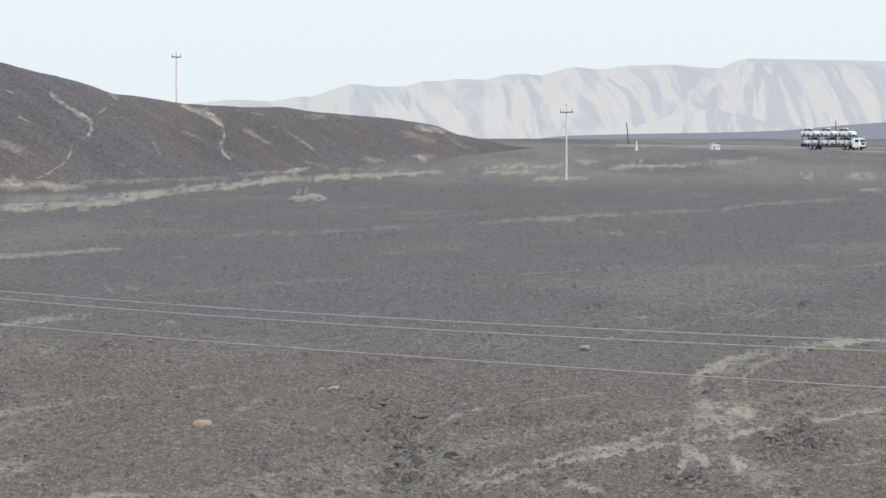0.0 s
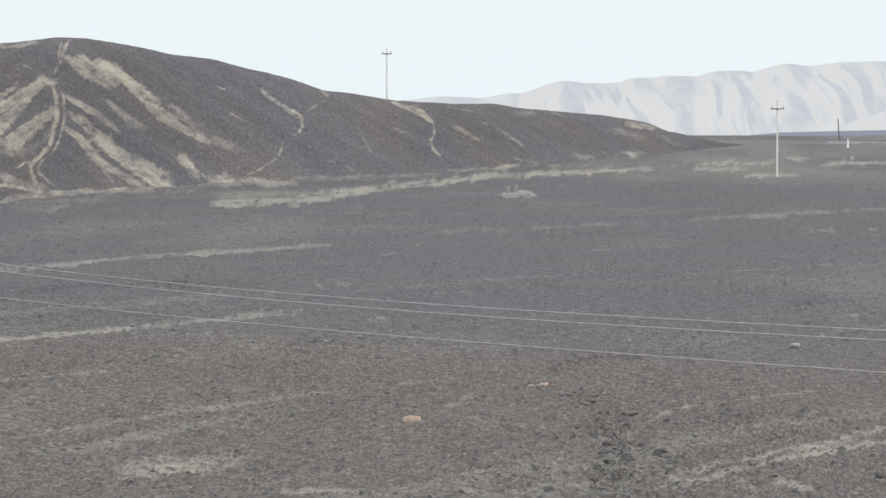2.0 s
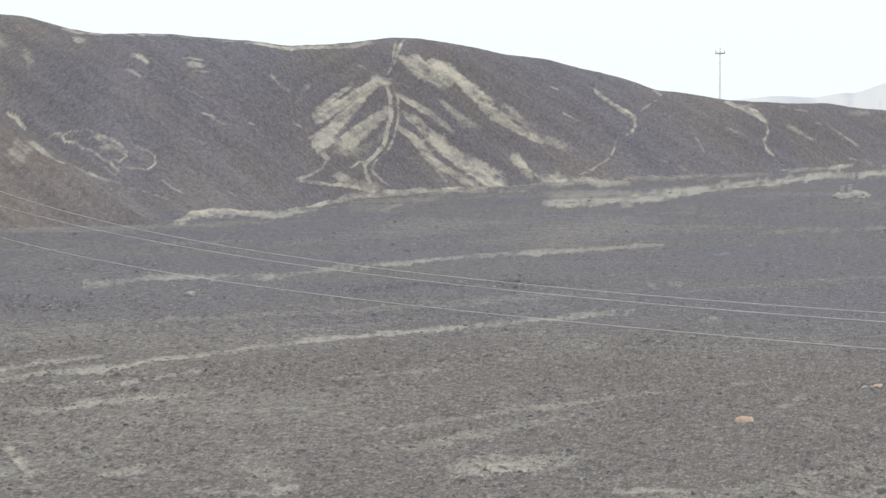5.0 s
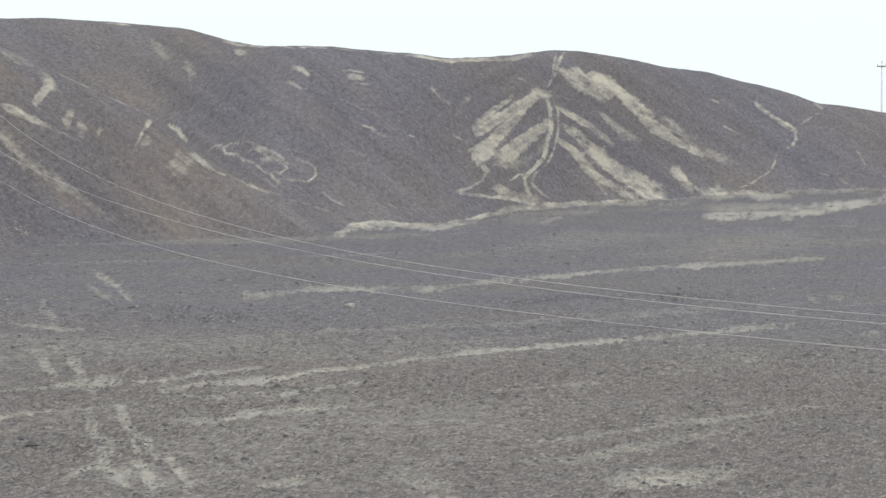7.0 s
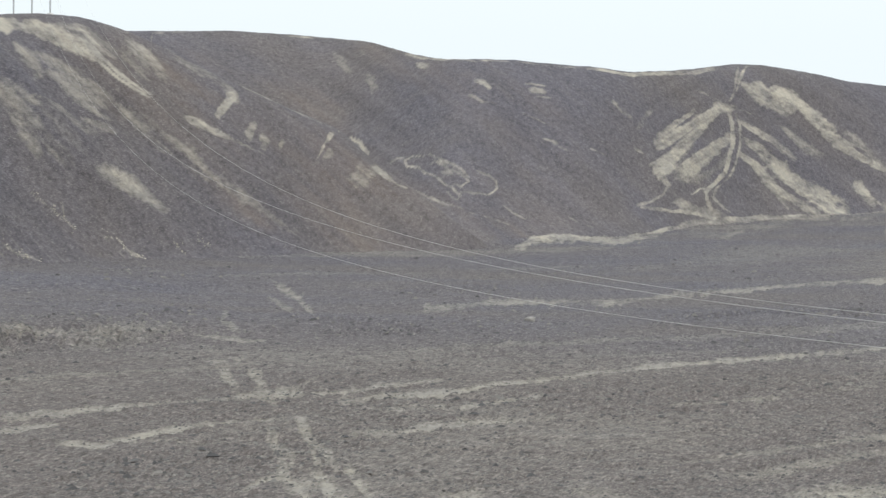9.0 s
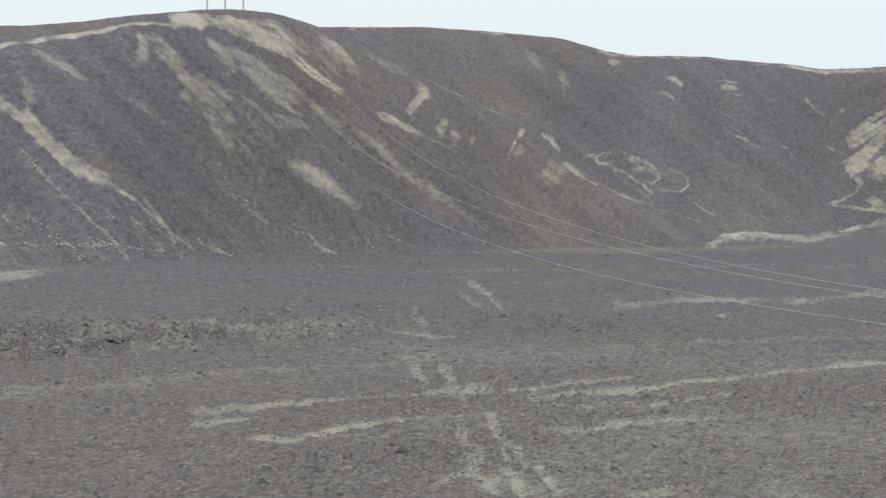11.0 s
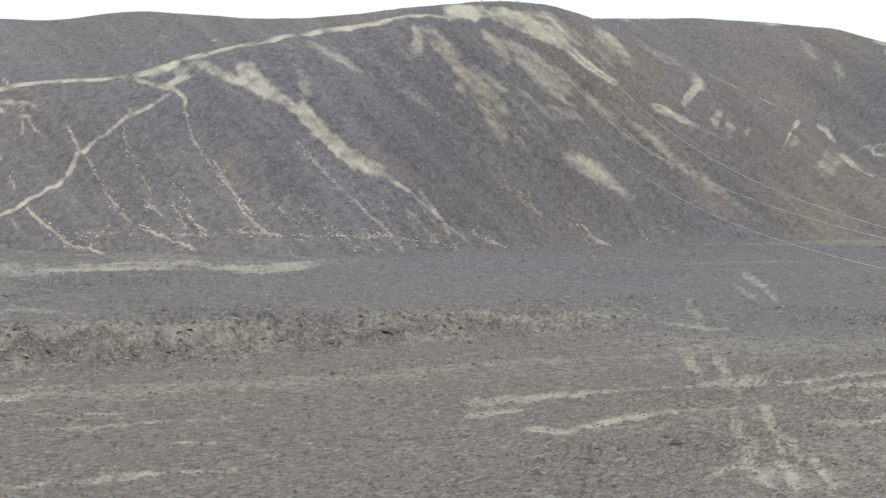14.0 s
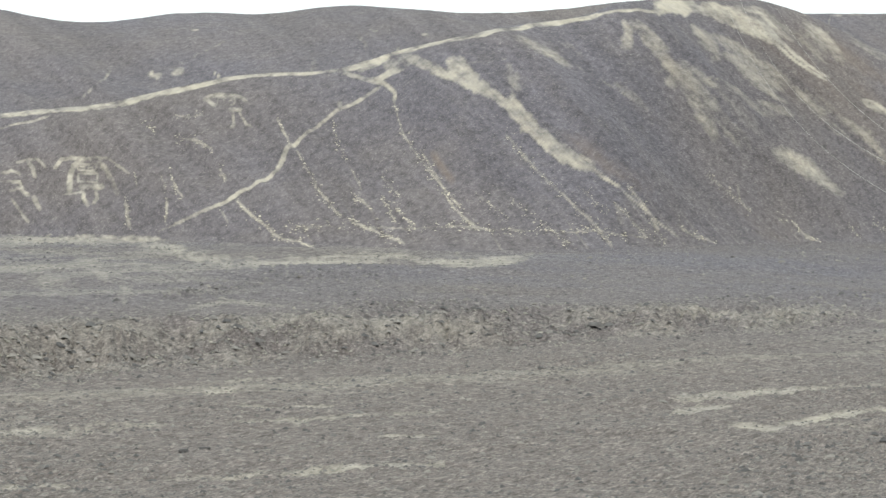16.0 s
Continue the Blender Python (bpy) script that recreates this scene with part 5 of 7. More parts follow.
bare(SAND, 1.00, [(7.02, 155.3, 0.07), (6.59, 153.3, 0.07), (6.15, 150.6, 0.07), (5.70, 148.4, 0.07)])
bare(SAND, 1.00, [(5.70, 148.4, 0.07), (5.26, 146.1, 0.07), (4.81, 143.4, 0.07), (4.36, 141.2, 0.07), (3.83, 139.1, 0.07)])
bare(SAND, 1.00, [(3.83, 139.1, 0.07), (3.29, 136.6, 0.06), (2.75, 133.7, 0.06), (2.30, 131.4, 0.06)])
bare(SAND, 1.00, [(2.30, 131.4, 0.07), (1.85, 129.7, 0.07), (1.40, 126.5, 0.07), (0.95, 122.9, 0.07), (0.50, 121.2, 0.06), (0.05, 119.8, 0.06)])
bare(SAND, 0.90, [(4.27, 147.6, 0.07), (3.74, 144.2, 0.07), (3.20, 140.3, 0.07), (2.66, 136.5, 0.06), (2.12, 134.1, 0.06)])
bare(SAND, 0.90, [(2.12, 134.1, 0.06), (1.58, 130.7, 0.06), (1.13, 127.9, 0.06), (0.68, 124.4, 0.06), (0.14, 122.6, 0.06)])
bare(SAND, 0.45, [(3.56, 140.3, 0.22), (2.84, 135.4, 0.19), (2.12, 130.8, 0.16)])
bare(SAND, 0.96, [(3.96, 135.5, 0.15), (4.10, 133.2, 0.12), (4.19, 131.0, 0.10)])
bare(SAND, 0.96, [(4.63, 134.5, 0.17), (4.72, 129.0, 0.14), (4.90, 124.9, 0.12)])
bare(SAND, 0.84, [(4.72, 127.9, 0.18), (5.08, 123.9, 0.20), (5.44, 119.8, 0.22)])
bare(SAND, 0.72, [(3.83, 141.6, 0.13), (3.87, 134.3, 0.12), (3.74, 125.7, 0.10)])
bare(SAND, 0.59, [(4.63, 131.1, 0.33), (5.08, 124.9, 0.35), (5.71, 120.3, 0.37)])
bare(SAND, 0.59, [(5.44, 134.6, 0.06), (5.39, 128.0, 0.06), (5.53, 122.1, 0.06)])
bare(SAND, 0.72, [(1.94, 123.5, 0.08), (2.30, 122.0, 0.07), (2.57, 120.2, 0.06)])
bare(SAND, 0.66, [(1.31, 123.5, 0.12), (1.58, 119.7, 0.10), (1.72, 117.9, 0.09)])
bare(SAND, 0.72, [(5.88, 128.6, 0.04), (6.24, 130.4, 0.04), (6.77, 132.3, 0.04), (7.02, 132.8, 0.04)])
bare(SAND, 0.65, [(6.59, 136.1, 0.08), (7.02, 137.9, 0.09)])
bare(SAND, 0.90, [(-2.02, 118.9, 0.09), (-1.66, 120.2, 0.09), (-1.30, 122.7, 0.08), (-1.03, 125.4, 0.08)])
bare(SAND, 0.72, [(-5.96, 118.1, 0.06), (-5.24, 119.1, 0.06), (-4.53, 118.6, 0.06), (-3.63, 119.5, 0.06), (-2.82, 118.7, 0.06), (-2.02, 118.9, 0.06)])
bare(SAND, 0.78, [(-7.02, 127.4, 0.20), (-6.75, 128.4, 0.18), (-6.44, 126.2, 0.16)])
# vehicle tracks
bare(SAND, 0.66, [(-17.74, 212.9, 0.23), (-17.63, 204.6, 0.23), (-17.50, 196.9, 0.24), (-17.41, 187.5, 0.23)])
bare(SAND, 0.66, [(-17.41, 187.5, 0.18), (-17.31, 181.0, 0.18), (-17.27, 175.0, 0.19)])
bare(SAND, 0.66, [(-17.38, 214.1, 0.20), (-17.23, 204.6, 0.20), (-17.05, 194.5, 0.20), (-16.91, 185.3, 0.20)])
bare(SAND, 0.72, [(-16.91, 185.3, 0.20), (-16.82, 179.0, 0.20), (-16.73, 173.1, 0.19)])
bare(SAND, 1.00, [(-17.31, 175.0, 0.08), (-17.00, 175.8, 0.09), (-16.64, 177.0, 0.10), (-16.28, 177.9, 0.11)])
bare(SAND, 0.84, [(-16.96, 178.2, 0.17), (-16.73, 175.8, 0.15), (-16.46, 178.2, 0.14)])
bare(SAND, 0.54, [(-16.37, 179.1, 0.06), (-16.02, 187.7, 0.06), (-15.66, 194.8, 0.06)])
bare(SAND, 0.66, [(-16.77, 155.9, 0.15), (-16.68, 148.5, 0.15), (-16.62, 143.1, 0.16)])
bare(SAND, 0.66, [(-16.62, 143.1, 0.16), (-16.55, 136.8, 0.15), (-16.47, 132.2, 0.14)])
bare(SAND, 0.66, [(-16.33, 160.7, 0.15), (-16.15, 152.9, 0.15), (-16.06, 148.5, 0.16)])
bare(SAND, 0.78, [(-16.06, 148.5, 0.16), (-15.83, 141.8, 0.15), (-15.69, 136.9, 0.15)])
bare(SAND, 0.72, [(-16.12, 145.8, 0.09), (-16.01, 139.3, 0.10), (-15.92, 134.5, 0.10)])
bare(SAND, 0.60, [(-16.55, 145.7, 0.07), (-16.37, 140.5, 0.08), (-16.41, 135.7, 0.08)])
bare(SAND, 0.84, [(-16.46, 135.2, 0.08), (-16.64, 133.3, 0.08), (-16.91, 131.1, 0.08), (-17.13, 127.9, 0.08)])
bare(SAND, 0.90, [(-16.50, 133.3, 0.10), (-16.32, 129.0, 0.10), (-16.10, 124.9, 0.10)])
bare(SAND, 1.00, [(-16.01, 134.5, 0.17), (-15.87, 130.1, 0.17), (-15.74, 124.9, 0.18)])
bare(SAND, 0.96, [(-15.51, 136.9, 0.15), (-15.33, 131.2, 0.15), (-15.15, 125.3, 0.16)])
bare(SAND, 0.48, [(-16.55, 131.1, 0.33), (-16.19, 129.0, 0.32), (-15.65, 131.2, 0.33)])
bare(SAND, 0.42, [(-16.19, 132.2, 0.29), (-15.65, 126.9, 0.28), (-15.11, 124.9, 0.27)])
bare(SAND, 0.72, [(-16.69, 297.0, 0.14), (-16.47, 295.2, 0.16), (-16.20, 267.5, 0.17)])
bare(SAND, 0.54, [(-16.78, 280.5, 0.22), (-16.56, 266.6, 0.21), (-16.42, 258.0, 0.20)])
bare(SAND, 0.54, [(-16.56, 291.9, 0.23), (-16.29, 276.9, 0.22), (-16.07, 254.6, 0.20)])
bare(SAND, 0.42, [(-17.45, 254.8, 0.20), (-17.50, 238.6, 0.19), (-17.27, 230.0, 0.18)])
bare(SAND, 0.66, [(-21.02, 215.6, 0.10), (-20.48, 218.9, 0.09), (-19.77, 222.0, 0.08)])
bare(SAND, 0.66, [(-19.77, 222.0, 0.08), (-19.06, 225.3, 0.08), (-18.44, 225.2, 0.07), (-17.90, 227.2, 0.07)])
bare(SAND, 0.60, [(-17.90, 227.2, 0.08), (-17.45, 225.1, 0.08), (-16.83, 224.0, 0.07)])
bare(SAND, 0.48, [(-18.44, 215.7, 0.08), (-17.99, 218.2, 0.07), (-17.45, 218.9, 0.07)])
bare(SAND, 0.72, [(-21.01, 160.1, 0.10), (-20.57, 161.4, 0.10), (-20.13, 162.3, 0.10)])
bare(SAND, 0.84, [(-20.13, 162.3, 0.10), (-19.68, 164.0, 0.09), (-19.15, 165.7, 0.09), (-18.34, 169.3, 0.08)])
bare(SAND, 0.72, [(-18.34, 169.3, 0.05), (-17.72, 172.3, 0.05), (-17.18, 174.2, 0.05)])
bare(SAND, 0.84, [(-16.28, 175.9, 0.05), (-15.66, 178.0, 0.06), (-15.12, 181.4, 0.06), (-14.40, 185.4, 0.06), (-14.00, 187.3, 0.06)])
bare(SAND, 0.54, [(-15.65, 174.0, 0.05), (-14.94, 176.1, 0.05), (-14.00, 181.2, 0.06)])
bare(SAND, 0.78, [(-21.01, 155.4, 0.07), (-20.57, 156.6, 0.06), (-20.12, 157.5, 0.05)])
bare(SAND, 0.90, [(-19.32, 148.5, 0.07), (-18.88, 150.8, 0.07), (-18.34, 154.3, 0.07), (-17.98, 155.8, 0.07)])
bare(SAND, 0.84, [(-17.98, 155.8, 0.07), (-17.45, 158.0, 0.07), (-16.91, 159.4, 0.06), (-16.55, 160.0, 0.05)])
bare(SAND, 0.66, [(-20.12, 147.2, 0.07), (-19.68, 146.9, 0.06), (-19.23, 147.1, 0.05)])
bare(SAND, 0.48, [(-18.70, 149.0, 0.06), (-18.16, 148.5, 0.05), (-17.45, 147.9, 0.05)])
bare(SAND, 0.60, [(-15.29, 165.3, 0.06), (-14.76, 167.8, 0.06), (-14.00, 170.9, 0.06)])
bare(SAND, 0.54, [(-15.65, 150.9, 0.06), (-15.11, 152.1, 0.06), (-14.57, 153.1, 0.06)])
bare(SAND, 0.54, [(-14.57, 156.1, 0.10), (-14.00, 158.5, 0.10)])
# sandy strip along the western foot
bare(SAND, 0.80, [(-31.71, 288.5, 0.18), (-31.18, 289.4, 0.20), (-30.65, 288.2, 0.21), (-29.93, 293.3, 0.23)])
bare(SAND, 0.75, [(-29.93, 293.3, 0.23), (-29.22, 285.4, 0.27), (-28.77, 269.0, 0.29)])
bare(SAND, 0.80, [(-29.13, 273.5, 0.26), (-28.59, 258.7, 0.28), (-27.97, 250.6, 0.31)])
bare(SAND, 0.80, [(-27.97, 250.6, 0.27), (-27.07, 256.4, 0.25), (-26.17, 266.7, 0.24), (-25.46, 263.7, 0.21)])
bare(SAND, 0.80, [(-26.35, 271.6, 0.21), (-25.46, 272.4, 0.19), (-24.70, 264.1, 0.16), (-24.02, 268.5, 0.15), (-23.30, 282.5, 0.13)])
bare(SAND, 0.70, [(-24.70, 259.9, 0.20), (-24.11, 259.8, 0.16), (-23.39, 272.9, 0.13)])
bare(SAND, 0.50, [(-29.49, 278.3, 0.43), (-28.77, 263.5, 0.45), (-28.15, 255.0, 0.48)])
bare(SAND, 0.50, [(-30.56, 263.3, 0.57), (-30.20, 239.5, 0.52), (-30.02, 221.3, 0.48)])
bare(SAND, 0.45, [(-29.93, 231.5, 0.36), (-29.66, 209.8, 0.33), (-29.79, 199.9, 0.31)])
bare(SAND, 0.35, [(-31.53, 236.9, 0.59), (-31.00, 223.1, 0.56), (-30.55, 214.7, 0.54)])
bare(SAND, 0.45, [(-31.08, 219.6, 0.14), (-30.82, 207.4, 0.13)])
# strips on the western plain
bare(SAND, 0.42, [(-28.68, 196.3, 0.18), (-27.96, 203.8, 0.17), (-27.24, 199.3, 0.16)])
bare(SAND, 0.54, [(-27.33, 190.8, 0.09), (-26.52, 192.3, 0.09), (-26.16, 194.2, 0.09)])
bare(SAND, 0.54, [(-28.31, 185.5, 0.09), (-27.69, 187.7, 0.09), (-27.06, 190.2, 0.09)])
bare(SAND, 0.48, [(-30.37, 179.9, 0.08), (-29.83, 183.2, 0.09), (-29.30, 186.8, 0.09)])
bare(SAND, 0.72, [(-28.13, 167.3, 0.08), (-27.68, 168.9, 0.07), (-27.23, 170.9, 0.05)])
bare(SAND, 0.72, [(-28.48, 161.0, 0.08), (-27.95, 161.5, 0.08)])
bare(SAND, 0.84, [(-28.03, 152.7, 0.06), (-27.41, 151.9, 0.05), (-26.87, 152.4, 0.05), (-26.42, 152.8, 0.05)])
bare(SAND, 0.90, [(-31.69, 138.7, 0.13), (-31.15, 139.7, 0.13), (-30.62, 139.2, 0.13), (-30.09, 141.8, 0.13)])
bare(SAND, 0.72, [(-30.09, 141.3, 0.11), (-29.64, 143.2, 0.09), (-29.10, 143.2, 0.07)])
bare(SAND, 0.60, [(-28.12, 144.7, 0.05), (-27.40, 145.4, 0.05), (-26.68, 146.2, 0.05), (-25.97, 148.0, 0.06), (-24.67, 150.8, 0.06)])
bare(SAND, 0.72, [(-25.69, 138.7, 0.04), (-25.24, 139.3, 0.04), (-24.67, 139.5, 0.04)])
bare(SAND, 0.72, [(-29.10, 123.0, 0.08), (-28.56, 124.0, 0.08), (-28.11, 123.7, 0.08), (-27.40, 125.2, 0.08)])
bare(SAND, 0.78, [(-27.40, 125.2, 0.06), (-26.86, 126.3, 0.06), (-26.32, 127.2, 0.06), (-25.42, 128.7, 0.06), (-24.66, 130.0, 0.06)])
bare(SAND, 0.60, [(-31.68, 119.2, 0.06), (-31.15, 120.1, 0.06), (-30.52, 120.5, 0.06)])
bare(SAND, 0.54, [(-30.97, 119.7, 0.04), (-30.26, 121.6, 0.05), (-29.45, 122.8, 0.05)])
# rust-stained slopes
bare(RUSTY, 0.50, [(-24.89, 299.6, 0.28), (-24.71, 297.8, 0.28), (-24.57, 296.5, 0.28)])
bare(RUSTY, 0.35, [(-21.20, 335.2, 0.47), (-21.01, 335.2, 0.47), (-20.74, 336.8, 0.47)])
bare(RUSTY, 0.30, [(-22.79, 307.8, 0.67), (-22.07, 309.0, 0.67), (-21.44, 313.2, 0.68)])
bare(RUSTY, 0.40, [(-16.03, 391.2, 0.73), (-15.67, 391.8, 0.79), (-15.31, 392.6, 0.86)])
bare(RUSTY, 0.35, [(-18.72, 378.8, 0.83), (-18.09, 381.4, 0.83), (-17.47, 384.6, 0.84)])
bare(RUSTY, 0.35, [(-18.00, 367.0, 0.69), (-17.28, 368.8, 0.69), (-16.74, 370.8, 0.69)])
bare(RUSTY, 0.30, [(-1.65, 696.8, 0.87), (-0.75, 720.8, 0.90), (0.14, 745.6, 0.93)])
# bare strips between the tracks and the gully
bare(SAND, 0.85, [(-8.46, 125.3, 0.20), (-7.74, 126.8, 0.20), (-6.58, 128.9, 0.20)])
bare(SAND, 0.65, [(-8.01, 127.8, 0.22), (-7.02, 129.9, 0.20), (-6.13, 131.8, 0.17)])
bare(SAND, 0.72, [(-14.28, 267.5, 0.13), (-12.68, 279.5, 0.13), (-11.42, 276.7, 0.14), (-10.44, 292.2, 0.14), (-9.36, 303.5, 0.15), (-8.01, 322.6, 0.15), (-6.67, 332.1, 0.16), (-5.14, 349.2, 0.16)])
bare(SAND, 0.85, [(-15.62, 173.8, 0.07), (-13.84, 178.7, 0.07), (-11.88, 192.6, 0.08), (-10.62, 200.7, 0.08), (-9.36, 207.5, 0.08), (-7.56, 216.1, 0.09), (-5.59, 230.3, 0.09)])
bare(SAND, 0.91, [(-15.09, 163.5, 0.08), (-13.84, 166.6, 0.08), (-12.95, 171.8, 0.08)])
bare(SAND, 0.72, [(-13.84, 158.2, 0.12), (-13.13, 159.0, 0.12)])
bare(SAND, 0.78, [(-15.62, 151.2, 0.07), (-14.56, 155.2, 0.07), (-12.95, 159.5, 0.08), (-11.70, 163.2, 0.08)])
bare(SAND, 0.52, [(-10.44, 170.1, 0.05), (-8.46, 177.0, 0.06), (-6.67, 187.6, 0.06)])
bare(SAND, 0.65, [(-14.03, 125.4, 0.10), (-13.31, 126.6, 0.10)])
bare(SAND, 0.39, [(-12.06, 128.1, 0.30), (-10.98, 123.9, 0.29)])
bare(SAND, 0.65, [(-11.34, 119.8, 0.15), (-10.98, 120.1, 0.15)])
bare(SAND, 0.39, [(-12.96, 120.3, 0.11), (-11.34, 117.9, 0.09)])
bare(SAND, 0.7, [(-14.94, 165.6, 0.06), (-14.04, 168.6, 0.06), (-12.96, 173.3, 0.07), (-12.43, 176.6, 0.07)])
bare(SAND, 0.5, [(-15.48, 152.6, 0.07), (-14.04, 157.4, 0.07), (-12.96, 160.8, 0.08), (-11.62, 164.5, 0.08)])
bare(SAND, 0.6, [(-14.58, 155.8, 0.10), (-13.41, 158.2, 0.10), (-12.96, 161.5, 0.10)])
bare(SAND, 0.5, [(-14.23, 265.6, 0.17), (-13.24, 275.7, 0.17), (-12.43, 281.6, 0.18)])
bare(SAND, 0.5, [(-12.79, 188.7, 0.07), (-11.17, 198.9, 0.08)])
# stony washes, banks and gullies
ROCKY = np.zeros(Z.shape)
bare(ROCKY, 0.6, [(-10.62, 254.2, 0.16), (-8.82, 267.5, 0.16), (-7.38, 265.9, 0.17), (-6.22, 267.8, 0.17)])
bare(ROCKY, 0.60, [(-29.12, 207.6, 0.19), (-28.32, 212.8, 0.23), (-27.69, 225.1, 0.28)])
bare(ROCKY, 0.50, [(-27.96, 228.2, 0.28), (-27.07, 237.5, 0.32), (-26.17, 239.0, 0.35), (-25.45, 243.8, 0.38)])
bare(ROCKY, 0.60, [(-26.17, 201.7, 0.28), (-25.45, 206.3, 0.29), (-24.69, 204.9, 0.29), (-24.01, 209.6, 0.29)])
bare(ROCKY, 0.35, [(-30.37, 178.7, 0.06), (-29.03, 187.3, 0.06), (-27.69, 189.9, 0.06), (-26.34, 198.3, 0.06), (-24.69, 214.6, 0.07)])
bare(ROCKY, 0.35, [(-27.50, 173.8, 0.05), (-26.34, 182.4, 0.06), (-25.44, 185.0, 0.06), (-24.68, 187.6, 0.06)])
bare(ROCKY, 0.30, [(-31.68, 134.4, 0.04), (-31.33, 134.9, 0.04)])
bare(ROCKY, 0.35, [(-31.15, 119.7, 0.05), (-29.90, 122.0, 0.05), (-28.74, 123.6, 0.05), (-27.22, 124.6, 0.05), (-26.14, 127.5, 0.05)])
bare(ROCKY, 0.50, [(-20.48, 226.3, 0.21), (-19.24, 233.8, 0.24), (-18.35, 245.1, 0.28), (-17.54, 254.3, 0.32)])
bare(ROCKY, 0.50, [(-16.56, 245.3, 0.31), (-16.02, 242.7, 0.30), (-15.30, 242.0, 0.30), (-14.58, 239.8, 0.30)])
bare(ROCKY, 0.60, [(-16.02, 232.1, 0.18), (-15.30, 235.9, 0.18), (-14.76, 232.6, 0.18), (-14.01, 240.0, 0.19)])
bare(ROCKY, 0.40, [(-14.77, 291.1, 0.36), (-14.01, 297.6, 0.37), (-12.97, 304.6, 0.38)])
bare(ROCKY, 0.25, [(-18.07, 162.3, 0.05), (-17.27, 164.7, 0.05), (-16.73, 167.5, 0.05)])
bare(ROCKY, 0.25, [(-16.01, 177.1, 0.06), (-14.76, 182.7, 0.06)])
bare(ROCKY, 0.50, [(-2.28, 165.3, 0.26), (-1.83, 166.0, 0.23), (-1.47, 163.5, 0.20)])
bare(ROCKY, 0.50, [(-1.29, 161.9, 0.30), (-0.85, 157.9, 0.32), (-0.76, 152.9, 0.33)])
bare(ROCKY, 0.60, [(-0.85, 157.9, 0.39), (-0.58, 150.3, 0.37), (-0.85, 141.5, 0.35)])
bare(ROCKY, 0.70, [(-0.76, 139.7, 0.39), (-0.49, 132.2, 0.37), (-0.85, 127.9, 0.36)])
bare(ROCKY, 0.40, [(-4.34, 162.2, 0.08), (-3.45, 163.7, 0.08), (-2.73, 168.9, 0.08)])
bare(ROCKY, 0.45, [(-1.65, 174.4, 0.22), (-1.11, 182.6, 0.25), (-0.58, 185.1, 0.27), (0.00, 188.5, 0.29)])
bare(ROCKY, 0.40, [(0.32, 203.9, 0.25), (0.86, 206.6, 0.26), (1.49, 212.2, 0.26)])
bare(ROCKY, 0.50, [(2.12, 241.7, 0.34), (2.48, 238.1, 0.33), (2.66, 249.5, 0.35)])
bare(ROCKY, 0.40, [(1.04, 146.6, 0.32), (1.76, 149.5, 0.33), (2.66, 148.1, 0.32), (3.29, 144.1, 0.31)])
bare(ROCKY, 0.40, [(1.04, 138.8, 0.26), (1.76, 140.1, 0.26), (2.39, 141.4, 0.26)])
bare(ROCKY, 0.60, [(5.08, 140.6, 0.31), (5.52, 142.0, 0.33), (6.15, 140.8, 0.35)])
bare(ROCKY, 0.50, [(4.99, 134.5, 0.25), (5.52, 137.0, 0.26), (5.97, 134.8, 0.25)])
bare(ROCKY, 0.55, [(3.74, 127.8, 0.24), (4.10, 125.8, 0.24), (3.56, 122.7, 0.23)])
bare(ROCKY, 0.35, [(-6.13, 126.2, 0.10), (-5.86, 124.1, 0.10), (-5.69, 125.1, 0.10)])
bare(ROCKY, 0.30, [(1.40, 163.5, 0.05), (2.30, 165.3, 0.05), (3.02, 166.1, 0.05)])
bare(ROCKY, 0.40, [(-3.62, 294.7, 0.09), (-3.00, 299.0, 0.09), (-2.10, 302.4, 0.09), (-1.47, 320.8, 0.10), (-0.75, 327.4, 0.10)])
bare(ROCKY, 0.40, [(0.86, 360.6, 0.11), (1.40, 357.8, 0.11), (1.94, 363.4, 0.11)])
bare(ROCKY, 0.35, [(4.98, 288.8, 0.09), (5.69, 292.3, 0.09), (6.23, 300.4, 0.09)])
bare(ROCKY, 0.30, [(-3.17, 461.6, 0.14), (-2.91, 465.6, 0.15)])
GA, GZ = GRID_AZ[:, :N_VIEW], Z_SMOOTH[:, :N_VIEW]
gx, gy, gr = GX[:, :N_VIEW], GY[:, :N_VIEW], RINGS[:, :N_VIEW]
up = UPHILL[:, :N_VIEW]
edge_band = np.exp(-((gr - lookup(SCARP_R, GA)) / 6.5) ** 2) * step(0.1, 1.0, lookup(SCARP_H, GA)) * (up <= 0)
ROCKY[:, :N_VIEW] = np.maximum(ROCKY[:, :N_VIEW], 0.7 * edge_band)
slump = (1 - step(-29.5, -26.5, GA)) * step(218, 232, gr) * (up <= 0)
ROCKY[:, :N_VIEW] = np.maximum(ROCKY[:, :N_VIEW], 0.16 * slump)
# strips on the plain are broken up by drifted gravel
SAND[:, :N_VIEW] *= np.where(up > 0, np.clip(0.82 + 0.4 * fbm(gx * 1.3, GZ * 1.3 + gy * 0.2, 68, 3), 0.35, 1.0), np.clip(0.8 + 0.5 * fbm(gx * 0.35, gy * 0.10, 79, 3) + 0.35 * fbm(va * 16, ve * 22, 109, 2), 0.2, 1.0))
patchy = fbm(gx * 0.5, gy * 0.14, 71, 3) * 0.5 + 0.5
SAND[:, :N_VIEW] = np.maximum(SAND[:, :N_VIEW], (0.44 * edge_band + 0.55 * slump) * patchy)
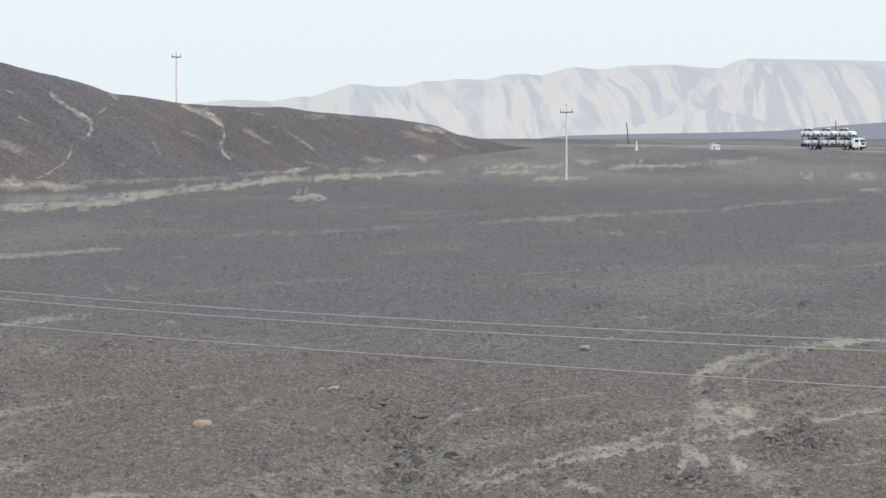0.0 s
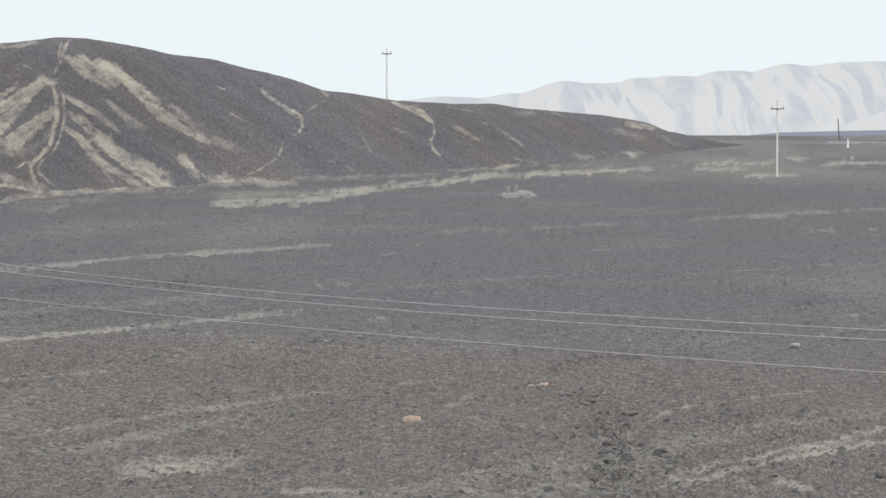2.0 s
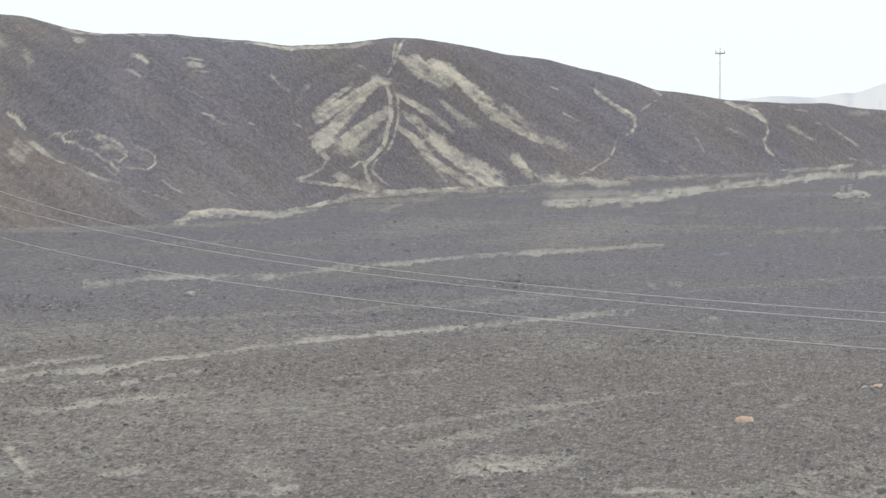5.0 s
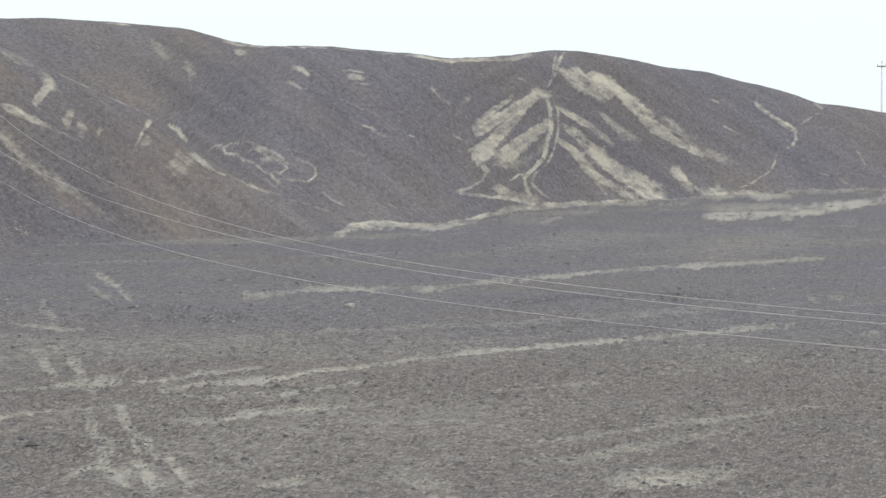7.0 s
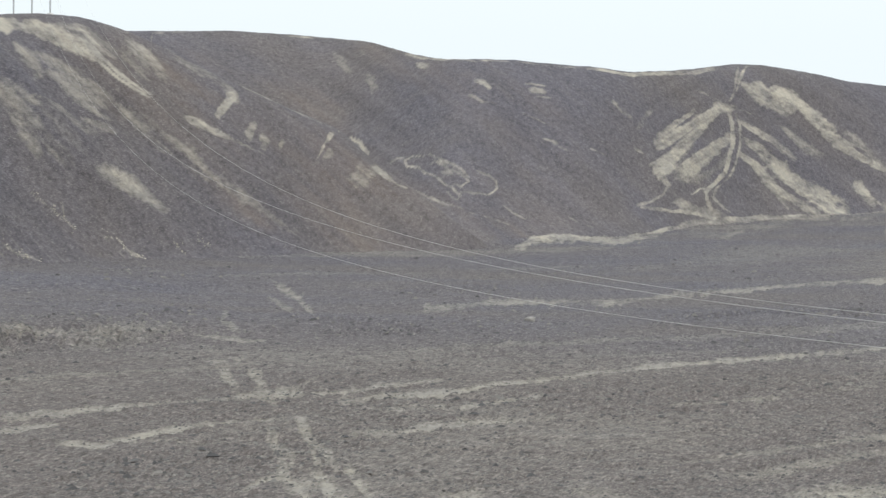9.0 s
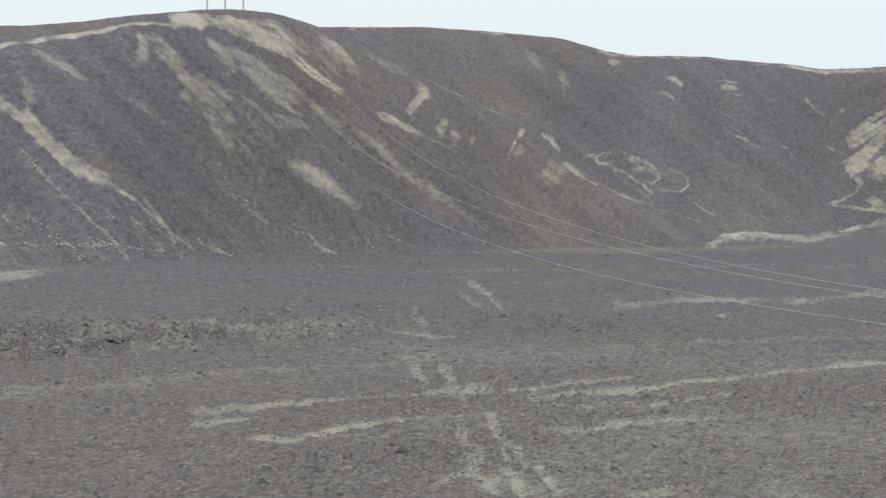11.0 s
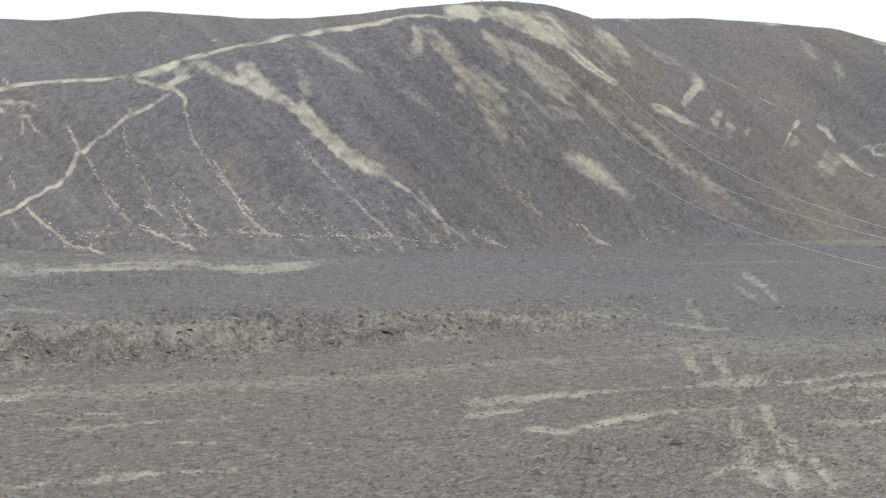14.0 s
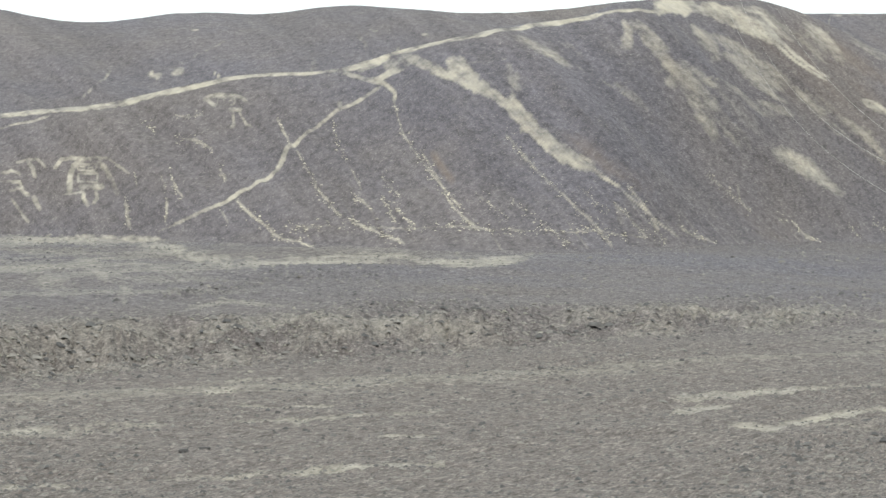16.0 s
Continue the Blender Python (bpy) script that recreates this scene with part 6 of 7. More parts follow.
# washed-out streaks down the front hill, and pale rills near its foot
down = np.radians(GA) * 380 + 1.15 * GZ + 3.0 * value_noise(GA * 0.8, GZ * 0.06, 84) + 1.0 * value_noise(GA * 3.1, GZ * 0.2, 85)
streak = np.clip(fbm(down / 8.0, GZ * 0.07, 72, 4) * 1.1 + 0.15, 0, 1) * step(-21.5, -19.5, GA) * (1 - step(-17.8, -15.8, GA)) * step(0.25, 0.55, up) * (gr < lookup(FRONT_R, GA) + 3)
low = step(0.0, 0.05, up) * (1 - step(0.16, 0.42, up + 0.12 * value_noise(down / 7, GZ * 0.05, 73)))
wander = np.radians(GA) * 380 + 1.0 * GZ + 0.3 * value_noise(GZ * 0.5, down * 0.25, 76) + 0.9 * value_noise(down * 0.4, GZ * 0.02, 74)
rill_line = np.abs((wander / 2.3) % 1 - 0.5) * 2.3
rills = (1 - step(0.06, 0.24, rill_line)) * low * (1 - step(-16.5, -14, GA)) * step(0.1, 0.5, value_noise(down / 4.0, GZ * 0.25, 75) + 0.35)
grey = np.clip(fbm(gx * 0.05, gy * 0.02, 77, 3), 0, 1) * (up <= 0)
SAND[:, :N_VIEW] = np.maximum(SAND[:, :N_VIEW], np.maximum(np.maximum(0.24 * streak, 0.16 * rills), 0.22 * grey))
# the plain towards the road is paled with sand colour to paint in haze
SAND[:, :N_VIEW] = np.maximum(SAND[:, :N_VIEW], 0.34 * step(470, 640, gr) * step(-3, 0, GA) * (up <= 0) * np.clip(0.8 + 0.6 * fbm(gx * 0.05, gy * 0.012, 80, 3), 0, 1))
RUSTY[:, :N_VIEW] = np.maximum(RUSTY[:, :N_VIEW], 0.35 * np.clip(fbm(down / 9.0, GZ * 0.06, 78, 3) - 0.15, 0, 1) * (up > 0.05) * step(-21.5, -19.5, GA) * (1 - step(-13, -11, GA)))
ROCKY[:, :N_VIEW] = np.maximum(ROCKY[:, :N_VIEW], (up <= 0) * step(60, 100, gr) * (0.07 + 0.22 * np.clip(fbm(gx * 0.12, gy * 0.03, 86, 3), 0, 1)))
# stones pushed aside lie along the edges of the bare strips, which are a hand deep
on_plain = (up <= 0) * step(90, 110, gr)
Z[:, :N_VIEW] -= 0.10 * on_plain * np.clip(SAND[:, :N_VIEW], 0, 0.8)
rim = on_plain * step(0.03, 0.15, SAND[:, :N_VIEW]) * (1 - step(0.2, 0.4, SAND[:, :N_VIEW])) * step(-0.2, 0.6, value_noise(gx * 0.6, gy * 0.2, 110))
ROCKY[:, :N_VIEW] = np.maximum(ROCKY[:, :N_VIEW], 0.22 * rim * (1 - step(260, 420, gr)))
# shallow washes all run the same way over the plain
wash_a, wash_b = 0.42 * gx + 0.91 * gy, 0.91 * gx - 0.42 * gy
wash_w = wash_b + 1.6 * value_noise(wash_a * 0.03, wash_b * 0.05, 101) + 0.5 * value_noise(wash_a * 0.11, wash_b * 0.2, 102)
open_plain = (up <= 0) * step(90, 110, gr) * (1 - 0.6 * step(300, 600, gr))
bands = fbm(wash_w * 0.13, wash_a * 0.010, 103, 3)
threads = ridged(wash_w * 0.10, wash_a * 0.006, 104, 2)
lines = step(0.86, 0.97, threads) * step(-0.2, 0.5, value_noise(wash_a * 0.05, wash_b * 0.08, 105) + 0.2 * value_noise(wash_a * 0.4, wash_b * 0.6, 106))
SAND[:, :N_VIEW] = np.maximum(SAND[:, :N_VIEW], open_plain * np.maximum(0.42 * lines, 0.30 * step(0.35, 1.0, bands)))
ROCKY[:, :N_VIEW] = np.maximum(ROCKY[:, :N_VIEW], open_plain * (0.34 * step(0.80, 0.92, threads) * (1 - lines) * step(-0.1, 0.5, value_noise(wash_a * 0.06, wash_b * 0.09, 107)) + 0.10 * step(0.1, 0.8, -bands)))
Z[:, :N_VIEW] += open_plain * (0.10 * bands - 0.10 * lines)
rubble = ridged(gx * 0.75 + gy * 0.25, gy * 0.34, 81, 3) - 0.62 + 0.8 * (ridged(gx * 2.4, gy * 0.7, 82, 2) - 0.6)
Z[:, :N_VIEW] += 0.95 * ROCKY[:, :N_VIEW] * rubble
Z[:, :N_VIEW] += 0.07 * (up > 0) * step(0.0, 0.15, up) * (1 - step(0.6, 0.95, up)) * (ridged(gx * 1.2, GZ * 1.2, 83, 2) - 0.6) - 0.12 * rills

ground = dense_sheet("ground", np.stack([GX, GY, Z], -1).reshape(-1, 3), *Z.shape, True, GROUND)
tagged(ground, "dark stony desert plain and hills with pale sand paths", "ground", kind="structure")
# brown fades with distance, which paints haze into the far plain
for key, field, lo, hi in (("sand", SAND, 0, 1), ("rust", RUSTY, 0, 1), ("hillside", step(0.0, 0.05, UPHILL), 0, 1), ("down_east", down_east, -999, 999), ("down_west", down_west, -999, 999), ("west", WEST, 0, 1), ("brown", (1 - step(170, 300, RINGS + 40 * fbm(GX * 0.03, GY * 0.012, 88, 2))), 0, 1)):
    layer = ground.data.attributes.new(key, "FLOAT", "POINT")
    layer.data.foreach_set("value", np.clip(field, lo, hi).astype(np.float32).ravel())


# ---- distance ----
def far_material(name, shade, pale, haze_colour, haze_share, scale):
    """Far land with the haze of the distance mixed in as an even glow."""
    m, nt, bsdf, node = material(name)
    n1, n2 = noise_at(nt, node, 0.005 * scale, 5, 0.55, (1, 0.3, 3.5)), noise_at(nt, node, 0.02 * scale, 4, 0.6, (1, 0.3, 3.0))
    # lit and shaded flanks are put into the base colour, broken up by noise
    flank_light = maths(nt, node, "ADD", attribute(node, "flank_light"), maths(nt, node, "MULTIPLY", maths(nt, node, "SUBTRACT", n1, 0.5), 0.9))
    c = mixed(nt, node, remap(nt, node, flank_light, 0.25, 0.75), shade, pale)
    c = mixed(nt, node, remap(nt, node, n2, 0.5, 0.7, 0, 0.3), c, pale)
    nt.links.new(c, bsdf.inputs["Base Color"])
    bsdf.inputs["Roughness"].default_value = 1.0
    bsdf.inputs["Specular IOR Level"].default_value = 0.0
    # a bluish glow over the whole surface paints in the haze
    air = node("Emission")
    air.inputs["Color"].default_value = (*haze_colour, 1)
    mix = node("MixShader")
    mix.inputs[0].default_value = haze_share
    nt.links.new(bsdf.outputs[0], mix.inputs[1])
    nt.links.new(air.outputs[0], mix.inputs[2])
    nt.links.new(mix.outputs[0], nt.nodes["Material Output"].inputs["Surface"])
    return m


def polar_sheet(name, az, r, z, mat, label, category):
    ob = dense_sheet(name, np.stack([r * np.sin(np.radians(az)), r * np.cos(np.radians(az)), z], -1).reshape(-1, 3), *z.shape, False, mat)
    # flanks that face west get a painted lit tone, the others a shaded one
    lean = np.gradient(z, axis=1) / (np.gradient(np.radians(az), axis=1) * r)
    layer = ob.data.attributes.new("flank_light", "FLOAT", "POINT")
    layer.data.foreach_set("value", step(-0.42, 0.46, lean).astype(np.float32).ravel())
    return tagged(ob, label, category, kind="structure")


MOUNT = along([(-60, 0.0), (-5, 0.1), (-4.06, 0.268), (-3.44, 0.340), (-3.17, 0.340), (-2.72, 0.313), (-2.54, 0.349), (-2.28, 0.394), (-2.10, 0.385), (-1.92, 0.439), (-1.74, 0.511), (-1.47, 0.591), (-1.29, 0.582), (-1.11, 0.555), (-0.75, 0.547), (-0.48, 0.573), (-0.35, 0.636), (0.00, 0.636), (0.19, 0.672), (0.68, 0.654), (0.95, 0.735), (1.31, 0.752), (1.58, 0.725), (1.94, 0.833), (2.11, 0.859), (2.47, 0.814), (2.92, 0.877), (3.63, 0.894), (4.08, 0.849), (4.39, 0.831), (4.61, 0.937), (4.79, 0.991), (5.24, 0.981), (5.68, 0.971), (6.39, 0.961), (6.97, 0.942), (10, 0.9), (16, 0.5), (24, 0.05), (40, 0)], 0.05)
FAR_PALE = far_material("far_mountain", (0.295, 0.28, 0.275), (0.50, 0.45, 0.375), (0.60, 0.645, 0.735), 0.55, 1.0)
m_az, m_r = np.meshgrid(np.arange(-7, 26, 0.024), np.linspace(2300, 4500, 240))
m_t = (m_r - 2300) / 2200
m_crest = EYE + 4000 * np.tan(np.radians(lookup(MOUNT, m_az)))
m_rise = step(0.0, 0.78, m_t) * (1 - 0.5 * step(0.78, 1.0, m_t))
m_s = np.clip(m_t / 0.78, 0, 1)
m_bend = 0.14 * value_noise(m_az * 1.1, m_s * 2.2, 62) + 0.06 * value_noise(m_az * 3.3, m_s * 6.0, 63)
# spurs: azimuth and share of the height at the top, the same at the bottom, and size
SPURS = [(-1.3, 0.97, 0.2, 0.25, 13), (-0.35, 0.97, 0.75, 0.3, 9), (0.2, 0.97, 0.95, 0.45, 8), (0.95, 0.97, 2.0, 0.2, 13), (1.3, 0.97, 2.5, 0.45, 10), (2.1, 0.97, 3.1, 0.35, 14),
         (2.9, 0.97, 3.35, 0.5, 10), (3.6, 0.97, 3.9, 0.5, 9), (4.8, 0.97, 3.7, 0.35, 15), (5.1, 0.97, 4.4, 0.4, 10), (5.3, 0.95, 5.1, 0.45, 9), (5.8, 0.97, 6.5, 0.35, 12), (6.4, 0.97, 7.2, 0.35, 12),
         (7.4, 0.9, 6.6, 0.3, 9), (8.2, 0.97, 9.2, 0.3, 13), (-2.2, 0.97, -1.3, 0.4, 8)]
m_spur = 0 * m_az
for a0, s0, a1, s1, tall in SPURS:
    run = (s0 - m_s) / (s0 - s1)
    away = np.abs(m_az + m_bend - (a0 + (a1 - a0) * np.clip(run, -0.1, 1.4))) / (0.3 + 0.65 * np.clip(run, 0, 1.4))
    m_spur = np.maximum(m_spur, 0.5 * tall * np.clip(1 - away, 0, 1) * step(0.04, 0.55, run) * (1 - step(0.95, 1.5, run)))
m_fine = ridged(m_az * 2.6 - 2.2 * (1 - m_s) + 5 * m_bend, m_s * 3.0, 58, 3)
m_body = step(0.03, 0.3, 1 - m_s) * step(0.0, 0.2, m_rise)
m_size = np.clip(m_crest / 75, 0.12, 1.2)
m_z = -50 + (m_crest + 50) * m_rise + m_size * (m_spur - 3.0 * m_body) + m_size * m_body * 4.5 * (m_fine - 0.62)
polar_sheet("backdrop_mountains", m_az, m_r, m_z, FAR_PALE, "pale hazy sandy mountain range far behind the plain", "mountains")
# a lower pale spur in front of the range
f_az, f_r = np.meshgrid(np.arange(1.6, 12, 0.024), np.linspace(2000, 2600, 110))
f_t = (f_r - 2000) / 600
f_crest = EYE + 2420 * np.tan(np.radians(np.interp(f_az, [1.6, 2.3, 2.9, 3.3, 3.8, 4.4, 5.0, 5.7, 6.6, 8, 12], [-0.45, -0.3, -0.15, 0.03, 0.16, 0.17, 0.05, -0.11, -0.22, -0.1, -0.4])))
f_rise = step(0, 0.7, f_t) * (1 - 0.6 * step(0.7, 1, f_t))
f_z = -40 + (f_crest + 40) * f_rise + 9 * (ridged(f_az * 1.7 - 1.4 * f_t + 0.4 * value_noise(f_az * 2, f_t * 3, 65), f_t * 1.6, 64, 4) - 0.6) * step(0.03, 0.3, f_rise) * (1 - 0.6 * f_rise)
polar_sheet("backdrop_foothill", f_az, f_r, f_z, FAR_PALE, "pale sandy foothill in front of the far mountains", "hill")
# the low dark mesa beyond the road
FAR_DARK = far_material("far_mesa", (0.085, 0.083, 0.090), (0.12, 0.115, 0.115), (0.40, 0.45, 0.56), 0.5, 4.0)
d_az, d_r = np.meshgrid(np.arange(1.15, 24, 0.04), np.linspace(1150, 1700, 50))
d_top = np.interp(d_az, [1.15, 1.5, 2.0, 3.0, 4.6, 5.4, 6.4, 7.2, 12, 24], [-0.44, -0.30, -0.25, -0.22, -0.19, -0.16, -0.06, 0.0, 0.05, -0.3])
d_t = (d_r - 1150) / 550
d_rise = step(0, 0.35, d_t) * (1 - 0.9 * step(0.6, 1, d_t))
d_z = 0 + (EYE + 1350 * np.tan(np.radians(d_top))) * d_rise + 0.5 * fbm(d_az * 3, d_r * 0.02, 66, 3) * d_rise * (1 - d_rise)
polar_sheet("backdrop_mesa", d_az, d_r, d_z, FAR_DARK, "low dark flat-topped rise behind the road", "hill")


# ---- things: helpers ----
def part(name, bm, mat, parent=None, label=""):
    me = bpy.data.meshes.new(name)
    bmesh.ops.recalc_face_normals(bm, faces=bm.faces)
    bm.to_mesh(me)
    bm.free()
    me.materials.append(mat)
    ob = new(name, me)
    ob.parent = parent
    return tagged(ob, label) if label else ob


def ground_at(az, r):
    return float(height(np.array([az]), np.array([r]))[0][0])


def spot(az, r, sink=0.0):
    return Vector((r * math.sin(radians(az)), r * math.cos(radians(az)), ground_at(az, r) - sink))


def base(name, place, label, category, group="", rz=0.0):
    ob = new(name)
    ob.matrix_world = pose(*place, 0, 0, rz)
    return tagged(ob, label, category, group)


def add_box(bm, size, centre, bevel=0.0, rot=None):
    m = Matrix.Translation(centre) @ (rot or Matrix()) @ Matrix.Diagonal((*size, 1))
    made = bmesh.ops.create_cube(bm, size=1, matrix=m)["verts"]
    if bevel:
        edges = list({e for v in made for e in v.link_edges})
        bmesh.ops.bevel(bm, geom=edges, offset=bevel, segments=2, affect="EDGES", profile=0.6)
    return bm


def add_rod(bm, a, b, ra, rb, sides=10):
    a, b = Vector(a), Vector(b)
    m = Matrix.Translation((a + b) / 2) @ (b - a).to_track_quat("Z", "Y").to_matrix().to_4x4()
    bmesh.ops.create_cone(bm, cap_ends=True, segments=sides, radius1=ra, radius2=rb, depth=(b - a).length, matrix=m)
    return bm


def add_profile(bm, outline, y0, y1):
    """A prism: an outline in x and z, drawn out along y."""
    a = [bm.verts.new((x, y0, z)) for x, z in outline]
    b = [bm.verts.new((x, y1, z)) for x, z in outline]
    n = len(outline)
    bm.faces.new(a)
    bm.faces.new(b[::-1])
    for i in range(n):
        bm.faces.new((a[i], b[i], b[(i + 1) % n], a[(i + 1) % n]))
    return bm


CONCRETE = plain_material("pole_concrete", (0.58, 0.57, 0.55), 0.85, wear=0.2, scale=1.5)
OLD_WOOD = plain_material("weathered_wood", (0.09, 0.075, 0.06), 0.9, wear=0.3, scale=2.0)
GALVANISED = plain_material("galvanised_steel", (0.42, 0.43, 0.44), 0.5, 0.6, 0.2)
CERAMIC = plain_material("brown_ceramic", (0.22, 0.17, 0.14), 0.3)
WIRE_PALE = plain_material("bare_conductor", (0.40, 0.385, 0.36), 0.55, 0.2, 0.15, 0.4)
WIRE_DARK = plain_material("dark_cable", (0.06, 0.055, 0.055), 0.7, 0.0, 0.1, 0.4)
WHITE_PAINT = plain_material("white_paint", (0.62, 0.63, 0.64), 0.45, wear=0.2)
PARAPET_PAINT = plain_material("dusty_white_paint", (0.42, 0.43, 0.45), 0.8, wear=0.4, scale=0.6)
CAR_WHITE = plain_material("white_car_paint", (0.80, 0.81, 0.82), 0.25, wear=0.06, scale=1.0)
GLASS_DARK = plain_material("dark_car_glass", (0.035, 0.04, 0.05), 0.12, wear=0.05)
RUBBER = plain_material("tyre_rubber", (0.03, 0.03, 0.032), 0.85, wear=0.25)
RIM = plain_material("wheel_rim", (0.45, 0.45, 0.46), 0.4, 0.7)
CHASSIS = plain_material("dark_blue_steel", (0.045, 0.05, 0.065), 0.6, 0.2, 0.25)
LAMP_GLASS = plain_material("lamp_glass", (0.7, 0.7, 0.66), 0.15)
ROOF_RED = plain_material("faded_red_roof", (0.40, 0.27, 0.23), 0.85, wear=0.3)
DOOR_GREY = plain_material("grey_door", (0.30, 0.31, 0.33), 0.7)
ASPHALT = plain_material("grey_asphalt", (0.14, 0.14, 0.15), 0.8, wear=0.3, scale=0.3)


# ---- poles ----
def insulator(bm, x, z):
    add_rod(bm, (x, 0, z), (x, 0, z + 0.18), 0.03, 0.03, 8)
    for k in range(3):
        add_rod(bm, (x, 0, z + 0.16 + 0.09 * k), (x, 0, z + 0.24 + 0.09 * k), 0.10 - 0.015 * k, 0.05, 10)


def utility_pole(place, tall, arm, drop, rz, label, group):
    pole = base("utility_pole", place, label, "pole", group, rz)
    part("shaft", add_rod(bmesh.new(), (0, 0, -0.5), (0, 0, tall), 0.17, 0.11, 14), CONCRETE, pole)
    bm = bmesh.new()
    add_box(bm, (arm, 0.14, 0.18), (0, -0.16, tall - drop), 0.015)
    part("crossarm", bm, OLD_WOOD, pole)
    for x in (-arm / 2 + 0.12, arm / 2 - 0.12):
        bm = bmesh.new()
        insulator(bm, x, tall - drop + 0.07)
        ob = part("insulator", bm, CERAMIC, pole)
    bm = bmesh.new()
    insulator(bm, 0, tall)
    part("insulator", bm, CERAMIC, pole)
    bm = bmesh.new()
    add_rod(bm, (0, 0, tall - drop - 0.10), (0, 0, tall - drop + 0.10), 0.16, 0.16, 14)
    part("collar", bm, GALVANISED, pole)
    return pole


utility_pole(spot(1.96, 592.6), 12.2, 2.2, 1.0, 4, "pale concrete power pole with a crossarm standing on the plain", "power poles")
utility_pole(spot(-4.222, 624.0, 0.1), 8.5, 1.7, 0.55, 6, "slender concrete power pole with a crossarm on the ridge", "power poles")


def wood_pole(place, tall, lean, label):
    pole = base("wooden_pole", place, label, "pole", "roadside poles")
    part("shaft", add_rod(bmesh.new(), (0, 0, -0.5), (lean, 0, tall), 0.17, 0.11, 10), OLD_WOOD, pole)
    part("cap", add_rod(bmesh.new(), (lean, 0, tall), (lean, 0, tall + 0.1), 0.13, 0.06, 10), GALVANISED, pole)


wood_pole(spot(2.945, 915), 5.9, -0.55, "dark weathered wooden pole leaning beside the road")
wood_pole(spot(6.21, 900), 6.3, 0.0, "dark weathered wooden pole standing upright beyond the road")


def tower_pole(place, tall):
    pole = base("line_tower_pole", place, "tall slim steel pole of a three-pole line support on the hilltop", "pole", "hilltop line support", -21)
    part("shaft", add_rod(bmesh.new(), (0, 0, -0.8), (0, 0, tall), 0.085, 0.075, 12), GALVANISED, pole)
    part("foot_block", add_box(bmesh.new(), (0.5, 0.5, 0.35), (0, 0, 0.0), 0.04), CONCRETE, pole)
    bm = bmesh.new()
    insulator(bm, 0, tall)
    part("insulator", bm, CERAMIC, pole)


HILLTOP = [(-20.814, 366.0), (-20.527, 366.0), (-20.241, 366.0)]
for az, r in HILLTOP:
    tower_pole(spot(az, r, 0.05), 10.0)


# ---- overhead lines: long spans from the hilltop down past the platform ----
def overhead_line(start, end, rise, thick, mat, label, s0=0.0, s1=1.05):
    """A sagging line over the plan from start to end; rise: its height as a polynomial of the share of the way."""
    pts = []
    for s in np.linspace(s0, s1, 140):
        p = start + (end - start) * s
        pts.append(Vector((p.x, p.y, sum(c * s ** k for k, c in enumerate(rise)))))
    bm = bmesh.new()
    rings = []
    side = (end - start).to_3d().normalized().cross(Vector((0, 0, 1)))
    for p in pts:
        rings.append([bm.verts.new(p + side * (thick * math.cos(a)) + Vector((0, 0, thick * math.sin(a)))) for a in (0.3, 1.87, 3.44, 5.01)])
    for a, b in zip(rings, rings[1:]):
        for k in range(4):
            bm.faces.new((a[k], a[(k + 1) % 4], b[(k + 1) % 4], b[k]))
    ob = part("overhead_wire", bm, mat)
    return tagged(ob, label, "wire", "overhead wires")


def plan_at(az, r):
    return Vector((r * math.sin(radians(az)), r * math.cos(radians(az))))


LINE_LABEL = "thin pale bare power line sagging across the plain"
overhead_line(plan_at(-20.241, 366), plan_at(20, 25), (35.0, -70.2, 52.87, -7.0), 0.0053, WIRE_PALE, LINE_LABEL)
overhead_line(plan_at(-20.527, 366), plan_at(20, 25), (35.0, -95.88, 138.56, -102.94, 35.87), 0.0053, WIRE_PALE, LINE_LABEL)
overhead_line(plan_at(-20.814, 366), plan_at(20, 25), (35.0, -86.31, 84.96, -23.43), 0.0053, WIRE_PALE, LINE_LABEL)
overhead_line(plan_at(-20.527, 366), plan_at(20, 25), (33.0, -67.01, 42.42), 0.004, WIRE_DARK, "thin dark cable slung below the power lines")


# ---- the road with its low white parapet, and what stands by it ----
def strip(points, half, lift):
    bm = bmesh.new()
    rows = []
    for i, (az, r) in enumerate(points):
        p, q = plan_at(*points[max(i - 1, 0)]), plan_at(*points[min(i + 1, len(points) - 1)])
        d = (q - p).normalized()
        n = Vector((-d.y, d.x))
        c = plan_at(az, r)
        z = ground_at(az, r) + lift
        rows.append([bm.verts.new((*(c + n * w), z + dz)) for w, dz in ((half + 1.2, -lift - 0.5), (half, 0), (-half, 0), (-half - 1.2, -lift - 0.5))])
    for a, b in zip(rows, rows[1:]):
        for k in range(3):
            bm.faces.new((a[k], a[k + 1], b[k + 1], b[k]))
    return bm


ROAD = [(2.75 + 0.5 * k, 866 - 9.6 * k) for k in range(26)]
tagged(part("road", strip(ROAD, 3.6, 0.08), ASPHALT), "grey asphalt highway on a low bank", "road", kind="structure")
parapet = base("parapet", (0, 0, 0), "long low white concrete parapet beside the highway", "parapet")
for k in range(25):
    a, b = [plan_at(az, r + 30.0) for az, r in ROAD[k:k + 2]]
    za, zb = [ground_at(az, r + 30.0) for az, r in ROAD[k:k + 2]]
    mid, d = (a + b) / 2, b - a
    turn = Matrix.Rotation(math.atan2(d.y, d.x), 4, "Z")
    part("panel", add_box(bmesh.new(), (d.length - 0.06, 0.25, 0.62), (*mid, (za + zb) / 2 + 0.16), 0.03, turn), PARAPET_PAINT, parapet)


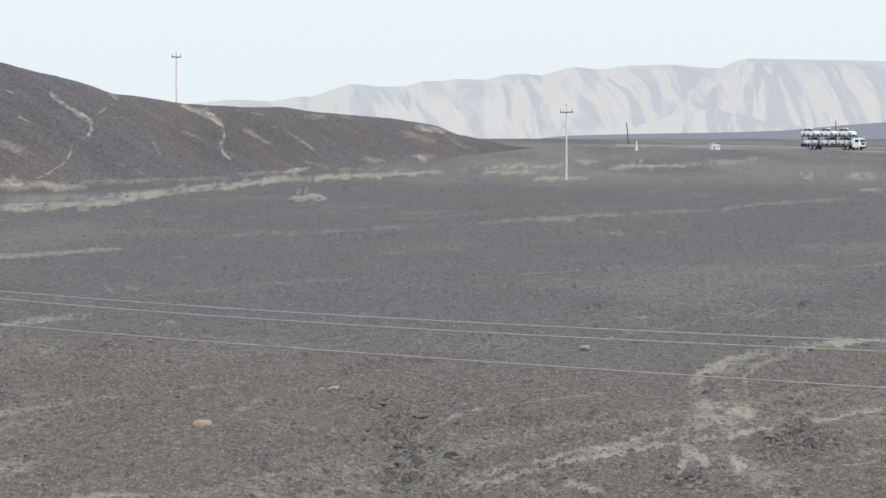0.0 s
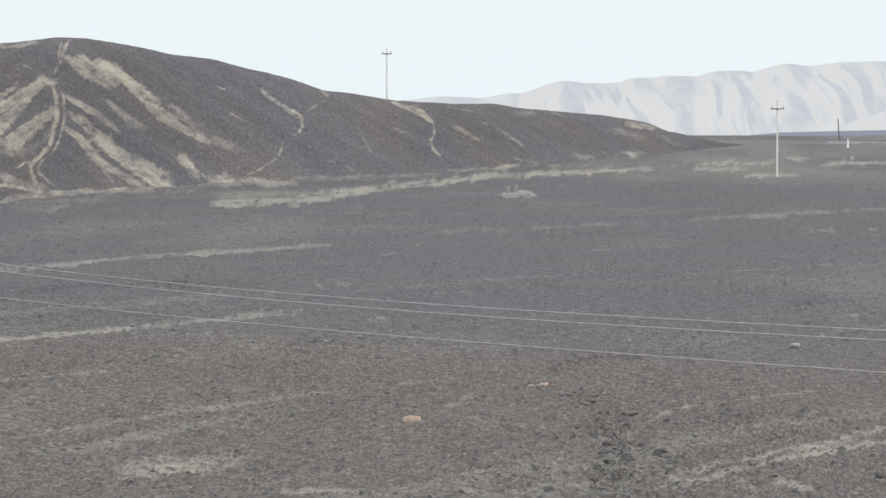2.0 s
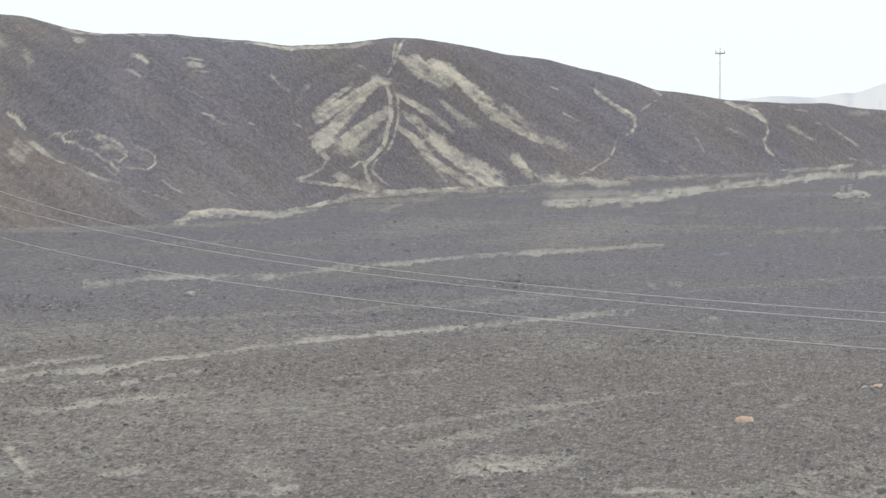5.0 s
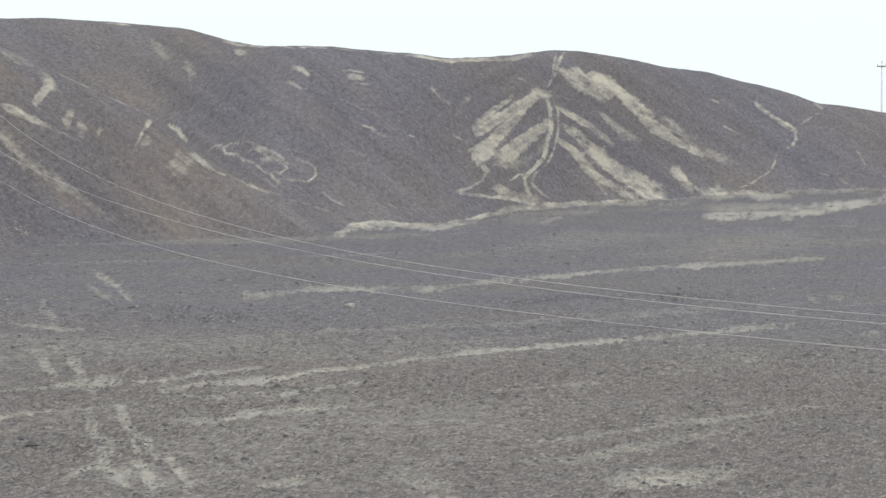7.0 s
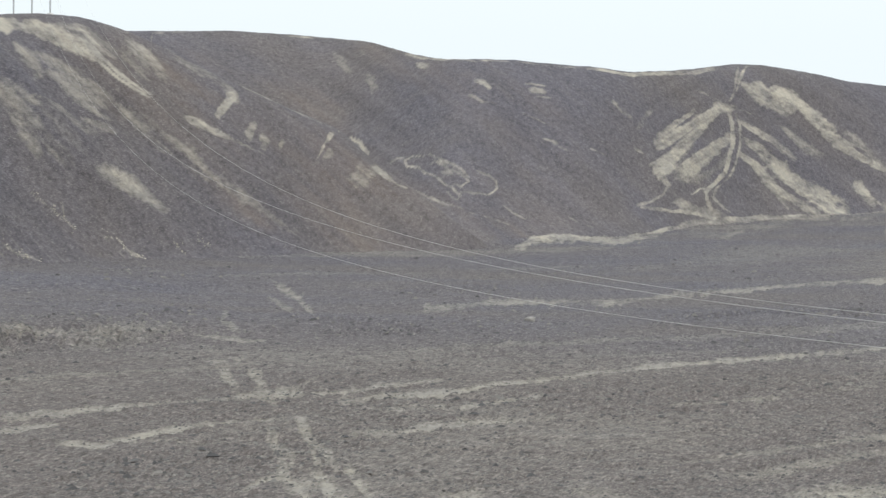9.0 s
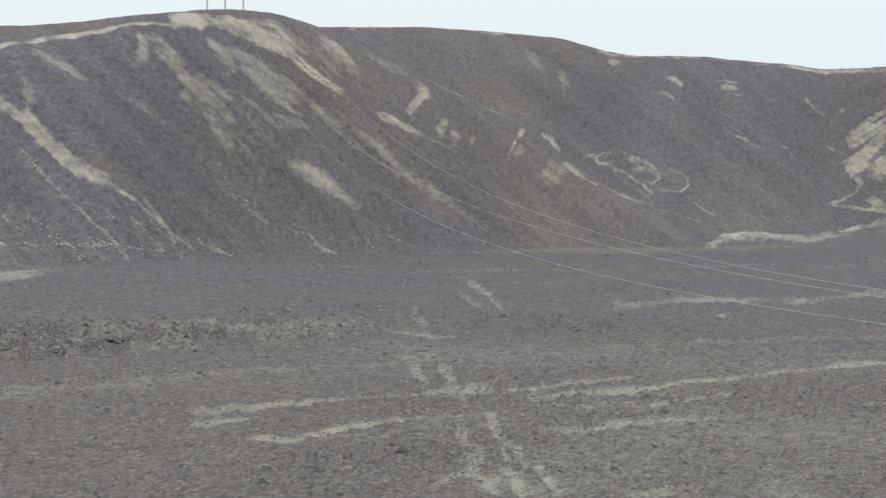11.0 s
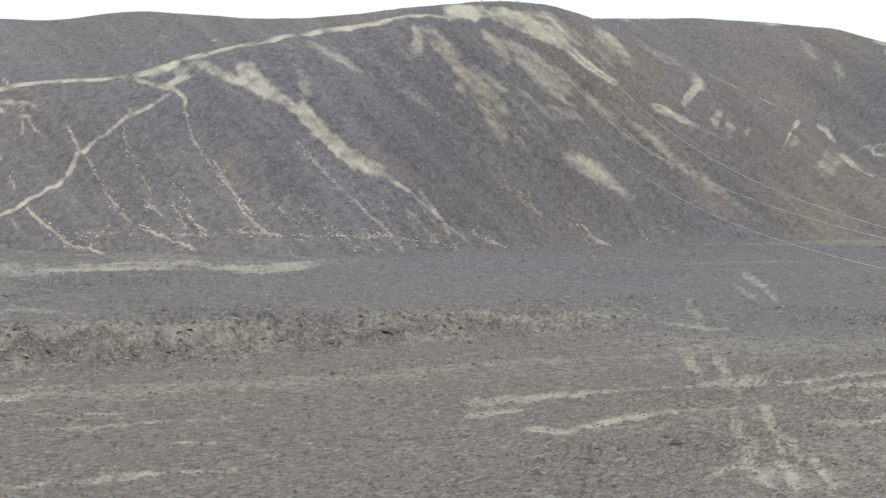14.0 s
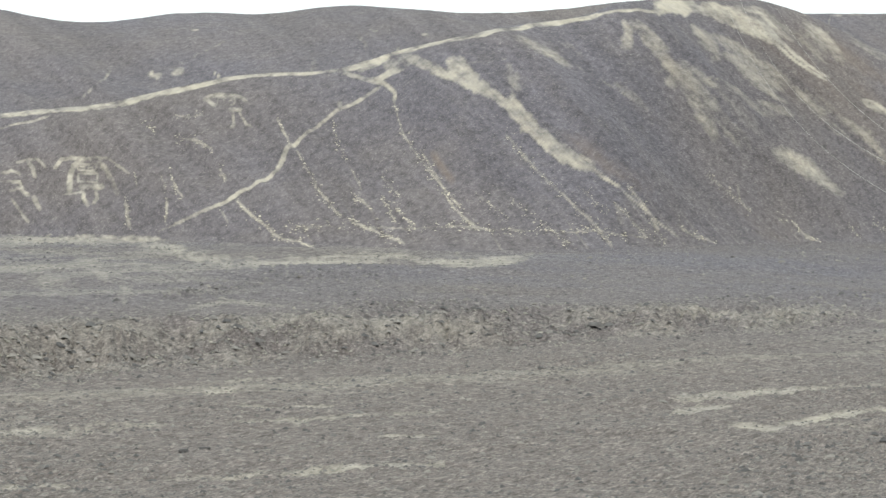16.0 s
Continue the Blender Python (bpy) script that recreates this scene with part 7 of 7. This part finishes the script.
def wheel(parent, x, y, radius, width):
    bm = bmesh.new()
    add_rod(bm, (x, y - width / 2, radius), (x, y + width / 2, radius), radius, radius, 18)
    bmesh.ops.bevel(bm, geom=[e for e in bm.edges if len(e.link_faces) == 2 and any(len(f.verts) > 4 for f in e.link_faces)], offset=radius * 0.12, segments=2, affect="EDGES")
    w = part("wheel", bm, RUBBER, parent)
    bm = bmesh.new()
    for s in (-1, 1):
        add_rod(bm, (x, y + s * width * 0.46, radius), (x, y + s * width * 0.53, radius), radius * 0.58, radius * 0.5, 14)
    part("rim", bm, RIM, w)


def car(m, label):
    """A white saloon, 4.3 m long."""
    ob = base("car", (0, 0, 0), label, "car", "cars on the transporter")
    low = [(-2.12, 0.34), (-2.15, 0.62), (-2.05, 0.88), (-1.45, 0.95), (0.75, 0.95), (1.65, 0.84), (2.08, 0.70), (2.14, 0.42), (2.05, 0.28), (-2.0, 0.28)]
    bm = add_profile(bmesh.new(), low, -0.84, 0.84)
    bmesh.ops.bevel(bm, geom=list(bm.edges), offset=0.06, segments=2, affect="EDGES")
    part("body", bm, CAR_WHITE, ob)
    bm = add_profile(bmesh.new(), [(-1.62, 0.93), (-0.98, 1.38), (0.10, 1.41), (0.95, 0.93)], -0.70, 0.70)
    bmesh.ops.bevel(bm, geom=list(bm.edges), offset=0.05, segments=2, affect="EDGES")
    part("window", bm, GLASS_DARK, ob, "dark tinted glass")
    bm = add_profile(bmesh.new(), [(-1.05, 1.36), (-0.98, 1.44), (0.08, 1.46), (0.16, 1.38)], -0.68, 0.68)
    part("roof", bm, CAR_WHITE, ob)
    for s in (-1, 1):
        part("pillar", add_box(bmesh.new(), (0.09, 0.05, 0.46), (-0.35, 0.69 * s, 1.17)), CAR_WHITE, ob)
        part("headlight", add_box(bmesh.new(), (0.12, 0.34, 0.13), (2.06, 0.58 * s, 0.68), 0.03), LAMP_GLASS, ob)
    for x in (-1.32, 1.34):
        for s in (-1, 1):
            wheel(ob, x, 0.76 * s, 0.31, 0.20)
    ob.matrix_world = m @ Matrix.Diagonal((0.98, 1.06, 1.2, 1))
    return ob


def car_transporter(place, rz):
    """A long two-deck lorry for cars: 15.8 m, cab at +x."""
    ob = base("car_transporter", place, "white-cabbed two-deck car transporter lorry parked on the highway", "lorry", "", rz)
    # cab
    cab = add_profile(bmesh.new(), [(5.75, 0.55), (5.75, 2.45), (6.1, 2.62), (7.45, 2.55), (7.78, 1.65), (7.85, 0.55)], -1.22, 1.22)
    bmesh.ops.bevel(cab, geom=list(cab.edges), offset=0.09, segments=2, affect="EDGES")
    body = part("cab", cab, CAR_WHITE, ob, "white painted cab")
    part("windscreen", add_box(bmesh.new(), (0.05, 2.0, 0.75), (7.66, 0, 2.02), 0.02, Matrix.Rotation(radians(-16), 4, "Y")), GLASS_DARK, body)
    for s in (-1, 1):
        part("side_window", add_box(bmesh.new(), (0.85, 0.04, 0.6), (6.95, 1.22 * s, 2.0), 0.02), GLASS_DARK, body)
        part("mirror", add_box(bmesh.new(), (0.08, 0.16, 0.42), (7.6, 1.42 * s, 2.2), 0.02), CHASSIS, body)
        part("headlight", add_box(bmesh.new(), (0.06, 0.4, 0.22), (7.86, 0.85 * s, 0.95), 0.02), LAMP_GLASS, body)
    part("bumper", add_box(bmesh.new(), (0.25, 2.4, 0.4), (7.85, 0, 0.62), 0.05), CHASSIS, ob)
    part("grille", add_box(bmesh.new(), (0.05, 1.5, 0.45), (7.85, 0, 1.35), 0.01), CHASSIS, ob)
    part("chassis", add_box(bmesh.new(), (14.6, 0.9, 0.3), (-0.1, 0, 0.75), 0.03), CHASSIS, ob)
    part("lower_deck", add_box(bmesh.new(), (13.0, 2.4, 0.12), (-1.2, 0, 1.0), 0.02), CHASSIS, ob)
    part("upper_deck", add_box(bmesh.new(), (13.4, 2.4, 0.14), (-1.1, 0, 2.98), 0.02), CHASSIS, ob)
    for x in (-7.4, -4.9, -2.9, -0.6, 1.6, 3.7, 5.3):
        for s in (-1, 1):
            part("post", add_box(bmesh.new(), (0.16, 0.10, 2.0), (x, 1.16 * s, 1.95), 0.01), CHASSIS, ob)
    for s in (-1, 1):
        part("deck_rail", add_box(bmesh.new(), (13.4, 0.06, 0.10), (-1.1, 1.2 * s, 3.04), 0.01), CHASSIS, ob)
        part("side_skirt", add_box(bmesh.new(), (6.2, 0.06, 0.35), (0.6, 1.15 * s, 0.72), 0.01), CHASSIS, ob)
    for x in (6.7, 4.6, 3.5, -4.2, -5.3):
        for s in (-1, 1):
            wheel(ob, x, 1.0 * s, 0.5, 0.32)
    part("ramp", add_box(bmesh.new(), (0.14, 2.3, 0.7), (-7.75, 0, 1.0), 0.02, Matrix.Rotation(radians(-20), 4, "Y")), CHASSIS, ob)
    m = ob.matrix_basis.copy()
    for x, flip, tone in ((-5.9, 0, "top"), (-1.2, 0, "top"), (3.5, 0, "top"), (-5.7, 180, "low"), (-1.0, 180, "low"), (3.4, 0, "low")):
        z = 3.05 if tone == "top" else 1.06
        where = "upper" if tone == "top" else "lower"
        car(m @ pose(x, 0, z, 0, 0, flip), "new white car carried on the " + where + " deck of the transporter")


def road_height(az, r):
    return ground_at(az, r) + 0.1


lorry_az, lorry_r = 6.17, 800.0
car_transporter((*plan_at(lorry_az, lorry_r), road_height(lorry_az, lorry_r)), -40)

# a small white roadside shelter and a white marker
hut = base("roadside_hut", spot(4.31, 806, 0.05), "tiny white masonry hut with a faded reddish roof by the road", "hut", "", 8)
part("wall", add_box(bmesh.new(), (2.0, 1.6, 1.25), (0, 0, 0.6), 0.03), WHITE_PAINT, hut)
part("roof", add_profile(bmesh.new(), [(-1.15, 1.18), (0, 1.62), (1.15, 1.18), (1.15, 1.26), (0, 1.72), (-1.15, 1.26)], -0.95, 0.95), ROOF_RED, hut)
part("door", add_box(bmesh.new(), (0.5, 0.06, 0.85), (-0.35, -0.81, 0.45), 0.01), DOOR_GREY, hut)
part("window", add_box(bmesh.new(), (0.4, 0.06, 0.35), (0.5, -0.81, 0.7), 0.01), DOOR_GREY, hut)
post = base("marker_post", spot(3.07, 800, 0.05), "white painted stone marker standing beside the road", "marker")
bm = bmesh.new()
add_rod(bm, (0, 0, 0), (0, 0, 1.5), 0.28, 0.20, 6)
add_rod(bm, (0, 0, 1.5), (0, 0, 2.2), 0.20, 0.06, 6)
part("column", bm, WHITE_PAINT, post)
part("plinth", add_box(bmesh.new(), (0.8, 0.8, 0.3), (0, 0, 0.1), 0.04), CONCRETE, post)


# ---- stones ----
def stone_material(name, colour, other):
    m, nt, bsdf, node = material(name)
    n1, n2 = noise_at(nt, node, 2.5, 4, 0.6), noise_at(nt, node, 14.0, 3, 0.6)
    geo = node("NewGeometry")
    c = mixed(nt, node, remap(nt, node, geo.outputs["Random Per Island"], 0.25, 1.0), colour, other)
    c = mixed(nt, node, 1.0, c, remap(nt, node, n1, 0.3, 0.7, 0.75, 1.2), "MULTIPLY")
    nt.links.new(c, bsdf.inputs["Base Color"])
    bsdf.inputs["Roughness"].default_value = 0.92
    bump = node("Bump")
    bump.inputs["Strength"].default_value, bump.inputs["Distance"].default_value = 0.6, 0.03
    nt.links.new(n2, bump.inputs["Height"])
    nt.links.new(bump.outputs[0], bsdf.inputs["Normal"])
    return m


STONE = stone_material("varnished_stone", (0.05, 0.047, 0.047), (0.165, 0.15, 0.135))
STONE_ORANGE = stone_material("orange_stone", (0.33, 0.235, 0.18), (0.37, 0.27, 0.21))
STONE_PALE = stone_material("pale_rubble", (0.20, 0.19, 0.18), (0.27, 0.255, 0.235))
STONE_BANK = stone_material("bank_stone", (0.08, 0.075, 0.068), (0.23, 0.215, 0.18))
STONE_BLACK = stone_material("black_stone", (0.035, 0.033, 0.035), (0.06, 0.055, 0.052))


def boulder(az, r, size, mat, label, seed, category="rock", group=""):
    rng = random.Random(seed)
    bm = bmesh.new()
    bmesh.ops.create_icosphere(bm, subdivisions=3, radius=0.5)
    for v in bm.verts:
        n = noise.noise(v.co * 2.1 + Vector((seed * 3.1, 0, 0))) * 0.16 + noise.noise(v.co * 5.5 + Vector((0, seed * 1.7, 0))) * 0.05
        v.co += v.co.normalized() * n
        v.co = Vector((v.co.x * size[0], v.co.y * size[1], max(-0.35, min(0.40, v.co.z + 0.12 * v.co.x)) * size[2]))
    ob = part("boulder", bm, mat)
    ob.matrix_world = Matrix.Translation(spot(az, r) + Vector((0, 0, 0.22 * size[2]))) @ pose(0, 0, 0, 0, 0, rng.uniform(0, 360) if size[0] < size[1] * 1.2 else rng.uniform(-12, 12))
    return tagged(ob, label, category, group)


boulder(-3.82, 144.2, (0.78, 0.5, 0.42), STONE_ORANGE, "single orange-brown boulder lying on the dark plain", 3)
boulder(2.25, 194.4, (0.5, 0.4, 0.34), STONE_PALE, "small pale round boulder lying on the dark plain", 5)
boulder(-1.90, 165.0, (0.6, 0.5, 0.35), STONE_PALE, "pale boulder at the edge of the stony gully", 6)
boulder(-1.72, 166.5, (0.5, 0.4, 0.3), STONE_ORANGE, "pinkish boulder at the edge of the stony gully", 7)
boulder(-28.79, 132.1, (0.40, 0.3, 0.26), STONE_BLACK, "blackish stone lying on the plain beside another", 8, group="pair of dark stones")
boulder(-28.45, 132.5, (0.44, 0.3, 0.24), STONE_BLACK, "blackish stone lying on the plain beside another", 9, group="pair of dark stones")
boulder(-12.63, 249.1, (0.75, 0.6, 0.6), STONE_PALE, "rounded pale boulder standing on the plain", 10)
# flat slabs in the gully
slab_rng = random.Random(17)
for k in range(34):
    t = slab_rng.random()
    az = -1.55 + 1.35 * t + slab_rng.gauss(0, 0.30)
    r = 163 - 38 * t + slab_rng.gauss(0, 3.5)
    w = slab_rng.uniform(0.28, 0.62)
    kind = slab_rng.choice((STONE, STONE, STONE_BLACK))
    tone = {STONE.name: "grey-brown", STONE_BLACK.name: "blackish"}[kind.name]
    boulder(az, r, (w, w * 0.7, w * slab_rng.uniform(0.35, 0.6)), kind, tone + " flat slab of rock lying in the stony gully", 40 + k, group="gully rocks")
# two low heaps of pale rubble with upright slabs
for az, r, w, h, tilt, seed in ((-2.335, 491.5, 2.2, 1.0, 0.35, 21), (-2.10, 491.5, 4.4, 1.25, -0.7, 22)):
    heap = base("rubble_heap", spot(az, r, 0.1), "low heap of pale rubble with an upright slab on the plain", "rubble", "rubble heaps")
    bm = bmesh.new()
    bmesh.ops.create_icosphere(bm, subdivisions=4, radius=0.5)
    for v in bm.verts:
        v.co += v.co.normalized() * (noise.noise(v.co * 3 + Vector((seed, 0, 0))) * 0.14 + noise.noise(v.co * 9 + Vector((0, seed, 0))) * 0.06)
        v.co = Vector((v.co.x * w, v.co.y * 3.0, max(v.co.z, -0.15) * h * 1.6))
    part("mound", bm, STONE_PALE, heap)
    part("slab", add_box(bmesh.new(), (0.55, 0.4, 1.3), (tilt * 0.9, 0, h * 0.75 + 0.35), 0.08, Matrix.Rotation(radians(8), 4, "Y")), STONE_PALE, heap)


def scatter_stones(name, places, sizes, mat, label):
    """Many small angular stones in one mesh, half sunk into the ground."""
    rng = np.random.default_rng(5)
    n = len(places)
    corners = np.array([(1, 0.6, -0.3), (-1, 0.7, -0.3), (-0.9, -0.7, -0.3), (1, -0.6, -0.3), (0.45, 0, 1), (-0.5, 0, 0.8)], float)
    faces = np.array([(0, 1, 5), (0, 5, 4), (1, 2, 5), (2, 3, 4), (2, 4, 5), (3, 0, 4)])
    v = corners[None] * rng.uniform(0.6, 1.2, (n, 6, 3)) + rng.uniform(-0.25, 0.25, (n, 6, 3))
    a = rng.uniform(0, 2 * np.pi, n)
    c, s = np.cos(a)[:, None], np.sin(a)[:, None]
    v = np.stack([v[..., 0] * c - v[..., 1] * s, v[..., 0] * s + v[..., 1] * c, v[..., 2] * 0.52], -1) * sizes[:, None, None] * 0.5 + places[:, None, :]
    f = (faces[None] + 6 * np.arange(n)[:, None, None]).reshape(-1, 3)
    me = bpy.data.meshes.new(name)
    me.vertices.add(6 * n)
    me.vertices.foreach_set("co", v.astype(np.float32).ravel())
    me.loops.add(f.size)
    me.loops.foreach_set("vertex_index", f.astype(np.int32).ravel())
    me.polygons.add(len(f))
    me.polygons.foreach_set("loop_start", (np.arange(len(f)) * 3).astype(np.int32))
    me.update(calc_edges=True)
    me.materials.append(mat)
    return tagged(new(name, me), label, "stones", kind="stuff")


# stones lie on points of the ground sheet, thicker in the washes, the gully and on the bank
rng = np.random.default_rng(11)
row_lo, row_hi = 12, 252
cells = (row_hi - row_lo) * N_VIEW
pick = rng.integers(0, cells, 620000)
pi, pj = pick // N_VIEW + row_lo, pick % N_VIEW
rock_here = ROCKY[pi, pj]
chance = 0.07 + 0.05 * np.clip(bands[pi, pj], -1, 1) + 0.42 * rock_here + 0.12 * np.clip(fbm(GX[pi, pj] * 0.2, GY[pi, pj] * 0.06, 91, 2), 0, 1)
keep = rng.uniform(0, 1, len(pick)) < chance
pi, pj, rock_here = pi[keep], pj[keep], rock_here[keep]
size = np.clip(rng.lognormal(-2.5, 0.5, len(pi)), 0.04, 0.42) * (1 + 1.5 * rock_here) * (0.75 + RINGS[pi, pj] / 700)
places = np.stack([GX[pi, pj], GY[pi, pj], Z[pi, pj] + 0.06 * size], -1)
scatter_stones("loose_stones", places, size, STONE, "countless dark and pale stones strewn over the plain")

# pale stones line the rills on the slopes
def on_ground(az, r):
    return np.stack([r * np.sin(np.radians(az)), r * np.cos(np.radians(az)), height(az, r)[0]], -1)


rng = np.random.default_rng(23)
spots, sizes = [], []
for strength, line in RILLS:
    line = np.array(line)
    run = np.hypot(np.diff(line[:, 0]) * 5.6, np.diff(line[:, 1]) * 0.5)
    n = int(run.sum() * 30 * strength)
    t = np.interp(rng.uniform(0, run.sum(), n), np.concatenate([[0], np.cumsum(run)]), np.arange(len(line)))
    az, r, w = [np.interp(t, np.arange(len(line)), line[:, k]) for k in range(3)]
    clump = value_noise(t * 5.0 + len(spots) * 7.7, t * 0, 120) > rng.uniform(-1, 0.6, n)
    az, r, w = az[clump], r[clump], w[clump]
    az = az + np.degrees(rng.normal(0, 0.75, len(az)) * w / r)
    spots.append(on_ground(az, r + rng.normal(0, 0.5, len(az))))
    sizes.append(np.clip(rng.lognormal(-1.95, 0.4, len(az)), 0.07, 0.34))
STONE_SAND = stone_material("sandy_stone", (0.27, 0.245, 0.20), (0.40, 0.36, 0.29))
scatter_stones("rill_stones", np.concatenate(spots), np.concatenate(sizes), STONE_SAND, "pale stones strewn along the rills of the dark slopes")

# paler blocks crumble out of the bank
pick = rng.integers(0, cells, 400000)
pi, pj = pick // N_VIEW + row_lo, pick % N_VIEW
keep = rng.uniform(0, 1, len(pick)) < 0.9 * edge_band[pi, pj] * step(-0.3, 0.5, value_noise(gx[pi, pj] * 0.5, gy[pi, pj] * 0.25, 121))
pi, pj = pi[keep], pj[keep]
size = np.clip(rng.lognormal(-2.15, 0.45, len(pi)), 0.06, 0.32)
scatter_stones("bank_rubble", np.stack([GX[pi, pj], GY[pi, pj], Z[pi, pj] + 0.05 * size], -1), size, STONE_BANK, "grey and pale blocks crumbling out of the low bank")
